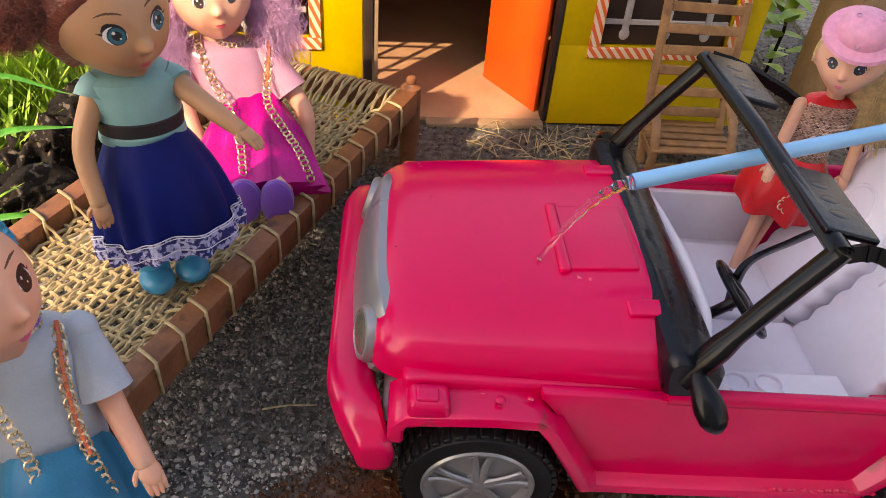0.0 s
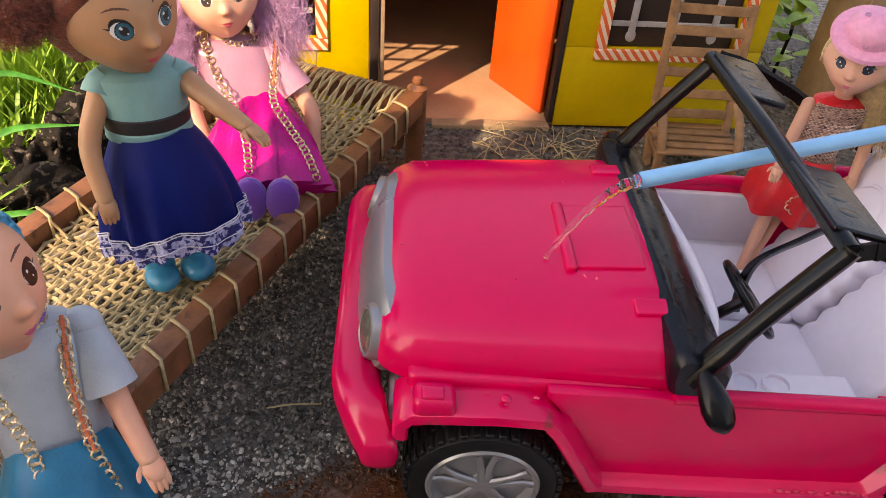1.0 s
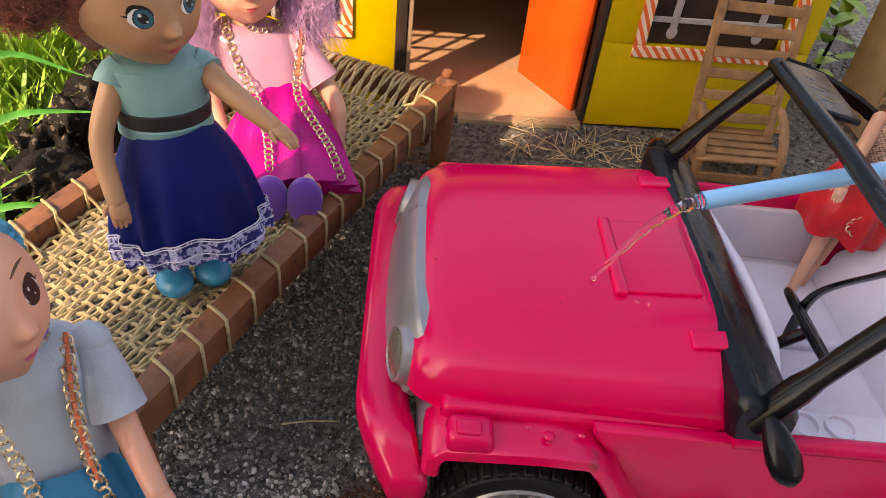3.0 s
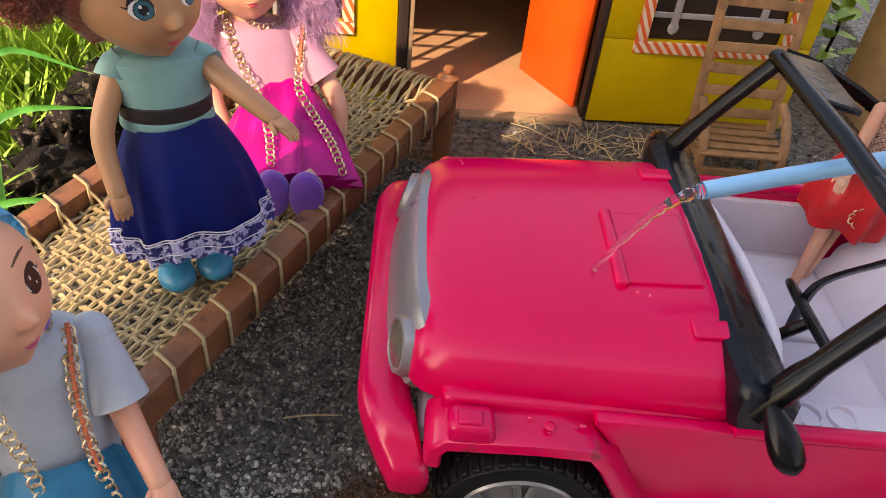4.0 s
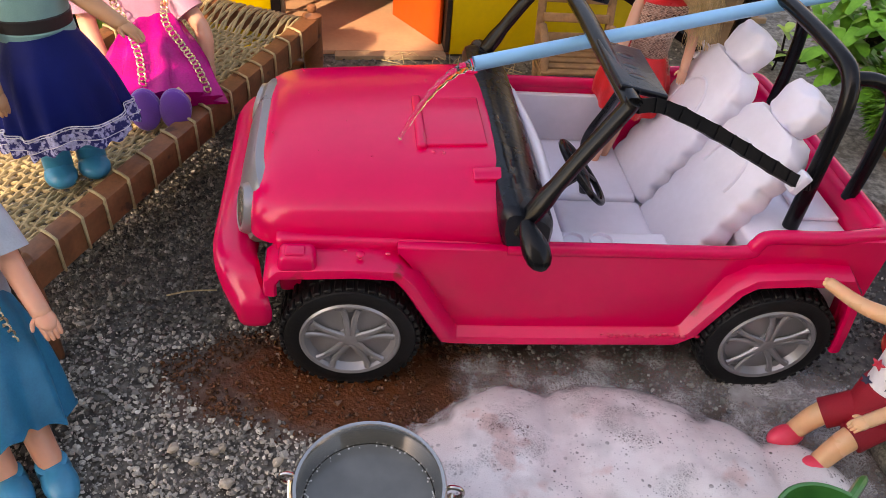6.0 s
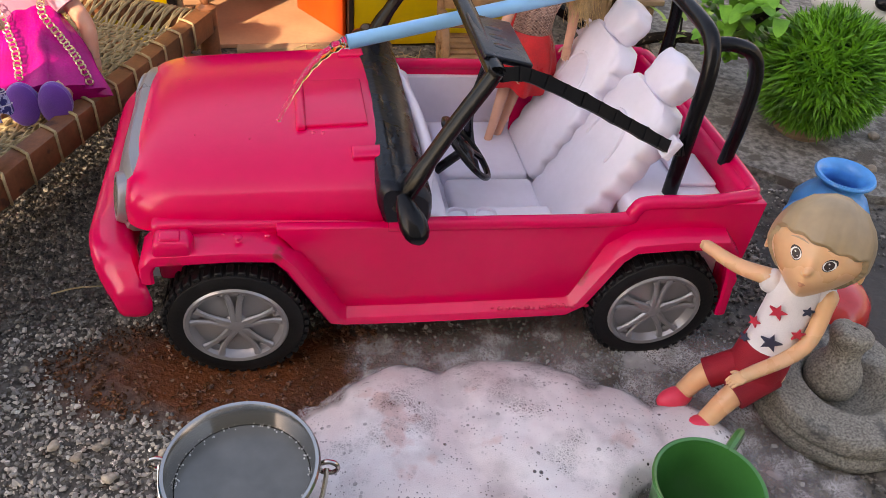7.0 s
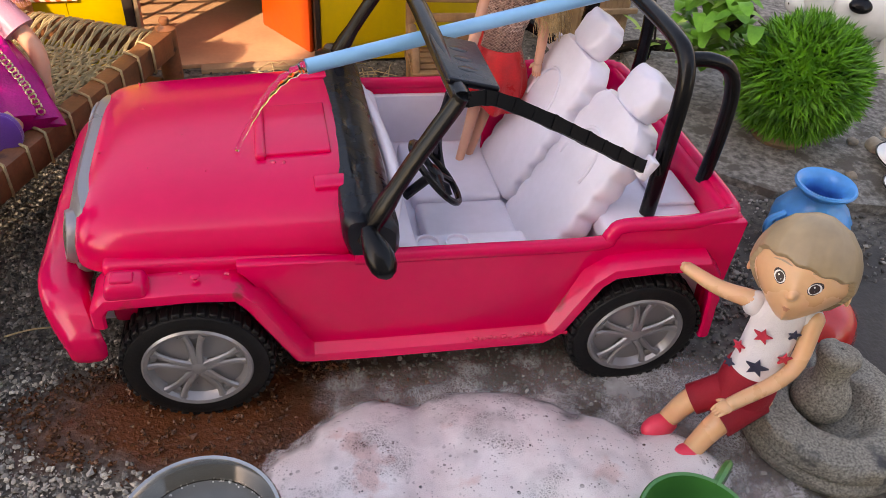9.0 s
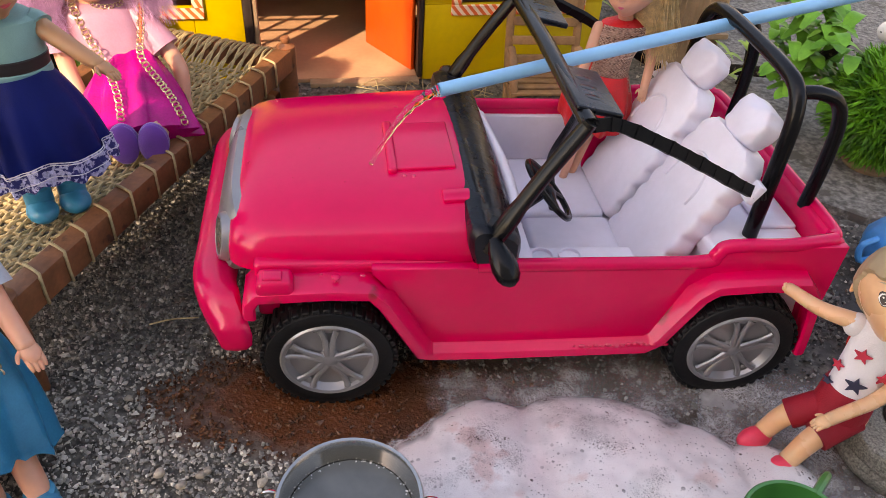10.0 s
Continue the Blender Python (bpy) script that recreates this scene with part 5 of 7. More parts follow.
def pleated(s, top, bottom, r0, r1, mat, folds=14, depth=0.10, hem=None, hem_h=0.0, flat=1.0, n=72, phase=0.0, swell=0.0, front=None):
    """A gathered skirt from a waist ring to a hem ring."""
    top, bottom = Vector(top), Vector(bottom)
    ax = (top - bottom).normalized()
    u, v = frame_from(ax)
    rows = 14
    rings = []
    for i in range(rows + 1):
        f = i / rows
        c = top.lerp(bottom, f)
        r = r0 + (r1 - r0) * (f ** 0.8) + swell * math.sin(math.pi * f)
        ring = []
        for j in range(n):
            a = 2 * math.pi * j / n
            w = 1 + depth * f * math.sin(folds * a + phase + 1.3 * math.sin(2 * a)) + 0.05 * f * math.sin(3 * a + 1)
            o = u * r * w * math.cos(a) + v * r * w * math.sin(a)
            if front:
                o -= front * (o.dot(front) * (1 - flat) * f)
            ring.append(c + o + ax * 0.002 * f * math.sin(5 * a))
        rings.append(ring)
    s.rings(rings, mat, caps=False)
    s.rings([[c + (p - c) * 0.94 for p in ring] for c, ring in ((bottom, rings[-1]), (bottom.lerp(top, 0.5), rings[rows // 2]))], mat, caps=False)
    if hem:
        low, high = rings[-1], rings[-2]
        outer = [[p + (p - bottom).normalized() * 0.0007 + ax * hem_h * k + ax * (0.0016 * math.sin(18 * 2 * math.pi * j / n) if k < 0 else 0) for j, p in enumerate(low)] for k in (-0.35, 0.0)]
        outer.append([p + (q - p).normalized() * hem_h * 0.65 + (p - bottom).normalized() * 0.0009 for p, q in zip(low, high)])
        s.rings(outer, hem, caps=False)
        for k in ((0.0, 0.55, 0.66) if hem is LACE else ()):
            ring = [p + (q - p).normalized() * hem_h * k + (p - bottom).normalized() * 0.0013 for p, q in zip(low, high)]
            s.tube(ring + ring[:1], 0.00028, LACE_THREAD, n=5)


def curls(s, c, rad, mat, count, seed, size=0.010, thick=0.0011, squash=(1, 1, 1)):
    rng = random.Random(seed)
    c = Vector(c)
    for _ in range(count):
        d = Vector((rng.gauss(0, 1), rng.gauss(0, 1), rng.gauss(0, 1))).normalized()
        p = c + Vector((d.x * squash[0], d.y * squash[1], d.z * squash[2])) * rad * rng.uniform(0.75, 1.02)
        u, v = frame_from(d)
        h, ph, turns = rng.uniform(0.5, 1.2) * size, rng.uniform(0, 6), rng.uniform(1.0, 2.2)
        ax = (u * rng.uniform(-1, 1) + v * rng.uniform(-1, 1) + d * 0.4).normalized()
        a, b = frame_from(ax)
        pts = [p + ax * size * 1.6 * (k / 14 - 0.5) + (a * math.cos(ph + turns * 2 * math.pi * k / 14) + b * math.sin(ph + turns * 2 * math.pi * k / 14)) * h * 0.4 for k in range(15)]
        s.tube(pts, thick * rng.uniform(0.7, 1.3), mat, n=4)


def strands(s, roots, drop, mat, seed, thick=0.0009, wave=0.002, n=12):
    rng = random.Random(seed)
    for a, b in roots:
        a, b = Vector(a), Vector(b)
        ph, k2 = rng.uniform(0, 6), rng.uniform(0.6, 1.4)
        side = frame_from(b - a)[0]
        pts = []
        for k in range(n + 1):
            f = k / n
            p = a.lerp(b, f) + Vector(drop) * (4 * f * (1 - f)) + side * wave * k2 * math.sin(ph + f * 9) * f
            pts.append(p)
        s.tube(pts, [thick * (1 - 0.6 * k / n) for k in range(n + 1)], mat, n=4)


def doll_standing_navy():
    s = Shape(SKIN)
    hc = Vector((-0.1040, 0.3790, 0.2298))
    t = doll_head(s, hc, 0.0300, -35.0, 4.2, 3.7, SKIN, EYE_T, LASH, eye=1.0, tall=1.02, aim=1.5, lash=2.5, nose=0.15, iris_size=8.4, chin=0.42)
    hair_cap(s, hc, 0.0300, t, HAIR_RED, hairline(34, 4), 0.15, 13, lambda a, e: 0.010 * math.sin(a * 0.9 + 3 * math.sin(e * 0.12)) + 0.018 * math.sin(a * 0.3 + e * 0.2), chin=0.42)
    for e in (-1,):
        bun = hc + t @ Vector((-0.010, e * 0.036, 0.0135))
        s.ellipsoid(bun, (0.0172, 0.0165, 0.0175), HAIR_RED, n=24, m=16, wob=lambda d: 1 + 0.06 * math.sin(9 * d.x + 7 * d.z))
        curls(s, bun, 0.0182, HAIR_RED, 1500, 3 + e, 0.0070, 0.00015)
    rng = random.Random(9)
    for _ in range(420):
        a, e2 = rng.uniform(-175, 175), rng.uniform(12, 70)
        if e2 < hairline(34, 4)(a) + 10:
            continue
        side = -1 if a < 20 else 1
        path = [hc + t @ (face_shape(a + side * q * 26, e2 + q * rng.uniform(4, 9), nose=0, cheek=0) * 0.0300 * (1.150 + 0.022 * math.sin(3 * q + a))) for q in (0.0, 0.5, 1.0, 1.5)]
        s.tube(bend(path, 4), 0.00024, HAIR_RED, n=4)
    base = Vector((-0.0985, 0.381, 0))
    s.tube([base + Vector((0, 0, 0.212)), base + Vector((0, 0, 0.19))], 0.0075, SKIN, n=14)
    turn = facing((0.50, -0.86))
    body = lambda x, y, z: base + turn @ Vector((x, y, 0)) + Vector((0, 0, z))
    rings = []
    for z, a, b in ((0.2030, 0.0095, 0.0115), (0.2022, 0.0115, 0.0170), (0.1992, 0.0128, 0.0222), (0.1955, 0.0136, 0.0230), (0.1935, 0.0139, 0.0222), (0.188, 0.0144, 0.0214), (0.180, 0.0148, 0.0205), (0.170, 0.0146, 0.0192), (0.165, 0.0152, 0.0200)):
        rings.append([body(a * math.cos(q), b * math.sin(q), z - 0.0022 * math.cos(q) * (z > 0.2)) for q in [2 * math.pi * j / 40 for j in range(40)]])
    s.rings(rings, TEAL_CLOTH)
    s.rings([[body(0.0155 * k * math.cos(q), 0.0208 * k * math.sin(q), z) for q in [2 * math.pi * j / 40 for j in range(40)]] for z, k in ((0.1795, 0.96), (0.179, 1.02), (0.1722, 1.0), (0.1716, 0.95))], BLACK_CLOTH, caps=False)
    s.rings([[body(0.0158 * k * math.cos(q), 0.0210 * k * math.sin(q), z) for q in [2 * math.pi * j / 40 for j in range(40)]] for z, k in ((0.1720, 0.95), (0.1712, 1.0), (0.1672, 1.02), (0.1666, 0.95))], TEAL_CLOTH, caps=False)
    pleated(s, body(0, 0, 0.168), Vector((-0.0900, 0.3765, 0.1075)), 0.0185, 0.0380, NAVY, folds=13, depth=0.065, hem=LACE, hem_h=0.014, swell=0.003, flat=0.70, front=Vector((0.50, -0.86, 0)).normalized(), n=108)
    for e, elbow in ((1, Vector((-0.060, 0.380, 0.183))), (-1, Vector((-0.1175, 0.3560, 0.170)))):
        sh = body(0.001, e * 0.0185, 0.1945)
        top = body(0.0, e * 0.0140, 0.1990)
        s.tube([top, sh.lerp(top, 0.4), sh.lerp(elbow, 0.06), sh.lerp(elbow, 0.13)], [0.0060, 0.0074, 0.0078, 0.0081], TEAL_CLOTH, n=20)
    limb(s, [body(0.002, 0.0190, 0.194), Vector((-0.060, 0.380, 0.185)), Vector((-0.046, 0.3755, 0.1785))], (0.0060, 0.0042), SKIN, hand=1.6)
    limb(s, [body(0.0, -0.0180, 0.193), Vector((-0.1175, 0.3560, 0.170)), Vector((-0.1100, 0.3450, 0.147))], (0.0060, 0.0043), SKIN, hand=1.3)
    for fx, fy in ((-0.1055, 0.3740), (-0.0895, 0.3870)):
        s.tube([(fx - 0.003, fy + 0.006, 0.12), (fx - 0.002, fy + 0.004, 0.085)], 0.0075, SKIN, n=14)
        s.lathe([(0.0075, 0.0), (0.0088, 0.003), (0.0088, 0.016), (0.0093, 0.0195), (0.008, 0.021)], SHOE_BLUE, (fx - 0.002, fy + 0.004, 0.069), n=20)
        s.ellipsoid((fx + 0.002, fy - 0.003, 0.0745), (0.0120, 0.0098, 0.0072), SHOE_BLUE, turn=facing((0.6, -0.8)), n=16, m=10)
    tagged(s.part("standing_doll"), "standing vinyl doll in teal and navy dress with auburn hair", "doll")


def doll_seated_magenta():
    s = Shape(SKIN_PALE)
    hc = Vector((-0.1127, 0.5294, 0.1800))
    R = 0.0285
    t = doll_head(s, hc, R, -63.4, 14.6, 5.1, SKIN_PALE, EYE_B, LASH, eye=0.86, lash=1.9, under=0.6, wing=False, iris_size=8.4)
    hair_cap(s, hc, R, t, HAIR_LILAC, hairline(46, 16), 0.06, 6, lambda a, e: 0.012 * math.sin(a * 0.9))
    rng = random.Random(5)
    for thick, count in ((0.00013, 2000), (0.00026, 120)):
        roots = []
        for i in range(count):
            e = rng.choice((-1, 1))
            a = hc + t @ Vector((rng.uniform(-0.022, 0.010), e * rng.uniform(0.020, 0.029), rng.uniform(-0.002, 0.022)))
            b = hc + t @ Vector((rng.uniform(-0.026, 0.014), e * rng.uniform(0.024, 0.056), rng.uniform(-0.056, -0.016)))
            roots.append((a, b))
        strands(s, roots, (0, 0, 0.003), HAIR_LILAC, 4, thick, 0.0045, n=16)
    for e in (-1, 1):
        curls(s, hc + t @ Vector((-0.008, e * 0.036, -0.020)), 0.020, HAIR_LILAC, 420, 20 + e, 0.016, 0.00015, (0.8, 0.6, 1.5))
        s.ellipsoid(hc + t @ Vector((-0.014, e * 0.031, -0.016)), (0.013, 0.0125, 0.028), HAIR_LILAC, turn=t, n=16, m=12, wob=lambda d: 1 + 0.08 * math.sin(8 * d.z + 5 * d.x))
    neck, waist, hips = Vector((-0.113, 0.528, 0.152)), Vector((-0.091, 0.520, 0.106)), Vector((-0.083, 0.512, 0.092))
    s.tube([hc + Vector((-0.001, 0.002, -0.018)), neck + Vector((0, 0, -0.004))], 0.0085, SKIN_PALE, n=14)
    turn = facing((0.35, -0.94))
    rings = []
    for f, a, b in ((0, 0.010, 0.016), (0.10, 0.015, 0.026), (0.22, 0.0168, 0.0264), (0.35, 0.0175, 0.0265), (0.52, 0.0182, 0.0256), (0.7, 0.018, 0.025), (0.85, 0.0182, 0.0240), (1.0, 0.0175, 0.0235), (1.3, 0.02, 0.026)):
        c = neck.lerp(waist, f)
        rings.append([c + turn @ Vector((a * math.cos(q), b * math.sin(q), 0)) * (1 + 0.022 * f * math.sin(7 * q + 5 * f) + 0.012 * math.sin(13 * q - 9 * f)) for q in [2 * math.pi * j / 64 for j in range(64)]])
    s.rings(rings, SATIN_PINK)
    sl, sr = neck + turn @ Vector((0, -0.027, -0.008)), neck + turn @ Vector((0, 0.027, -0.008))
    for sh, elbow, hand in ((sr, Vector((-0.055, 0.524, 0.108)), Vector((-0.050, 0.514, 0.084))), (sl, Vector((-0.132, 0.506, 0.110)), Vector((-0.119, 0.492, 0.088)))):
        s.tube([sh, sh.lerp(elbow, 0.35), sh.lerp(elbow, 0.75)], [0.0085, 0.0105, 0.0125], SATIN_PINK, n=16)
        s.ellipsoid(sh, (0.0095, 0.0095, 0.009), SATIN_PINK, n=14, m=9)
        limb(s, [sh, elbow, hand], (0.0075, 0.0052), SKIN_PALE, hand=1.2)
    fwd = Vector((0.30, -0.95, 0)).normalized()
    lat = Vector((fwd.y, -fwd.x, 0))
    rings = []
    for f, w, h, zc in ((0.0, 0.0205, 0.016, 0.108), (0.12, 0.025, 0.018, 0.103), (0.3, 0.031, 0.019, 0.097), (0.5, 0.036, 0.0175, 0.0915), (0.7, 0.039, 0.0155, 0.087), (0.88, 0.041, 0.013, 0.083), (1.0, 0.042, 0.0115, 0.0805)):
        c = Vector((-0.089, 0.519, zc)) + fwd * 0.068 * f
        ring = []
        for j in range(110):
            a = 2 * math.pi * j / 110
            fold = 1 + (0.03 + f * 0.10) * math.sin(11 * a + 2 * f) + f * 0.05 * math.sin(19 * a)
            ring.append(c + lat * w * math.cos(a) * fold + (Vector((0, 0, 1)) * (1 - 0.5 * f) + fwd * (0.35 - 0.2 * f)).normalized() * h * math.sin(a) * fold)
        rings.append(ring)
    s.rings(rings, MAGENTA)
    for kx, ky in ((-0.0535, 0.4435), (-0.0735, 0.4400)):
        s.tube([(kx - 0.004, ky + 0.04, 0.086), (kx, ky + 0.008, 0.083)], 0.008, SKIN_PALE, n=12)
        s.ellipsoid((kx, ky + 0.004, 0.0835), (0.0075, 0.0108, 0.0145), VIOLET, turn=facing((0.2, -1)), n=18, m=12)
        s.ellipsoid((kx + 0.001, ky - 0.0005, 0.0835), (0.0032, 0.0106, 0.0148), VIOLET, turn=facing((0.2, -1)) @ turned(0, -8, 0), n=18, m=12)
    braid(s, [(-0.0840, 0.5400, 0.1530), (-0.0780, 0.5330, 0.1500), (-0.0760, 0.5195, 0.1342), (-0.0717, 0.5000, 0.1228), (-0.0602, 0.4920, 0.1100), (-0.0453, 0.4765, 0.1018), (-0.0357, 0.4660, 0.0890)], 0.0030, GOLD, 0.0036, RIBBON, 0.42)
    braid(s, [(-0.1220, 0.5180, 0.1530), (-0.1182, 0.5114, 0.1510), (-0.1088, 0.5033, 0.1331), (-0.0942, 0.4889, 0.1200), (-0.0898, 0.4815, 0.1165), (-0.0820, 0.4690, 0.1075), (-0.0765, 0.4535, 0.0960)], 0.0030, GOLD, 0.0036)
    braid(s, [(-0.1120, 0.5270, 0.1545), (-0.1092, 0.5203, 0.1534), (-0.1032, 0.5187, 0.1516), (-0.0963, 0.5218, 0.1506), (-0.0911, 0.5285, 0.1502), (-0.0885, 0.5345, 0.1520)], 0.0021, GOLD, 0.0029)
    tagged(s.part("seated_doll"), "seated vinyl doll with lilac hair, magenta satin skirt and violet slippers", "doll")


def doll_standing_blue():
    s = Shape(SKIN_WARM)
    hc = Vector((-0.1196, 0.2503, 0.1692))
    R = 0.0322
    t = doll_head(s, hc, R, -9.9, 18.6, -2.8, SKIN_WARM, EYE_B, LASH, mouth=LIPS_PINK, eye=0.95, tall=0.95, lash=2.4, under=1.0, wing=True, arch=2.0, iris_size=9.2, chin=0.42)
    hair_cap(s, hc, R, t, HAIR_BLUE, hairline(40, 20), 0.10, 5, lambda a, e: 0.012 * math.sin(a * 0.75 + 2 * math.sin(e * 0.11)) + 0.006 * math.sin(a * 2.3), chin=0.42)
    line = hairline(40, 20)
    for k in range(150):
        a0 = -150 + 2 * k + 1.5 * math.sin(k * 7.0)
        e0 = line(a0) + 3
        if e0 < -30:
            e0 = -30
        path = [hc + t @ (face_shape(a0 + 10 * f * math.sin(k), e0 + (82 - e0) * f, nose=0, cheek=0) * R * (1.098 + 0.008 * math.sin(k * 2.3))) for f in (0.0, 0.25, 0.5, 0.75, 0.95)]
        s.tube(bend(path, 4), [0.0002] + [0.00042] * 15 + [0.0003], HAIR_BLUE, n=6)
    s.ellipsoid(hc + t @ Vector((-0.022, 0.002, 0.026)), (0.016, 0.017, 0.014), HAIR_BLUE, turn=t, n=24, m=16, wob=lambda d: 1 + 0.05 * math.sin(9 * d.y + 6 * d.z))
    base = Vector((-0.1165, 0.2665, 0))
    turn = facing((0.62, -0.78))
    stoop = lambda z: Vector((0.013, -0.013, 0)) * max(0.0, min(1.2, (0.137 - z) / 0.055))
    body = lambda x, y, z: base + stoop(z) + turn @ Vector((x, y, 0)) + Vector((0, 0, z))
    s.tube([hc + Vector((0, 0.004, -0.020)), body(0.001, 0, 0.137), body(0, 0, 0.130)], 0.0085, SKIN_WARM, n=16)
    s.rings([[body(a * math.cos(q), b * math.sin(q), z) for q in [2 * math.pi * j / 28 for j in range(28)]] for z, a, b in ((0.137, 0.009, 0.0132), (0.133, 0.0135, 0.0232), (0.122, 0.0158, 0.0245), (0.102, 0.0168, 0.0232), (0.090, 0.0172, 0.0225), (0.077, 0.0176, 0.0225))], GREY_SATIN)
    for e, elbow, hand in ((1, Vector((-0.079, 0.266, 0.099)), Vector((-0.058, 0.246, 0.0835))), (-1, Vector((-0.138, 0.231, 0.095)), Vector((-0.127, 0.214, 0.078)))):
        sh = body(0.0, e * 0.0255, 0.127)
        s.ellipsoid(sh, (0.009, 0.0085, 0.0085), GREY_SATIN, n=14, m=9)
        s.tube([sh, sh.lerp(elbow, 0.4), sh.lerp(elbow, 0.9)], [0.0078, 0.0098, 0.0118], GREY_SATIN, n=18)
        limb(s, [sh, elbow, hand], (0.0068, 0.0048), SKIN_WARM, hand=1.4)
    pleated(s, body(0, 0, 0.081), Vector((-0.0840, 0.2170, 0.0225)), 0.0210, 0.0335, TURQ, folds=8, depth=0.11, swell=0.003, hem=TURQ, hem_h=0.003)
    for e in (-1, 1):
        q = Vector((-0.060, 0.198, 0)) + Vector((0.0095, 0.0045, 0)) * e
        s.tube([body(0.0, e * 0.009, 0.07), Vector((-0.083, 0.222, 0.036)) + Vector((0.009, 0.005, 0)) * e, q + Vector((-0.004, 0.004, 0.010))], [0.0085, 0.0075, 0.0065], SKIN_WARM, n=14)
        s.ellipsoid(q + Vector((0.003, -0.004, 0.0075)), (0.0150, 0.0088, 0.0078), SHOE_BLUE, turn=facing((0.65, -0.75)), n=18, m=12)
        s.lathe([(0.0078, 0.0), (0.0085, 0.003), (0.0080, 0.012), (0.0070, 0.0125)], SHOE_BLUE, q + Vector((-0.004, 0.004, 0.001)), n=18)
    braid(s, [body(0.005, 0.019, 0.137), body(0.0185, 0.014, 0.120), body(0.0215, 0.0120, 0.100), body(0.0240, 0.0125, 0.086), body(0.0275, 0.0140, 0.074), body(0.0330, 0.0160, 0.058), body(0.0370, 0.0180, 0.042), body(0.0400, 0.0200, 0.028)], 0.0031, GOLD, 0.0036, RIBBON, 0.42)
    braid(s, [body(0.005, -0.019, 0.137), body(0.0185, -0.014, 0.120), body(0.0210, -0.0105, 0.100), body(0.0240, -0.0100, 0.086), body(0.0275, -0.0100, 0.074), body(0.0330, -0.0105, 0.058), body(0.0370, -0.0110, 0.042), body(0.0400, -0.0115, 0.028)], 0.0031, GOLD, 0.0036)
    braid(s, [body(0.0115 * math.cos(a), 0.0135 * math.sin(a), 0.1385 + 0.001 * math.cos(a)) for a in [i * 0.7 for i in range(10)]], 0.0022, GOLD, 0.0032, VIOLET)
    tagged(s.part("standing_doll"), "standing vinyl doll with blue hair, grey blouse and turquoise skirt", "doll")


def doll_pink_sleeve():
    """Only its puffed sleeve and arm come into view, beside the blue-haired doll."""
    s = Shape(SATIN_PINK)
    base = Vector((-0.158, 0.172, 0))
    hc = base + Vector((-0.004, -0.002, 0.098))
    t = doll_head(s, hc, 0.0230, -20, 5, 0, SKIN_PALE, EYE_B, LASH, mouth=LIPS_PINK)
    hair_cap(s, hc, 0.0230, t, HAIR_BLOND, hairline(40, 14), 0.07, 6)
    s.tube([base + Vector((0, 0, 0.082)), base + Vector((0, 0, 0.070))], 0.006, SKIN_PALE, n=12)
    ring = lambda a, b, z: [base + Vector((a * math.cos(q), b * math.sin(q), z)) for q in [2 * math.pi * j / 28 for j in range(28)]]
    s.rings([ring(0.008, 0.010, 0.075), ring(0.013, 0.019, 0.071), ring(0.014, 0.018, 0.055), ring(0.013, 0.016, 0.045)], SATIN_PINK)
    pleated(s, base + Vector((0, 0, 0.047)), base + Vector((0, 0, 0.004)), 0.016, 0.028, RED_SATIN, folds=9, depth=0.08)
    sleeve = Vector((-0.1185, 0.2020, 0.055))
    s.tube([base + Vector((0.006, 0.014, 0.066)), base.lerp(sleeve, 0.55) + Vector((0, 0, 0.036)), sleeve], [0.008, 0.0105, 0.0115], SATIN_PINK, n=20)
    s.ellipsoid(sleeve, (0.0125, 0.0120, 0.0115), SATIN_PINK, n=28, m=16, wob=lambda d: 1 + 0.05 * math.sin(9 * math.atan2(d.y, d.x)) * (1 - d.z * d.z))
    s.m = [s.slot(PUFF) if k == s.slot(SATIN_PINK) else k for k in s.m]
    limb(s, [sleeve, Vector((-0.1080, 0.1955, 0.040)), Vector((-0.0990, 0.1860, 0.030))], (0.0062, 0.0046), SKIN_PALE, hand=1.3)
    for e in (-1, 1):
        s.tube([base + Vector((0, e * 0.008, 0.03)), base + Vector((0, e * 0.008, 0.006))], 0.006, SKIN_PALE, n=12)
        s.ellipsoid(base + Vector((0.004, e * 0.008, 0.0055)), (0.0110, 0.0065, 0.0056), SLIPPER, n=14, m=9)
    tagged(s.part("standing_doll"), "vinyl doll with a pink puffed satin sleeve", "doll")


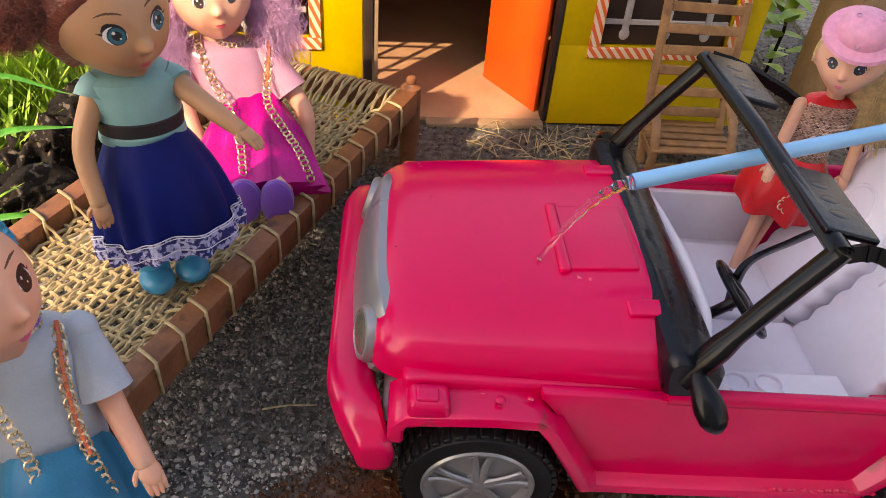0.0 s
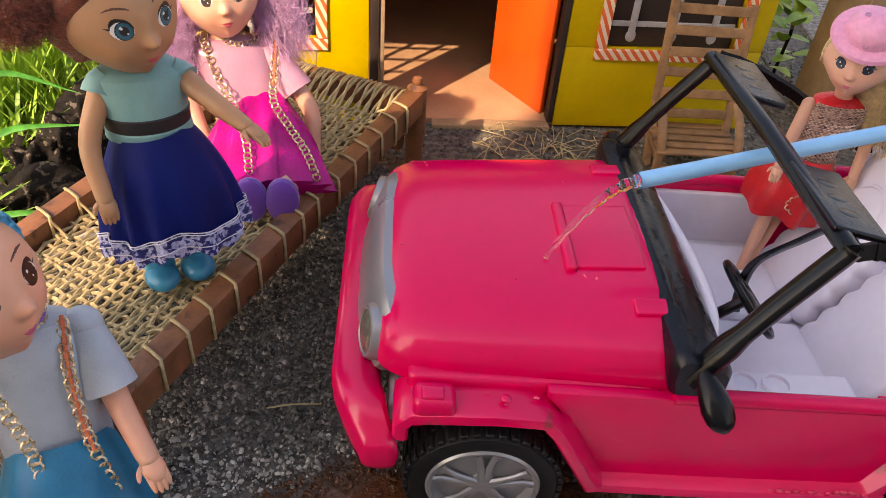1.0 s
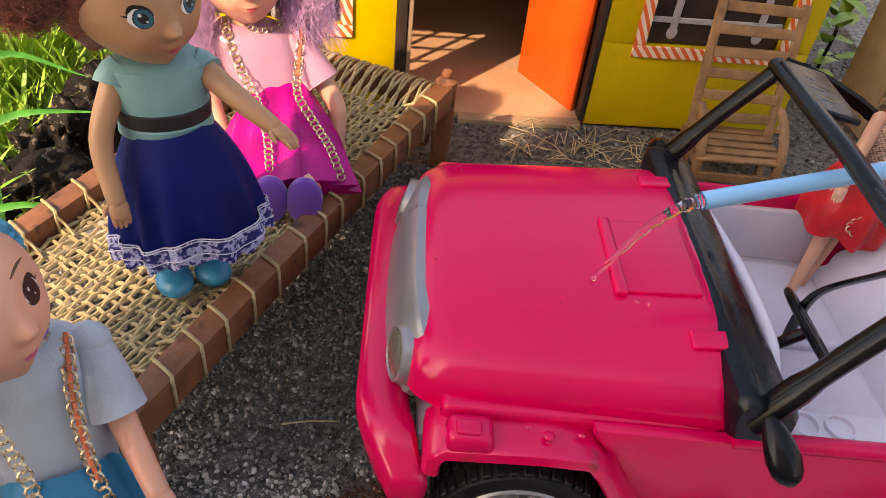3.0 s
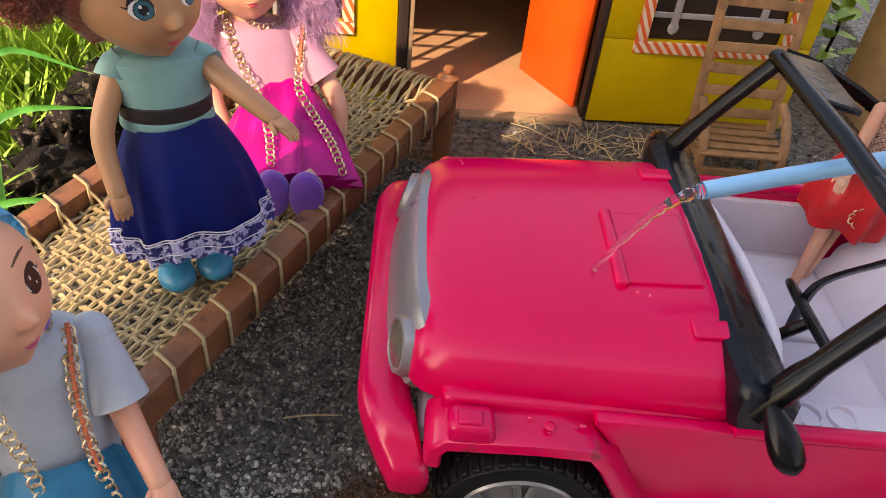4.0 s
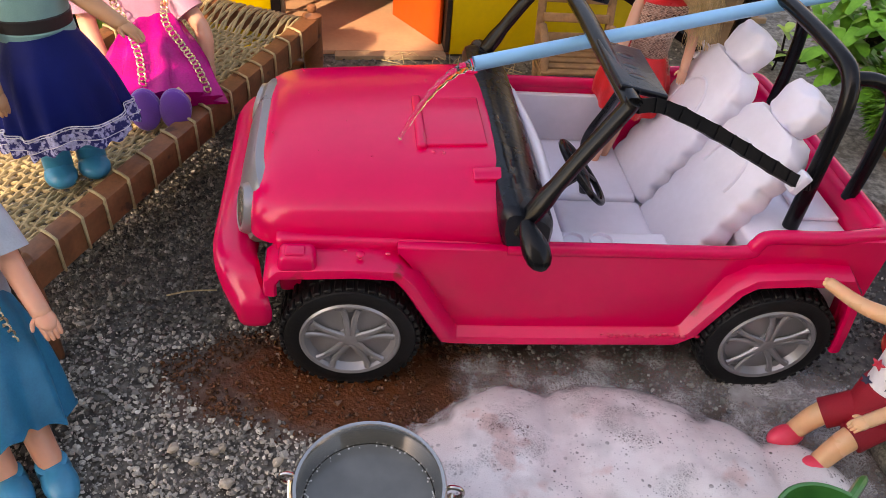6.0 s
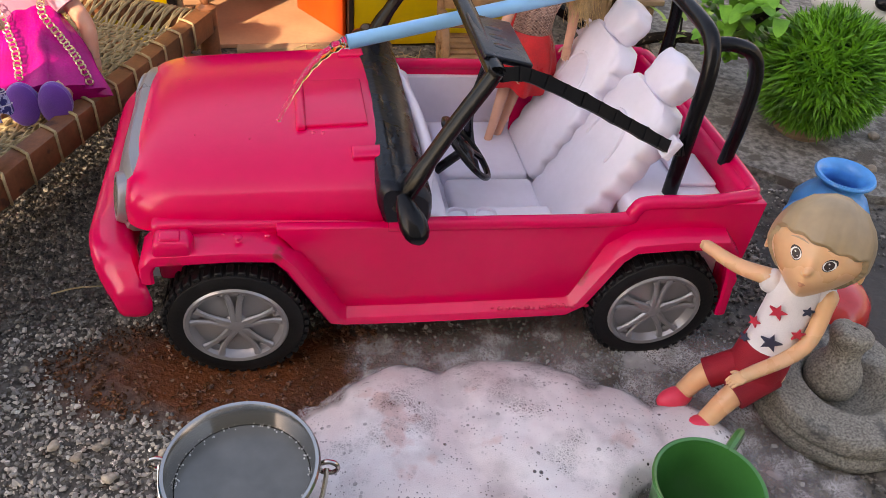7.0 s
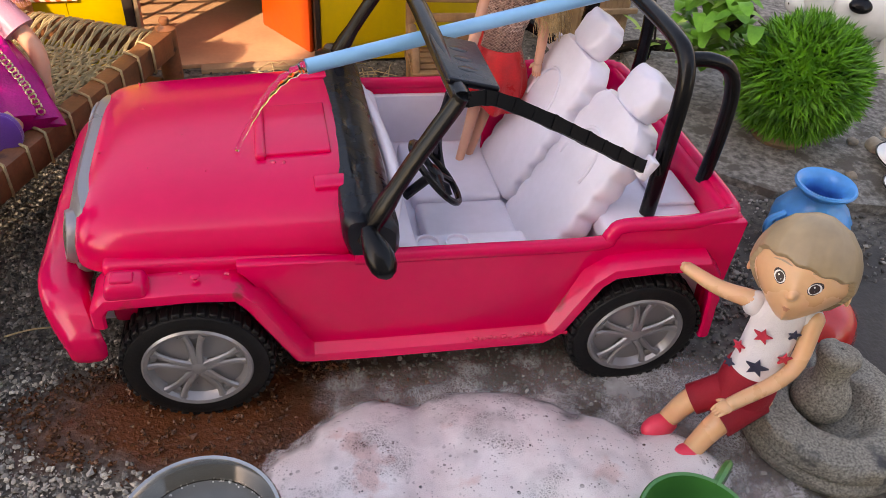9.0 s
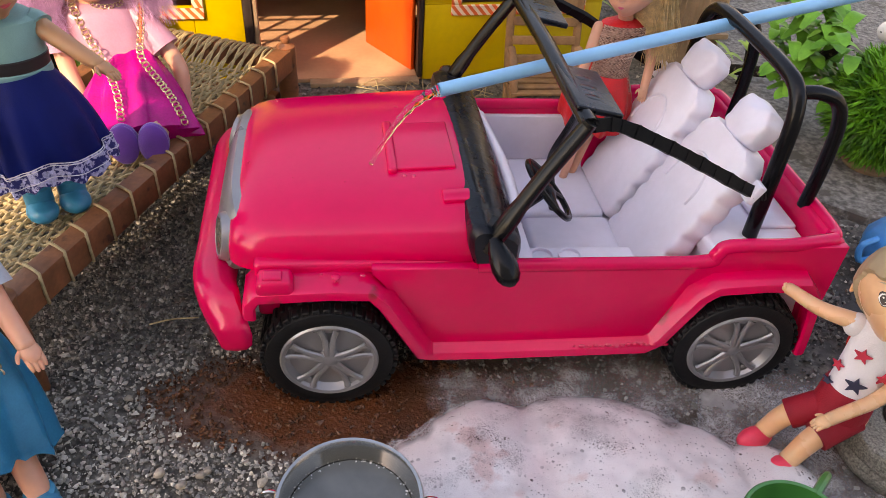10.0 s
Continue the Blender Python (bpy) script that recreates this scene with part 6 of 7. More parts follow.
def doll_in_jeep():
    s = Shape(SKIN_PALE)
    m = pose(0.091, 0.286, 0, 0, 0, 5.5)
    J = lambda u, v, z: m @ Vector((u, v, z))
    hc = Vector((0.2726, 0.4786, 0.2029))
    t = doll_head(s, hc, 0.0200, -118.2, 8, 1.8, SKIN_PALE, EYE_N, LASH, mouth=LIPS_PINK, eye=0.92, tall=0.95, lash=2.6, under=0.4, chin=0.45, iris_size=9.6)
    hair_cap(s, hc, 0.0200, t, HAIR_BLOND, hairline(34, 18), 0.07, 6, lambda a, e: 0.012 * math.sin(a * 0.9), chin=0.45)
    HAT_AT, HAT_TURN = Vector((0.0075, 0.001, 0.0150)), turned(-6, 36, 0)
    s.lathe([(0.0160, -0.001), (0.0195, 0.0), (0.0205, 0.0012), (0.0195, 0.0030), (0.0140, 0.0042), (0.0132, 0.009), (0.009, 0.0130), (0.001, 0.0142)], HAT_PINK, hc + t @ HAT_AT, turn=t @ HAT_TURN, n=36)
    for k in range(16):
        a = k * 2.4
        q = hc + t @ (HAT_AT + HAT_TURN @ Vector(((0.0135 - 0.0005 * k) * math.cos(a), (0.0135 - 0.0005 * k) * math.sin(a), 0.0065 + 0.00045 * k)))
        nrm = (q - hc).normalized()
        u, v = frame_from(nrm)
        s.tube([q + nrm * 0.0006 + (u * math.cos(b) + v * math.sin(b)) * 0.0013 for b in [2 * math.pi * i / 10 for i in range(11)]], 0.00035, HAIR_LILAC, n=4, caps=False)
    s.tube(bend([hc + t @ Vector(q) for q in ((-0.010, 0.010, 0.006), (-0.017, 0.013, -0.015), (-0.020, 0.018, -0.034), (-0.022, 0.023, -0.050))], 5), [0.014, 0.0145, 0.015, 0.015, 0.0145, 0.014, 0.0135, 0.013, 0.012, 0.011, 0.010, 0.009, 0.008, 0.007, 0.005, 0.003], HAIR_BLOND, n=14)
    rng = random.Random(6)
    roots = []
    for i in range(420):
        e = 1
        a = hc + t @ Vector((rng.uniform(-0.018, 0.004), e * rng.uniform(0.014, 0.024), rng.uniform(0.0, 0.016)))
        b = hc + t @ Vector((rng.uniform(-0.034, -0.006), e * rng.uniform(0.016, 0.034), rng.uniform(-0.054, -0.026)))
        roots.append((a, b))
    strands(s, roots, (0, 0, 0.006), HAIR_BLOND, 6, 0.00034, 0.002)
    s.tube([hc + Vector((-0.001, 0, -0.016)), J(0.201, 0.177, 0.178)], 0.0052, SKIN_PALE, n=12)
    levels = ((0.2015, 0.1765, 0.180, 0.006, 0.009), (0.201, 0.177, 0.177, 0.010, 0.0165), (0.199, 0.177, 0.168, 0.0115, 0.017), (0.1965, 0.178, 0.153, 0.0105, 0.014), (0.195, 0.178, 0.142, 0.011, 0.0145), (0.194, 0.178, 0.132, 0.0125, 0.017))
    ring = lambda c, a, b, k, angles: [c + turned(0, 0, 5.5) @ Vector((b * k * math.cos(q), a * k * math.sin(q), 0)) for q in angles]
    s.rings([ring(J(*lv[:3]), lv[3], lv[4], 1.0, [2 * math.pi * j / 26 for j in range(26)]) for lv in levels], RED_SATIN)
    panel = levels[1:5] + ((0.1938, 0.1775, 0.132, 0.0170, 0.0190), (0.1930, 0.1772, 0.124, 0.0185, 0.0205))
    s.rings([ring(J(*lv[:3]), lv[3], lv[4], 1.07, [radians(205 + 130 * j / 14) for j in range(15)]) for lv in panel], SEQUIN, closed=False)
    # zigzag rows of copper thread over the panel
    for col in range(13):
        line = []
        for k in range(53):
            f = k / 52 * (len(panel) - 1.001)
            lo, hi, w = panel[int(f)], panel[int(f) + 1], f - int(f)
            lv = [a + (b - a) * w for a, b in zip(lo, hi)]
            line.append(ring(J(*lv[:3]), lv[3], lv[4], 1.10, [radians(209 + 122 * (col + 0.85 * (k % 2)) / 13)])[0])
        s.tube(line, 0.00036, COPPER_THREAD, n=4)
    for e, elbow, hand in ((1, J(0.222, 0.170, 0.155), J(0.219, 0.162, 0.135)), (-1, J(0.176, 0.168, 0.154), J(0.170, 0.158, 0.141))):
        limb(s, [J(0.201 + 0.018 * e, 0.177, 0.173), elbow, hand], (0.0042, 0.003), SKIN_PALE, hand=1.5)
    pleated(s, J(0.1945, 0.178, 0.141), J(0.190, 0.176, 0.101), 0.0155, 0.0235, RED_SATIN, folds=8, depth=0.10, swell=0.004, flat=0.75)
    for du, dv in ((-0.005, -0.004), (0.008, 0.003)):
        limb(s, [J(0.188 + du, 0.177 + dv, 0.11), J(0.181 + du * 0.8, 0.168 + dv, 0.088), J(0.172 + du * 0.6, 0.158 + dv, 0.062)], (0.0050, 0.0028), SKIN_PALE)
        s.ellipsoid(J(0.171 + du * 0.6, 0.154 + dv, 0.0600), (0.0035, 0.008, 0.003), SLIPPER, n=12, m=8)
    braid(s, [J(0.182, 0.156, 0.116), J(0.190, 0.153, 0.110), J(0.198, 0.156, 0.116), J(0.19, 0.155, 0.123), J(0.182, 0.156, 0.116)], 0.0022, GOLD, 0.003)
    tagged(s.part("fashion_doll"), "small vinyl doll in red dress and pink hat inside jeep", "doll")


def star(s, c, q, r, mat):
    pts = []
    for k in range(10):
        a = math.pi / 2 + k * math.pi / 5
        rr = r if k % 2 == 0 else r * 0.42
        pts.append(Vector(c) + q @ Vector((0, rr * math.cos(a), rr * math.sin(a))))
    n = q @ Vector((0.0006, 0, 0))
    s.add([p + n for p in pts] + [p - n for p in pts] + [Vector(c) + n], [(k, (k + 1) % 10, 20) for k in range(10)] + [(k, k + 10, (k + 1) % 10 + 10, (k + 1) % 10) for k in range(10)], mat)


BOY_HEAD, BOY_R, BOY_TURN = (0.3997, 0.2764, 0.1176), 0.0256, (-128.4, 35.3, 2.2)


def doll_boy():
    s = Shape(SKIN_TAN)
    hc = Vector(BOY_HEAD)
    t = doll_head(s, hc, BOY_R, *BOY_TURN, SKIN_TAN, EYE_B, HAIR_TAN, mouth=LIPS_TAN, eye=0.78, tall=1.12, lash=2.0, under=1.2, wing=False, arch=2.0, nose=0.14, cheek=0.0, low=11.0, iris_size=7.8, chin=0.56)
    fringe = lambda az: (7 + 4 * math.sin((-az - 20) * 0.035) + 1.4 * math.sin(az * 0.22) if abs(az) < 62 else 6 - (abs(az) - 62) * 1.1 if abs(az) < 88 else -24 - (abs(az) - 88) * 0.5)
    hair_cap(s, hc, BOY_R, t, HAIR_TAN, fringe, 0.085, 3.2, lambda a, e: 0.010 * math.sin(a * 0.21 + 0.05 * e) * math.cos(radians(e)) + 0.005 * math.sin(a * 0.55 + 0.08 * e) * math.cos(radians(e)) + 0.17 * max(0.0, math.sin(radians(e))) ** 1.5, chin=0.56)
    hip, neck = Vector((0.3895, 0.2645, 0.0415)), Vector((0.4010, 0.2785, 0.0985))
    s.tube([neck + Vector((0.001, 0, 0.006)), neck + Vector((-0.001, 0, -0.003))], 0.0075, SKIN_TAN, n=14)
    turn = facing((-0.42, -0.9))
    up = (neck - hip).normalized()
    rings = []
    for f, a, b in ((1.02, 0.0065, 0.0085), (0.98, 0.0085, 0.0122), (0.9, 0.0095, 0.0134), (0.7, 0.0106, 0.0130), (0.4, 0.0116, 0.0130), (0.15, 0.0122, 0.0138)):
        c = hip.lerp(neck, f)
        rings.append([c + turn @ Vector((a * math.cos(q), b * math.sin(q), 0)) for q in [2 * math.pi * j / 26 for j in range(26)]])
    s.rings(rings, WHITE_CLOTH)
    for e in (-1, 1):
        s.ellipsoid(hip.lerp(neck, 0.9) + turn @ Vector((0, e * 0.0138, -0.002)), (0.0068, 0.0060, 0.0078), WHITE_CLOTH, n=14, m=9)
    s.rings([[hip.lerp(neck, f) + turn @ Vector((a * math.cos(q), b * math.sin(q), 0)) for q in [2 * math.pi * j / 26 for j in range(26)]] for f, a, b in ((0.28, 0.0124, 0.0144), (0.24, 0.0132, 0.0153), (0.05, 0.0137, 0.0160), (-0.10, 0.0124, 0.0154))], DARKRED)
    feet = ((0.3640, 0.2490), (0.3560, 0.2700))
    for (fx, fy), e in zip(feet, (1, -1)):
        top = hip + turn @ Vector((0, e * 0.0088, -0.002))
        knee = Vector((fx, fy, 0.022)).lerp(top, 0.36)
        s.tube([top, top.lerp(knee, 0.5), knee], [0.0092, 0.0090, 0.0090], DARKRED, n=16)
        limb(s, [top, knee, Vector((fx, fy, 0.010))], (0.0078, 0.0056), SKIN_TAN)
        s.ellipsoid((fx - 0.005, fy - 0.003, 0.0075), (0.0125, 0.007, 0.0068), SLIPPER, turn=facing((-0.9, -0.35)), n=16, m=10)
    limb(s, [hip.lerp(neck, 0.9) + turn @ Vector((0, -0.0158, 0)), Vector((0.372, 0.296, 0.090)), Vector((0.3585, 0.310, 0.0915))], (0.0052, 0.0036), SKIN_TAN, hand=1.5)
    limb(s, [hip.lerp(neck, 0.9) + turn @ Vector((0.002, 0.0158, 0)), Vector((0.4045, 0.2565, 0.066)), Vector((0.3705, 0.2440, 0.0555))], (0.0049, 0.0037), SKIN_TAN, hand=1.1)
    for f, dy, r, mat in ((0.72, -0.006, 0.0052, STAR_RED), (0.42, -0.002, 0.0062, STAR_NAVY), (0.50, -0.0135, 0.0040, STAR_RED), (0.80, 0.008, 0.0035, STAR_NAVY), (0.36, 0.011, 0.004, STAR_RED), (0.55, 0.009, 0.0042, STAR_RED), (0.30, -0.014, 0.0036, STAR_NAVY)):
        a = 0.0119 * math.sqrt(max(0.05, 1 - (dy / 0.0150) ** 2))
        q = turn @ turned(0, 0, math.degrees(dy / 0.022))
        star(s, hip.lerp(neck, f) + turn @ Vector((a + 0.0006, dy, 0)), q, r, mat)
    tagged(s.part("boy_doll"), "vinyl boy doll in star print shirt and dark red shorts", "doll")


# ---------- loose things ----------
def build_chair():
    chair = thing("slat_chair", "small reclining wooden slat chair standing against the yellow wall", "chair", pose(0.252, 0.698, 0, 0, 0, 6))
    back = turned(-14, 0, 0)
    for e in (-1, 1):
        p = lambda y, z: Vector((e * 0.034, y, z))
        Shape(PALEWOOD).tube(bend([p(-0.018, 0.0), p(-0.008, 0.03), p(0.002, 0.06), p(0.010, 0.10), p(0.018, 0.142)], 4), 0.0042, PALEWOOD, n=8, flat=0.7).part("back_post", chair)
        Shape(PALEWOOD).tube(bend([p(-0.010, 0.062), p(-0.028, 0.055), p(-0.044, 0.035), p(-0.046, 0.0)], 4), 0.0042, PALEWOOD, n=8, flat=0.7).part("arm_leg", chair)
        Shape(PALEWOOD).box((e * 0.034, -0.020, 0.026), (0.007, 0.056, 0.007), PALEWOOD, 0.0015).part("seat_rail", chair)
    for k in range(6):
        f = k / 5
        Shape(PALEWOOD).box((0, -0.004 + 0.021 * f, 0.048 + 0.088 * f), (0.064, 0.003, 0.0085), PALEWOOD, 0.001, turn=turned(-14 + 4 * (k % 2), 0, 2 - 2 * (k % 3))).part("back_slat", chair)
    for k in range(5):
        Shape(PALEWOOD).box((0, -0.044 + 0.011 * k, 0.031 + 0.0005 * k), (0.074, 0.008, 0.003), PALEWOOD, 0.001, turn=turned(0, 0, 1 - (k % 3))).part("seat_slat", chair)
    Shape(PALEWOOD).box((0, -0.046, 0.014), (0.062, 0.004, 0.008), PALEWOOD, 0.001).part("cross_bar", chair)


def build_bucket():
    c = (0.1165, 0.1685)
    b = thing("steel_bucket", "small stainless steel bucket half full of grey water", "bucket", pose(c[0], c[1], 0))
    Shape(STEEL).lathe([(0.001, 0.001), (0.022, 0.0), (0.023, 0.002), (0.0305, 0.074), (0.0312, 0.0752), (0.0330, 0.0758), (0.0336, 0.0772), (0.0328, 0.0785), (0.0314, 0.0782), (0.0300, 0.075), (0.0225, 0.003), (0.001, 0.003)], STEEL, n=64, caps=False).part("pail", b)
    Shape(WATER).lathe([(0.0001, 0.0660), (0.015, 0.0660), (0.0288, 0.0661), (0.028, 0.064), (0.001, 0.064)], WATER, n=48, caps=False).part("water", b, "still grey soapy water")
    rng = random.Random(2)
    bub = Shape(CHINA)
    for i in range(90):
        a = rng.uniform(0, 6.28)
        r = 0.0287 - abs(rng.gauss(0, 0.0007))
        bub.ellipsoid((r * math.cos(a), r * math.sin(a), 0.0662), rng.uniform(0.0002, 0.0005), CHINA, n=6, m=4)
    bub.part("suds", b, "ring of tiny soap bubbles")
    for e in (-1, 1):
        ring = [(e * (0.0365 + 0.0042 * math.cos(a)), 0.004, 0.0705 + 0.0042 * math.sin(a)) for a in [2 * math.pi * k / 16 for k in range(17)]]
        Shape(STEEL).tube(ring, 0.0011, STEEL, n=8, caps=False).part("ear", b, "round wire ear")
    h = Shape(STEEL)
    pts = []
    for k in range(25):
        a = math.pi * k / 24
        pts.append((0.0358 * math.cos(a), 0.004 - 0.034 * math.sin(a), 0.070 - 0.026 * math.sin(a)))
    h.tube(pts, 0.0011, STEEL, n=8)
    h.part("handle", b, "thin wire handle hanging down")


def build_cup():
    c = thing("green_cup", "dark green plastic mug", "mug", pose(0.3345, 0.1810, 0, 0, 0, 0))
    Shape(GREEN_PL).lathe([(0.001, 0.0), (0.020, 0.0), (0.021, 0.001), (0.0262, 0.046), (0.0276, 0.0468), (0.0280, 0.0482), (0.0272, 0.0492), (0.0258, 0.0485), (0.0195, 0.003), (0.001, 0.0025)], GREEN_PL, n=56, caps=False).part("cup_body", c)
    Shape(GREEN_PL).tube(bend([(0.016, 0.021, 0.045), (0.024, 0.030, 0.047), (0.027, 0.033, 0.040), (0.022, 0.028, 0.020), (0.015, 0.018, 0.015)], 5), 0.0026, GREEN_PL, n=8, flat=1.6).part("handle", c)


def build_mortar():
    m = thing("stone_mortar", "worn grey stone mortar with its stone pestle, wet in places", "mortar", pose(0.4500, 0.2680, 0, 0, 0, 0) @ Matrix.Scale(0.955, 4))
    rough = lambda p: 1 + 0.045 * noise.noise(p * 45) + 0.030 * noise.noise(p * 150) + 0.014 * noise.noise(p * 420)

    def stone(prof, at, turn, n, name, label):
        s = Shape(STONE)
        fine = []
        for (r0, z0), (r1, z1) in zip(prof, prof[1:]):
            k = max(1, int(math.hypot(r1 - r0, z1 - z0) / 0.0016))
            fine += [(r0 + (r1 - r0) * i / k, z0 + (z1 - z0) * i / k) for i in range(k)]
        fine.append(prof[-1])
        rings = []
        for r, z in fine:
            ring = []
            for j in range(n):
                a = 2 * math.pi * j / n
                p = Vector((r * math.cos(a), r * math.sin(a), z))
                k = rough(p + Vector((at[0] * 9, at[1] * 9, 0)))
                ring.append(Vector(at) + turn @ Vector((p.x * k, p.y * k, p.z + 0.004 * (k - 1) * 10)))
            rings.append(ring)
        s.rings(rings, STONE, caps=False)
        return s.part(name, m, label, sharp=60)

    stone([(0.001, 0.0), (0.046, 0.0), (0.0505, 0.003), (0.0525, 0.008), (0.0520, 0.0125), (0.0495, 0.0142), (0.0500, 0.0158), (0.0518, 0.0175), (0.0515, 0.0265), (0.0500, 0.0290), (0.0440, 0.0298), (0.0300, 0.0296), (0.0268, 0.0280), (0.0245, 0.0230), (0.0205, 0.016), (0.012, 0.012), (0.001, 0.0115)], (0, 0, 0), turned(0, 0, 0), 120, "bowl", "low round stone bowl")
    stone([(0.001, 0), (0.010, 0.001), (0.0150, 0.006), (0.0168, 0.012), (0.0166, 0.018), (0.0140, 0.0245), (0.0105, 0.030), (0.0096, 0.034), (0.0104, 0.039), (0.0122, 0.043), (0.0127, 0.0465), (0.0118, 0.0495), (0.0090, 0.0510), (0.005, 0.0512), (0.001, 0.0512)], (-0.006, 0.003, 0.0125), turned(-9, 3, 0), 72, "pestle", "rough stone pestle with a rounded head")


def build_pots():
    pot = thing("blue_pot", "bright blue ribbed plastic pot with a wide rim", "pot", pose(0.518, 0.446, 0) @ Matrix.Scale(0.86, 4))
    Shape(BLUE_PL).lathe([(0.001, 0), (0.022, 0.0), (0.030, 0.008), (0.034, 0.020), (0.033, 0.032), (0.026, 0.044), (0.0195, 0.050), (0.0185, 0.056), (0.022, 0.0605), (0.0255, 0.062), (0.0262, 0.064), (0.025, 0.066), (0.0215, 0.065), (0.0165, 0.058), (0.0165, 0.05), (0.024, 0.040), (0.03, 0.025), (0.02, 0.005), (0.001, 0.004)], BLUE_PL, n=48, caps=False, wob=lambda a, z: (1 + (0.025 * math.sin(14 * a) if 0.006 < z < 0.046 else 0), 0)).part("pot_body", pot)
    Shape(BLUE_PL).tube(bend([(-0.030, -0.010, 0.018), (-0.044, -0.014, 0.020), (-0.046, -0.012, 0.034), (-0.032, -0.008, 0.040)], 5), 0.003, BLUE_PL, n=8).part("pot_handle", pot)
    bowl = Shape(RED_PL).lathe([(0.0385, 0.0), (0.0395, 0.002), (0.0375, 0.004), (0.034, 0.018), (0.0345, 0.020), (0.030, 0.034), (0.022, 0.042), (0.010, 0.045), (0.001, 0.0455)], RED_PL, n=48, caps=False)
    tagged(bowl.part("red_bowl", at=pose(0.4745, 0.343, 0.0005) @ Matrix.Scale(0.82, 4)), "shiny red plastic bowl turned upside down", "bowl")
    for (x, y, z, rx, ry) in ((0.655, 0.545, 0.010, 6, 4), (0.640, 0.500, 0.010, 0, 0)):
        pl = Shape(CHINA).lathe([(0.001, 0.0), (0.012, 0.0), (0.016, 0.003), (0.0265, 0.0055), (0.0265, 0.0068), (0.016, 0.0048), (0.001, 0.002)], CHINA, n=40, caps=False)
        pl.lathe([(0.0262, 0.0064), (0.0274, 0.0066), (0.0270, 0.0072), (0.0258, 0.0070)], BLACK_PL, n=40, caps=False)
        tagged(pl.part("toy_plate", at=pose(x, y, z - 0.002, rx, ry, 0)), "small white plate with a dark rim", "plate", "plates")
    tagged(Shape(ORANGE_PL).ellipsoid((0, 0, 0.016), (0.018, 0.018, 0.0165), ORANGE_PL, n=24, m=16, wob=lambda d: 1 + 0.02 * math.sin(8 * math.atan2(d.y, d.x))).part("orange_ball", at=pose(0.545, 0.290, 0)), "small orange plastic ball beside the mortar", "ball")


def blade(s, pts, width, mat, fold=0.25, up=(0, 0, 1), blunt=3):
    """A tapering leaf with a folded midrib."""
    line = bend(pts, 6)
    n = len(line)
    rows = []
    for i, p in enumerate(line):
        t = (line[min(i + 1, n - 1)] - line[max(i - 1, 0)]).normalized()
        side = t.cross(Vector(up))
        if side.length < 1e-4:
            side = Vector((1, 0, 0))
        side.normalize()
        nrm = side.cross(t)
        f = i / (n - 1)
        w = width * min(1.0, 0.45 + 1.6 * f) * (1 - f ** blunt) + 1e-5
        rows.append([p - side * w + nrm * w * fold, p, p + side * w + nrm * w * fold, p - nrm * 0.0003])
    s.rings(rows, mat)


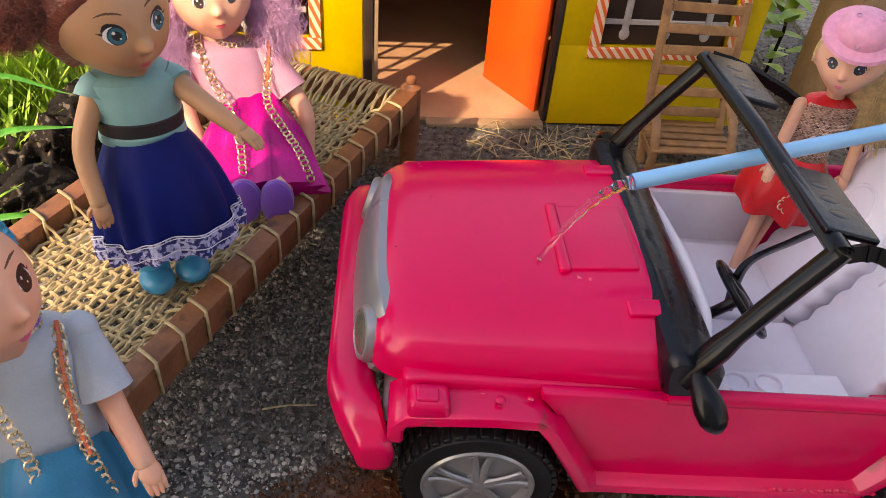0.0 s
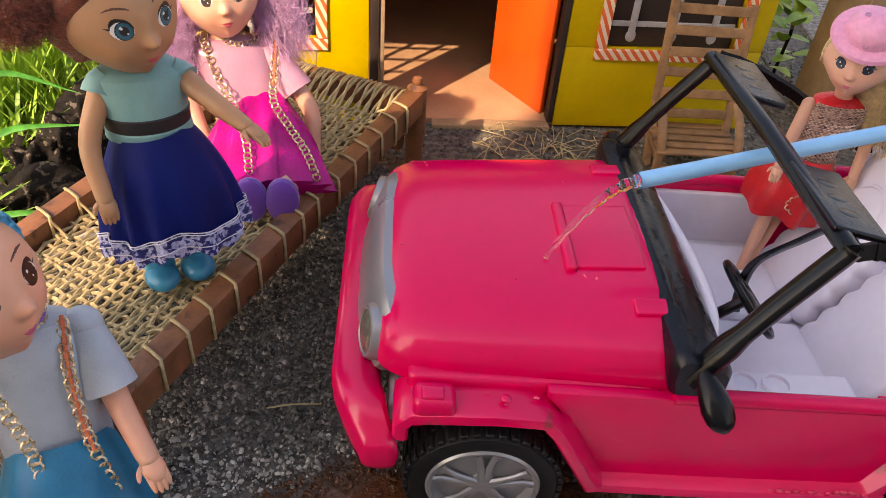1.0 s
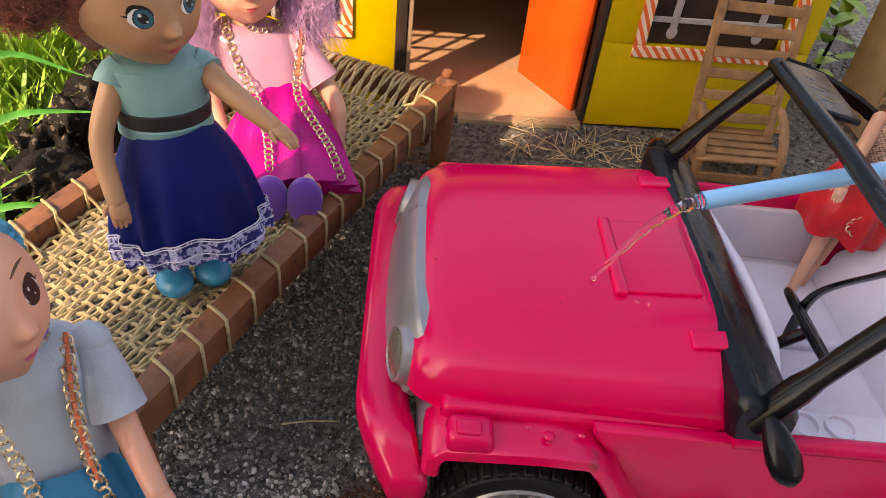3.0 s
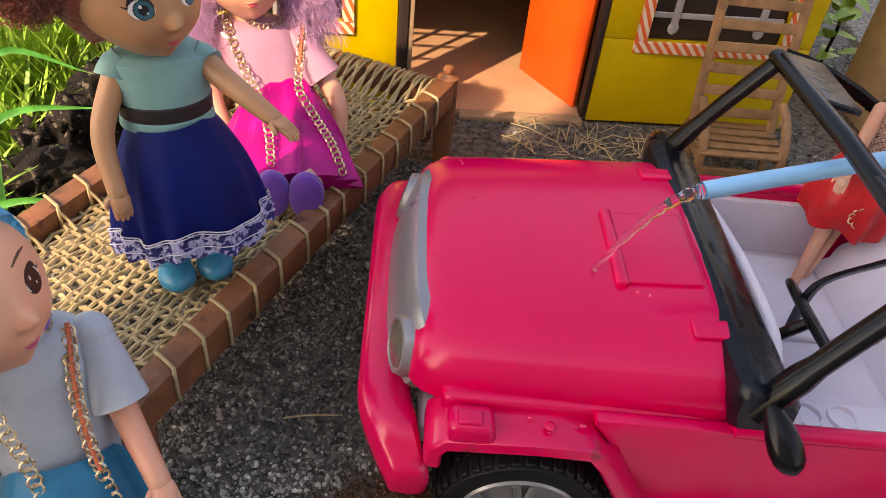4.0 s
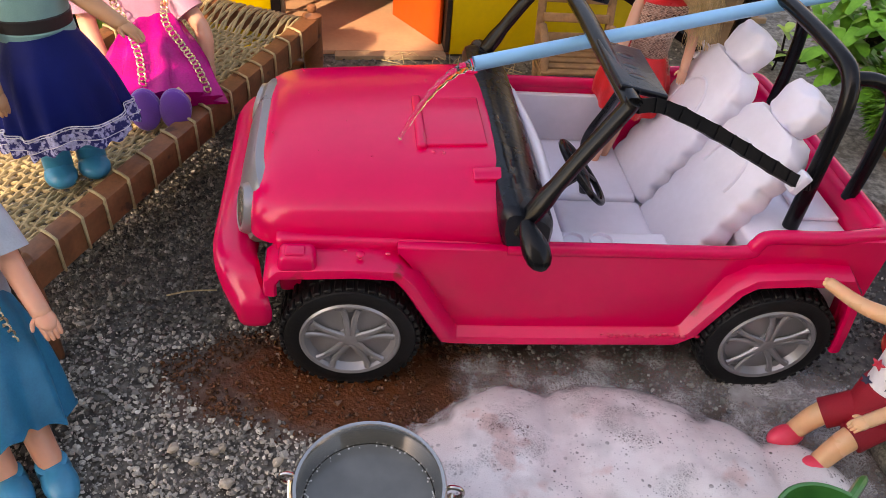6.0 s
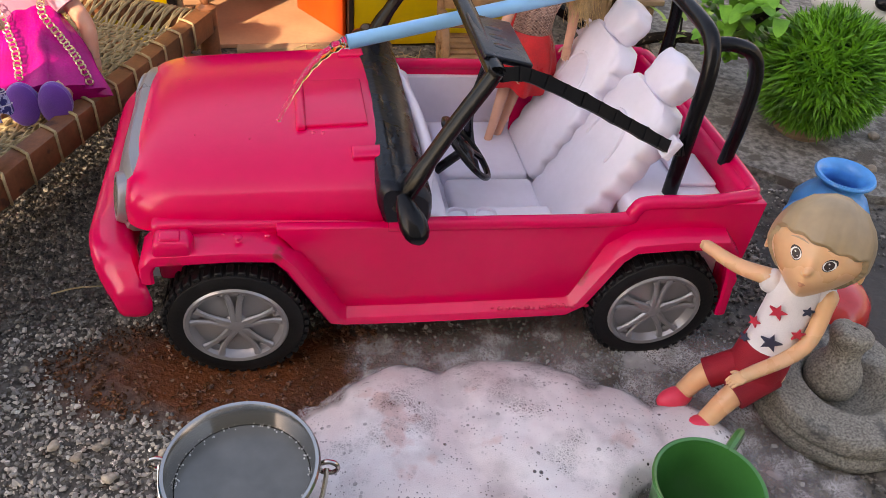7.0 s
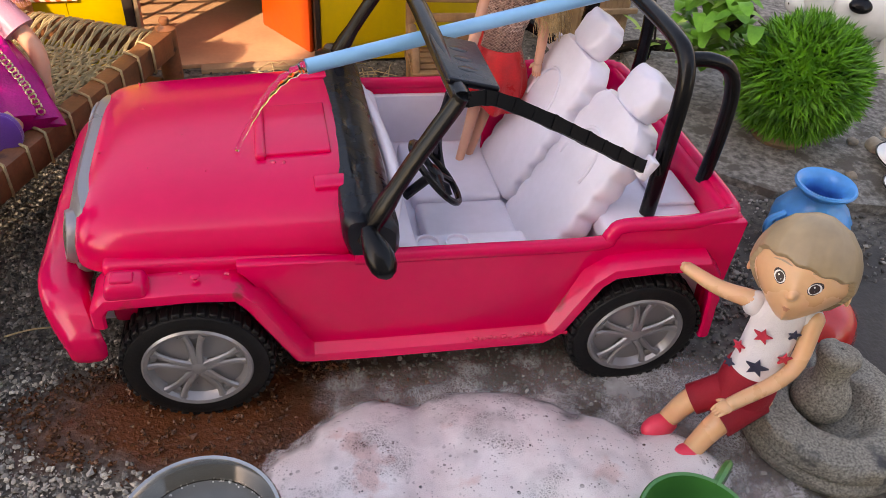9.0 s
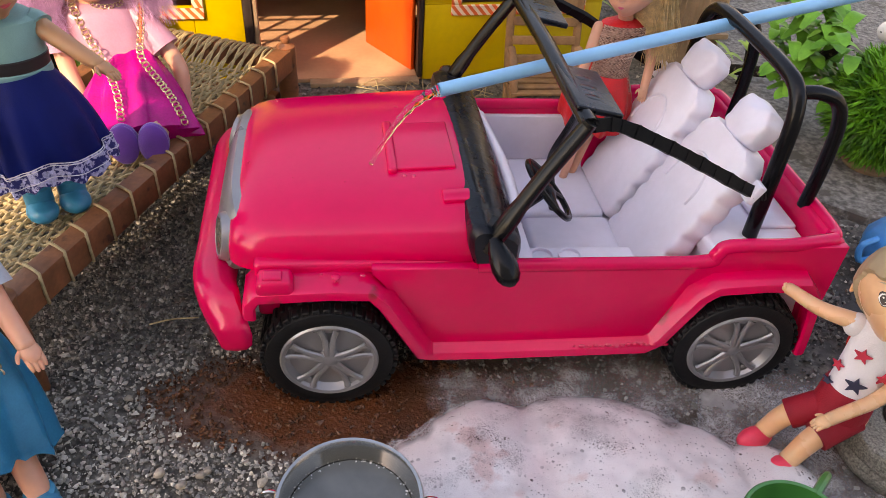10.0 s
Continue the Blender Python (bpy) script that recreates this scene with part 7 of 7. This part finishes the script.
def build_plants():
    rng = random.Random(12)
    # round topiary ball
    ball = thing("topiary_ball", "round bright green artificial grass ball on the concrete", "plant", pose(0.559, 0.594, 0.007))
    R = 0.0570
    # dark inner ball: its colour stands for the shade between the leaves
    Shape(BUSHSHADE).ellipsoid((0, 0, 0.058), (R * 0.82, R * 0.82, R * 0.80), BUSHSHADE, n=28, m=18).part("core", ball)
    Shape(CHINA).lathe([(0.001, 0), (0.024, 0), (0.026, 0.004), (0.022, 0.010), (0.001, 0.010)], CARD, n=24).part("foot", ball, "pale foot under the leaves")
    v, f = [], []
    for i in range(9000):
        zz = 1 - 2 * (i + 0.5) / 9000
        a = i * 2.399963
        d = Vector((math.sqrt(1 - zz * zz) * math.cos(a), math.sqrt(1 - zz * zz) * math.sin(a), zz))
        if d.z < -0.80:
            continue
        u, w = frame_from(d)
        tilt = (d + u * rng.uniform(-1.1, 1.1) + w * rng.uniform(-1.1, 1.1) + Vector((0, 0, -0.10))).normalized()
        p = Vector((0, 0, 0.058)) + d * R * 0.76
        L = R * rng.uniform(0.20, 0.42)
        sd = tilt.cross(d + Vector((0.01, 0.02, 0))).normalized() * 0.0010
        b0 = len(v)
        v += [p - sd, p + sd, p + tilt * L * 0.6 + sd * 0.9 + d * 0.0008, p + tilt * L * 0.6 - sd * 0.9 + d * 0.0008, p + tilt * L]
        f += [(b0, b0 + 1, b0 + 2, b0 + 3), (b0 + 3, b0 + 2, b0 + 4)]
    Shape(BUSHGREEN).add(v, f, BUSHGREEN).part("leaves", ball, "dense short spiky green leaves")
    # leafy plant with a dark stem
    plant = thing("leafy_plant", "leafy green artificial plant with a dark bent stem", "plant", pose(0.497, 0.735, 0.007))
    Shape(BARK).tube(bend([(-0.06, 0.03, 0.0), (-0.03, 0.02, 0.012), (0.0, -0.02, 0.03), (0.004, -0.05, 0.05), (0.006, -0.09, 0.08), (0.008, -0.12, 0.11)], 5), [0.006] * 10 + [0.005] * 16, BARK, n=8).part("stem", plant)
    for k in range(130):
        a, h = rng.uniform(0, 6.28), rng.uniform(0.02, 0.16)
        c = Vector((-0.004 + rng.uniform(-0.028, 0.030), -0.085 + rng.uniform(-0.045, 0.045), 0.030 + 0.60 * h))
        d = Vector((math.cos(a), math.sin(a), rng.uniform(-0.2, 0.6)))
        L = rng.uniform(0.022, 0.034)
        lf = Shape(LEAFBROAD)
        blade(lf, [c, c + d * L * 0.5 + Vector((0, 0, 0.004)), c + d * L - Vector((0, 0, 0.006))], rng.uniform(0.0052, 0.0070), LEAFBROAD, 0.10, blunt=7)
        lf.part("leaf", plant)
    for (bx, by, n, sc) in ((0.385, 0.90, 26, 1.0), (0.475, 0.745, 12, 0.6)):
        low = thing("leafy_plant", "low bright green leafy plant behind the house" if sc == 1 else "small low green leafy sprig on the slab", "plant", pose(bx, by, 0.0))
        for k in range(n):
            a = rng.uniform(0, 6.28)
            c = Vector((rng.uniform(-0.03, 0.03), rng.uniform(-0.03, 0.03), rng.uniform(0.0, 0.10))) * sc
            d = Vector((math.cos(a), math.sin(a), rng.uniform(0.0, 0.9)))
            lf = Shape(LEAFGREEN)
            L = rng.uniform(0.03, 0.045) * sc
            blade(lf, [c, c + d * L * 0.5, c + d * L - Vector((0, 0, 0.006))], 0.008 * sc, LEAFGREEN, 0.12)
            lf.part("leaf", low)
        Shape(BARK).tube([(0, 0, 0), (0.004, 0.002, 0.05 * sc), (0, 0.004, 0.10 * sc)], 0.002 * sc, BARK, n=6).part("stem", low)
    # long bright blades beside the cot
    grass = thing("ribbon_grass", "tuft of long glossy green ribbon leaves arching beside the cot", "plant", pose(-0.275, 0.420, 0))
    for pts, w in (([(0, 0, 0.0), (0.005, 0.02, 0.09), (0.03, 0.05, 0.135), (0.078, 0.066, 0.120)], 0.0032), ([(0, 0, 0), (0.0, 0.01, 0.06), (0.03, 0.04, 0.098), (0.085, 0.062, 0.100)], 0.0034),
                   ([(0, 0, 0), (0.01, -0.01, 0.04), (0.05, 0.0, 0.065), (0.10, 0.01, 0.062)], 0.0032), ([(0, 0, 0), (-0.01, 0.01, 0.08), (-0.02, 0.04, 0.16)], 0.0046), ([(0, 0, 0), (0.008, -0.01, 0.07), (0.02, -0.02, 0.13)], 0.0046),
                   ([(0, 0, 0), (0.02, -0.03, 0.05), (0.06, -0.045, 0.07)], 0.0032), ([(0, 0, 0), (-0.02, -0.02, 0.08), (-0.03, -0.05, 0.15)], 0.0046), ([(0.01, 0.03, 0), (0.01, 0.05, 0.09), (0.02, 0.07, 0.15)], 0.0042)):
        b = Shape(GRASSBLADE)
        blade(b, pts, w, GRASSBLADE, 0.3, up=(0.2, -1, 0.3))
        b.part("blade", grass)
    # feathery plants and a dark piece of bark wood behind
    for (bx, by, n, hh) in ((-0.34, 0.60, 130, 0.13), (-0.42, 0.50, 120, 0.15), (-0.27, 0.66, 90, 0.10), (-0.45, 0.72, 140, 0.14), (-0.19, 0.62, 60, 0.07), (-0.30, 0.46, 60, 0.06), (-0.36, 0.68, 120, 0.12), (-0.24, 0.74, 100, 0.10), (-0.33, 0.80, 120, 0.12), (-0.50, 0.60, 140, 0.16), (-0.17, 0.69, 60, 0.08), (-0.355, 0.555, 110, 0.11), (-0.325, 0.615, 120, 0.14), (-0.375, 0.50, 90, 0.08), (-0.285, 0.60, 60, 0.12), (-0.315, 0.545, 90, 0.085), (-0.292, 0.520, 60, 0.070)):
        fp = thing("feathery_plant", "feathery fresh green artificial water plant in the sun", "plant", pose(bx, by, 0), "feathery plants")
        s = Shape(LEAFGREEN)
        for k in range(n):
            a, r0 = rng.uniform(0, 6.28), rng.uniform(0, 0.04)
            c = Vector((r0 * math.cos(a), r0 * math.sin(a), 0))
            h = hh * rng.uniform(0.4, 1.0)
            d = Vector((rng.uniform(-0.5, 0.5), rng.uniform(-0.5, 0.5), 1))
            blade(s, [c + d * h * 0.15, c + d * h * 0.6, c + d * h + Vector((rng.uniform(-0.02, 0.02), rng.uniform(-0.02, 0.02), -0.006))], rng.uniform(0.0012, 0.003), LEAFGREEN, 0.2)
        tagged(s.part("fronds", fp), kind="stuff")
    log = Shape(BARK)
    for pts, r in (([(-0.275, 0.515, 0.02), (-0.262, 0.535, 0.03), (-0.242, 0.57, 0.045), (-0.225, 0.63, 0.06), (-0.23, 0.70, 0.09)], 0.028), ([(-0.29, 0.485, 0.012), (-0.255, 0.500, 0.022), (-0.215, 0.50, 0.015)], 0.024), ([(-0.262, 0.545, 0.035), (-0.254, 0.532, 0.050), (-0.250, 0.526, 0.060)], 0.013)):
        line = bend(pts, 30)
        rings = []
        for i, p in enumerate(line):
            t = (line[min(i + 1, len(line) - 1)] - line[max(i - 1, 0)]).normalized()
            a, b = frame_from(t)
            rings.append([p + (a * math.cos(q) + b * math.sin(q)) * r * 0.82 * (1 + 0.55 * noise.noise(Vector((p.x * 60 + math.cos(q) * 2, p.y * 60 + math.sin(q) * 2, p.z * 60))) + 0.30 * noise.noise(Vector((p.x * 190 + math.cos(q) * 5, p.y * 190 + math.sin(q) * 5, p.z * 190)))) for q in [2 * math.pi * j / 72 for j in range(72)]])
        log.rings(rings, BARK)
    tagged(log.part("bark_log", sharp=180), "dark rough piece of gnarled wood lying among plants", "log")


def build_card_box():
    b = thing("cardboard_box", "plain brown corrugated cardboard box standing behind the jeep", "box", pose(0.425, 0.815, 0, 0, 0, 8))
    Shape(CARD).box((0, 0, 0.12), (0.058, 0.07, 0.24), CARD, 0.0012, segs=1).part("box_body", b)
    for k in range(9):
        Shape(CARD).box((-0.026 + 0.0065 * k, -0.0358, 0.13), (0.0022, 0.0012, 0.20), CARD, 0.0003, segs=1).part("flute", b)
    Shape(CARD).box((0.004, -0.038, 0.045), (0.064, 0.004, 0.006), CARD, 0.0006, segs=1).part("flap_edge", b)


def build_cow():
    s = Shape(CHINA)
    s.ellipsoid((0, 0, 0.055), (0.055, 0.034, 0.034), CHINA)
    s.ellipsoid((-0.058, -0.018, 0.062), (0.022, 0.019, 0.021), CHINA)
    s.ellipsoid((-0.074, -0.026, 0.055), (0.012, 0.013, 0.011), CHINA)
    for x, y in ((-0.035, -0.018), (-0.035, 0.018), (0.035, -0.018), (0.035, 0.018)):
        s.tube([(x, y, 0.05), (x, y, 0.0)], [0.014, 0.012], CHINA, n=14)
    for x, y, z, r in ((-0.012, -0.030, 0.066, 0.013), (-0.01, -0.020, 0.077, 0.014), (0.03, -0.02, 0.072, 0.012), (0.01, 0.01, 0.085, 0.014), (-0.055, -0.02, 0.08, 0.008), (-0.066, -0.034, 0.066, 0.004), (-0.080, -0.034, 0.056, 0.003)):
        s.ellipsoid((x, y, z), (r, r * 0.7, r * 0.5), BLACK_PL, turn=turned(35, 0, 20))
    tagged(s.part("toy_figurine", at=pose(0.716, 0.772, 0.0068, 0, 0, -25)), "white and black plastic toy farm figurine on the slab", "toy")


def build_foam():
    """A low heap of suds: a pillowy sheet that thins out to a bubbly film at its rim."""
    s = Shape(FOAM)
    nx, ny = 190, 150
    x0, x1, y0, y1 = 0.075, 0.475, 0.075, 0.385
    rows, depth = [], []
    heaps = ((0.189, 0.211, 0.070, 0.077, 1.0), (0.252, 0.236, 0.070, 0.062, 1.1), (0.300, 0.222, 0.050, 0.058, 0.9), (0.25, 0.16, 0.12, 0.08, 0.9), (0.348, 0.232, 0.035, 0.034, 0.55), (0.29, 0.17, 0.07, 0.07, 1.0))
    films = ((0.310, 0.300, 0.135, 0.048), (0.215, 0.292, 0.075, 0.034), (0.375, 0.265, 0.080, 0.065), (0.40, 0.20, 0.06, 0.06), (0.30, 0.22, 0.13, 0.09))
    for j in range(ny + 1):
        row = []
        for i in range(nx + 1):
            x, y = x0 + (x1 - x0) * i / nx, y0 + (y1 - y0) * j / ny
            warp = 0.35 * noise.noise(Vector((x * 38, y * 38, 1))) + 0.15 * noise.noise(Vector((x * 120, y * 120, 4)))
            soft = 0.22 * noise.noise(Vector((x * 30, y * 30, 1)))
            d, tall = 0.0, 0.0
            for cx, cy, rx, ry, h in heaps:
                q = 1 - ((x - cx) / rx) ** 2 - ((y - cy) / ry) ** 2
                if q > -0.6:
                    d = max(d, h * max(0.0, q + warp))
                    tall = max(tall, h * max(0.0, q + soft))
            f = 0.0
            for cx, cy, rx, ry in films:
                q = 1 - ((x - cx) / rx) ** 2 - ((y - cy) / ry) ** 2
                f = max(f, min(1.0, max(0.0, 1.3 * q + 1.6 * warp)))
            edge = min(1.0, min(i, nx - i, j, ny - j) / 8)
            clear = min(min(1.0, max(0.0, (math.hypot(x - cx, y - cy) - rr) / 0.012)) for cx, cy, rr in ((0.3345, 0.181, 0.026), (0.1165, 0.1685, 0.030)))
            d, f = d * edge * clear, f * edge
            for cx, cy, rr, deep in ((0.262, 0.206, 0.024, 0.42), (0.147, 0.257, 0.012, 0.30), (0.300, 0.196, 0.016, 0.28), (0.205, 0.262, 0.010, 0.25)):
                thin = max(0.0, 1 - math.hypot(x - cx, y - cy) / rr + 0.5 * warp)
                d -= deep * min(1.0, thin * 1.6) * d
            lump = 0.5 * noise.noise(Vector((x * 42, y * 42, 5))) + 0.40 * noise.noise(Vector((x * 110, y * 110, 2))) + 0.22 * noise.noise(Vector((x * 300, y * 300, 8)))
            z = 0.0028 + 0.0175 * min(1.0, tall * clear * edge) ** 0.6 * (1.0 + 0.10 * lump)
            row.append(Vector((x, y, z)))
            depth.append(max(0.40 * f, 0.36 + 0.64 * min(1.0, d * 3.4) if d > 0 else 0.0))
        rows.append(row)
    s.rings(rows, FOAM, closed=False)
    me = s.mesh("soap_foam", 180)
    at = me.attributes.new("depth", "FLOAT", "POINT")
    at.data.foreach_set("value", depth)
    tagged(new("soap_foam", me), "heap of white soap suds tinged with pink", "foam", kind="stuff")
    rng = random.Random(3)
    b = Shape(GLASSWATER)
    for count, cx, cy, sx, sy in ((120, 0.30, 0.278, 0.07, 0.010), (60, 0.17, 0.225, 0.02, 0.015), (70, 0.345, 0.20, 0.04, 0.03)):
        for _ in range(count):
            x, y = rng.gauss(cx, sx), rng.gauss(cy, sy)
            r = 0.0006 + 0.0016 * rng.random() ** 3
            b.ellipsoid((x, y, 0.003 + r * 0.2), r, GLASSWATER, n=10, m=6)
    tagged(b.part("soap_bubbles"), "small clear soap bubbles on wet ground", "bubbles", kind="stuff")


def build_hose():
    m = pose(0.091, 0.286, 0, 0, 0, 5.5)
    J = lambda u, v, z: m @ Vector((u, v, z))
    h = thing("water_hose", "light blue plastic hose pouring clear water", "hose")
    a, b = J(0.066, 0.086, 0.172), J(0.195, 0.122, 0.187)
    d = (b - a).normalized()
    line = [a + d * 0.02 * i - Vector((0, 0, 0.000012 * i * i)) for i in range(60)]
    pts = [Vector(p) for p in line]
    s = Shape(HOSE).tube(pts, 0.0042, HOSE, n=16, caps=False)
    s.tube(pts, 0.0034, HOSE, n=12, caps=False)
    s.part("tube", h)
    w = Shape(GLASSWATER)
    tgt = J(0.026, 0.078, 0.1265)
    stream = []
    rr = []
    for k in range(25):
        f = k / 24
        p = a.lerp(tgt, f) + Vector((0, 0, 0.016 * 4 * f * (1 - f) * 0.6))
        stream.append(p)
        rr.append(0.0032 * (1 - 0.65 * f) * (1 + 0.18 * math.sin(k * 1.9)))
    w.tube(stream, rr, GLASSWATER, n=12)
    w.part("water_stream", h, "clear stream of water")


def build_litter():
    rng = random.Random(10)
    s = Shape(ROPE)
    for k in range(60):
        x, y = rng.uniform(0.06, 0.20), rng.uniform(0.655, 0.715)
        a, L = rng.uniform(0, 3.14), rng.uniform(0.015, 0.04)
        d = Vector((math.cos(a), math.sin(a), 0)) * L
        p = Vector((x, y, 0.003))
        s.tube([p - d / 2, p + Vector((0, 0, rng.uniform(0.002, 0.006))), p + d / 2], 0.0005, ROPE, n=4)
    tagged(s.part("dry_straw"), "loose wisps of dry straw before the doorstep", "straw", kind="stuff")
    t = Shape(ROPE).tube(bend([(-0.040, 0.343, 0.003), (-0.025, 0.346, 0.006), (-0.008, 0.350, 0.005)], 4), 0.0006, ROPE, n=5)
    tagged(t.part("twig"), "thin pale dry twig on the grit", "twig")
    rock = thing("stone", "small pale rounded stone on the ground", "stone", pose(-0.205, 0.47, 0.004), "stones")
    Shape(PEBBLE).ellipsoid((0, 0, 0.004), (0.013, 0.010, 0.008), PEBBLE, n=14, m=9, wob=lambda d: 1 + 0.12 * math.sin(4 * d.x + 3 * d.y)).part("stone_body", rock)
    for x, y, k in ((-0.225, 0.45, 0.8), (-0.19, 0.445, 0.5), (0.645, 0.575, 0.9), (0.67, 0.60, 0.6), (0.628, 0.585, 0.5), (0.60, 0.53, 0.4), (0.555, 0.70, 0.6), (-0.235, 0.485, 1.1), (0.016, 0.219, 0.26), (0.025, 0.226, 0.24), (0.036, 0.207, 0.30), (-0.032, 0.278, 0.22), (0.060, 0.223, 0.26), (0.028, 0.229, 0.22), (0.002, 0.226, 0.28)):
        c = copy_thing(rock, pose(x, y, 0.004 if x < 0.45 else 0.006, 0, 0, rng.uniform(0, 360)) @ Matrix.Scale(k, 4))
        c.scale = (k, k, k)


doll_standing_navy()
doll_seated_magenta()
doll_standing_blue()
doll_pink_sleeve()
doll_in_jeep()
doll_boy()
build_chair()
build_bucket()
build_cup()
build_mortar()
build_pots()
build_plants()
build_card_box()
build_cow()
build_foam()
build_hose()
build_litter()
build_gravel()
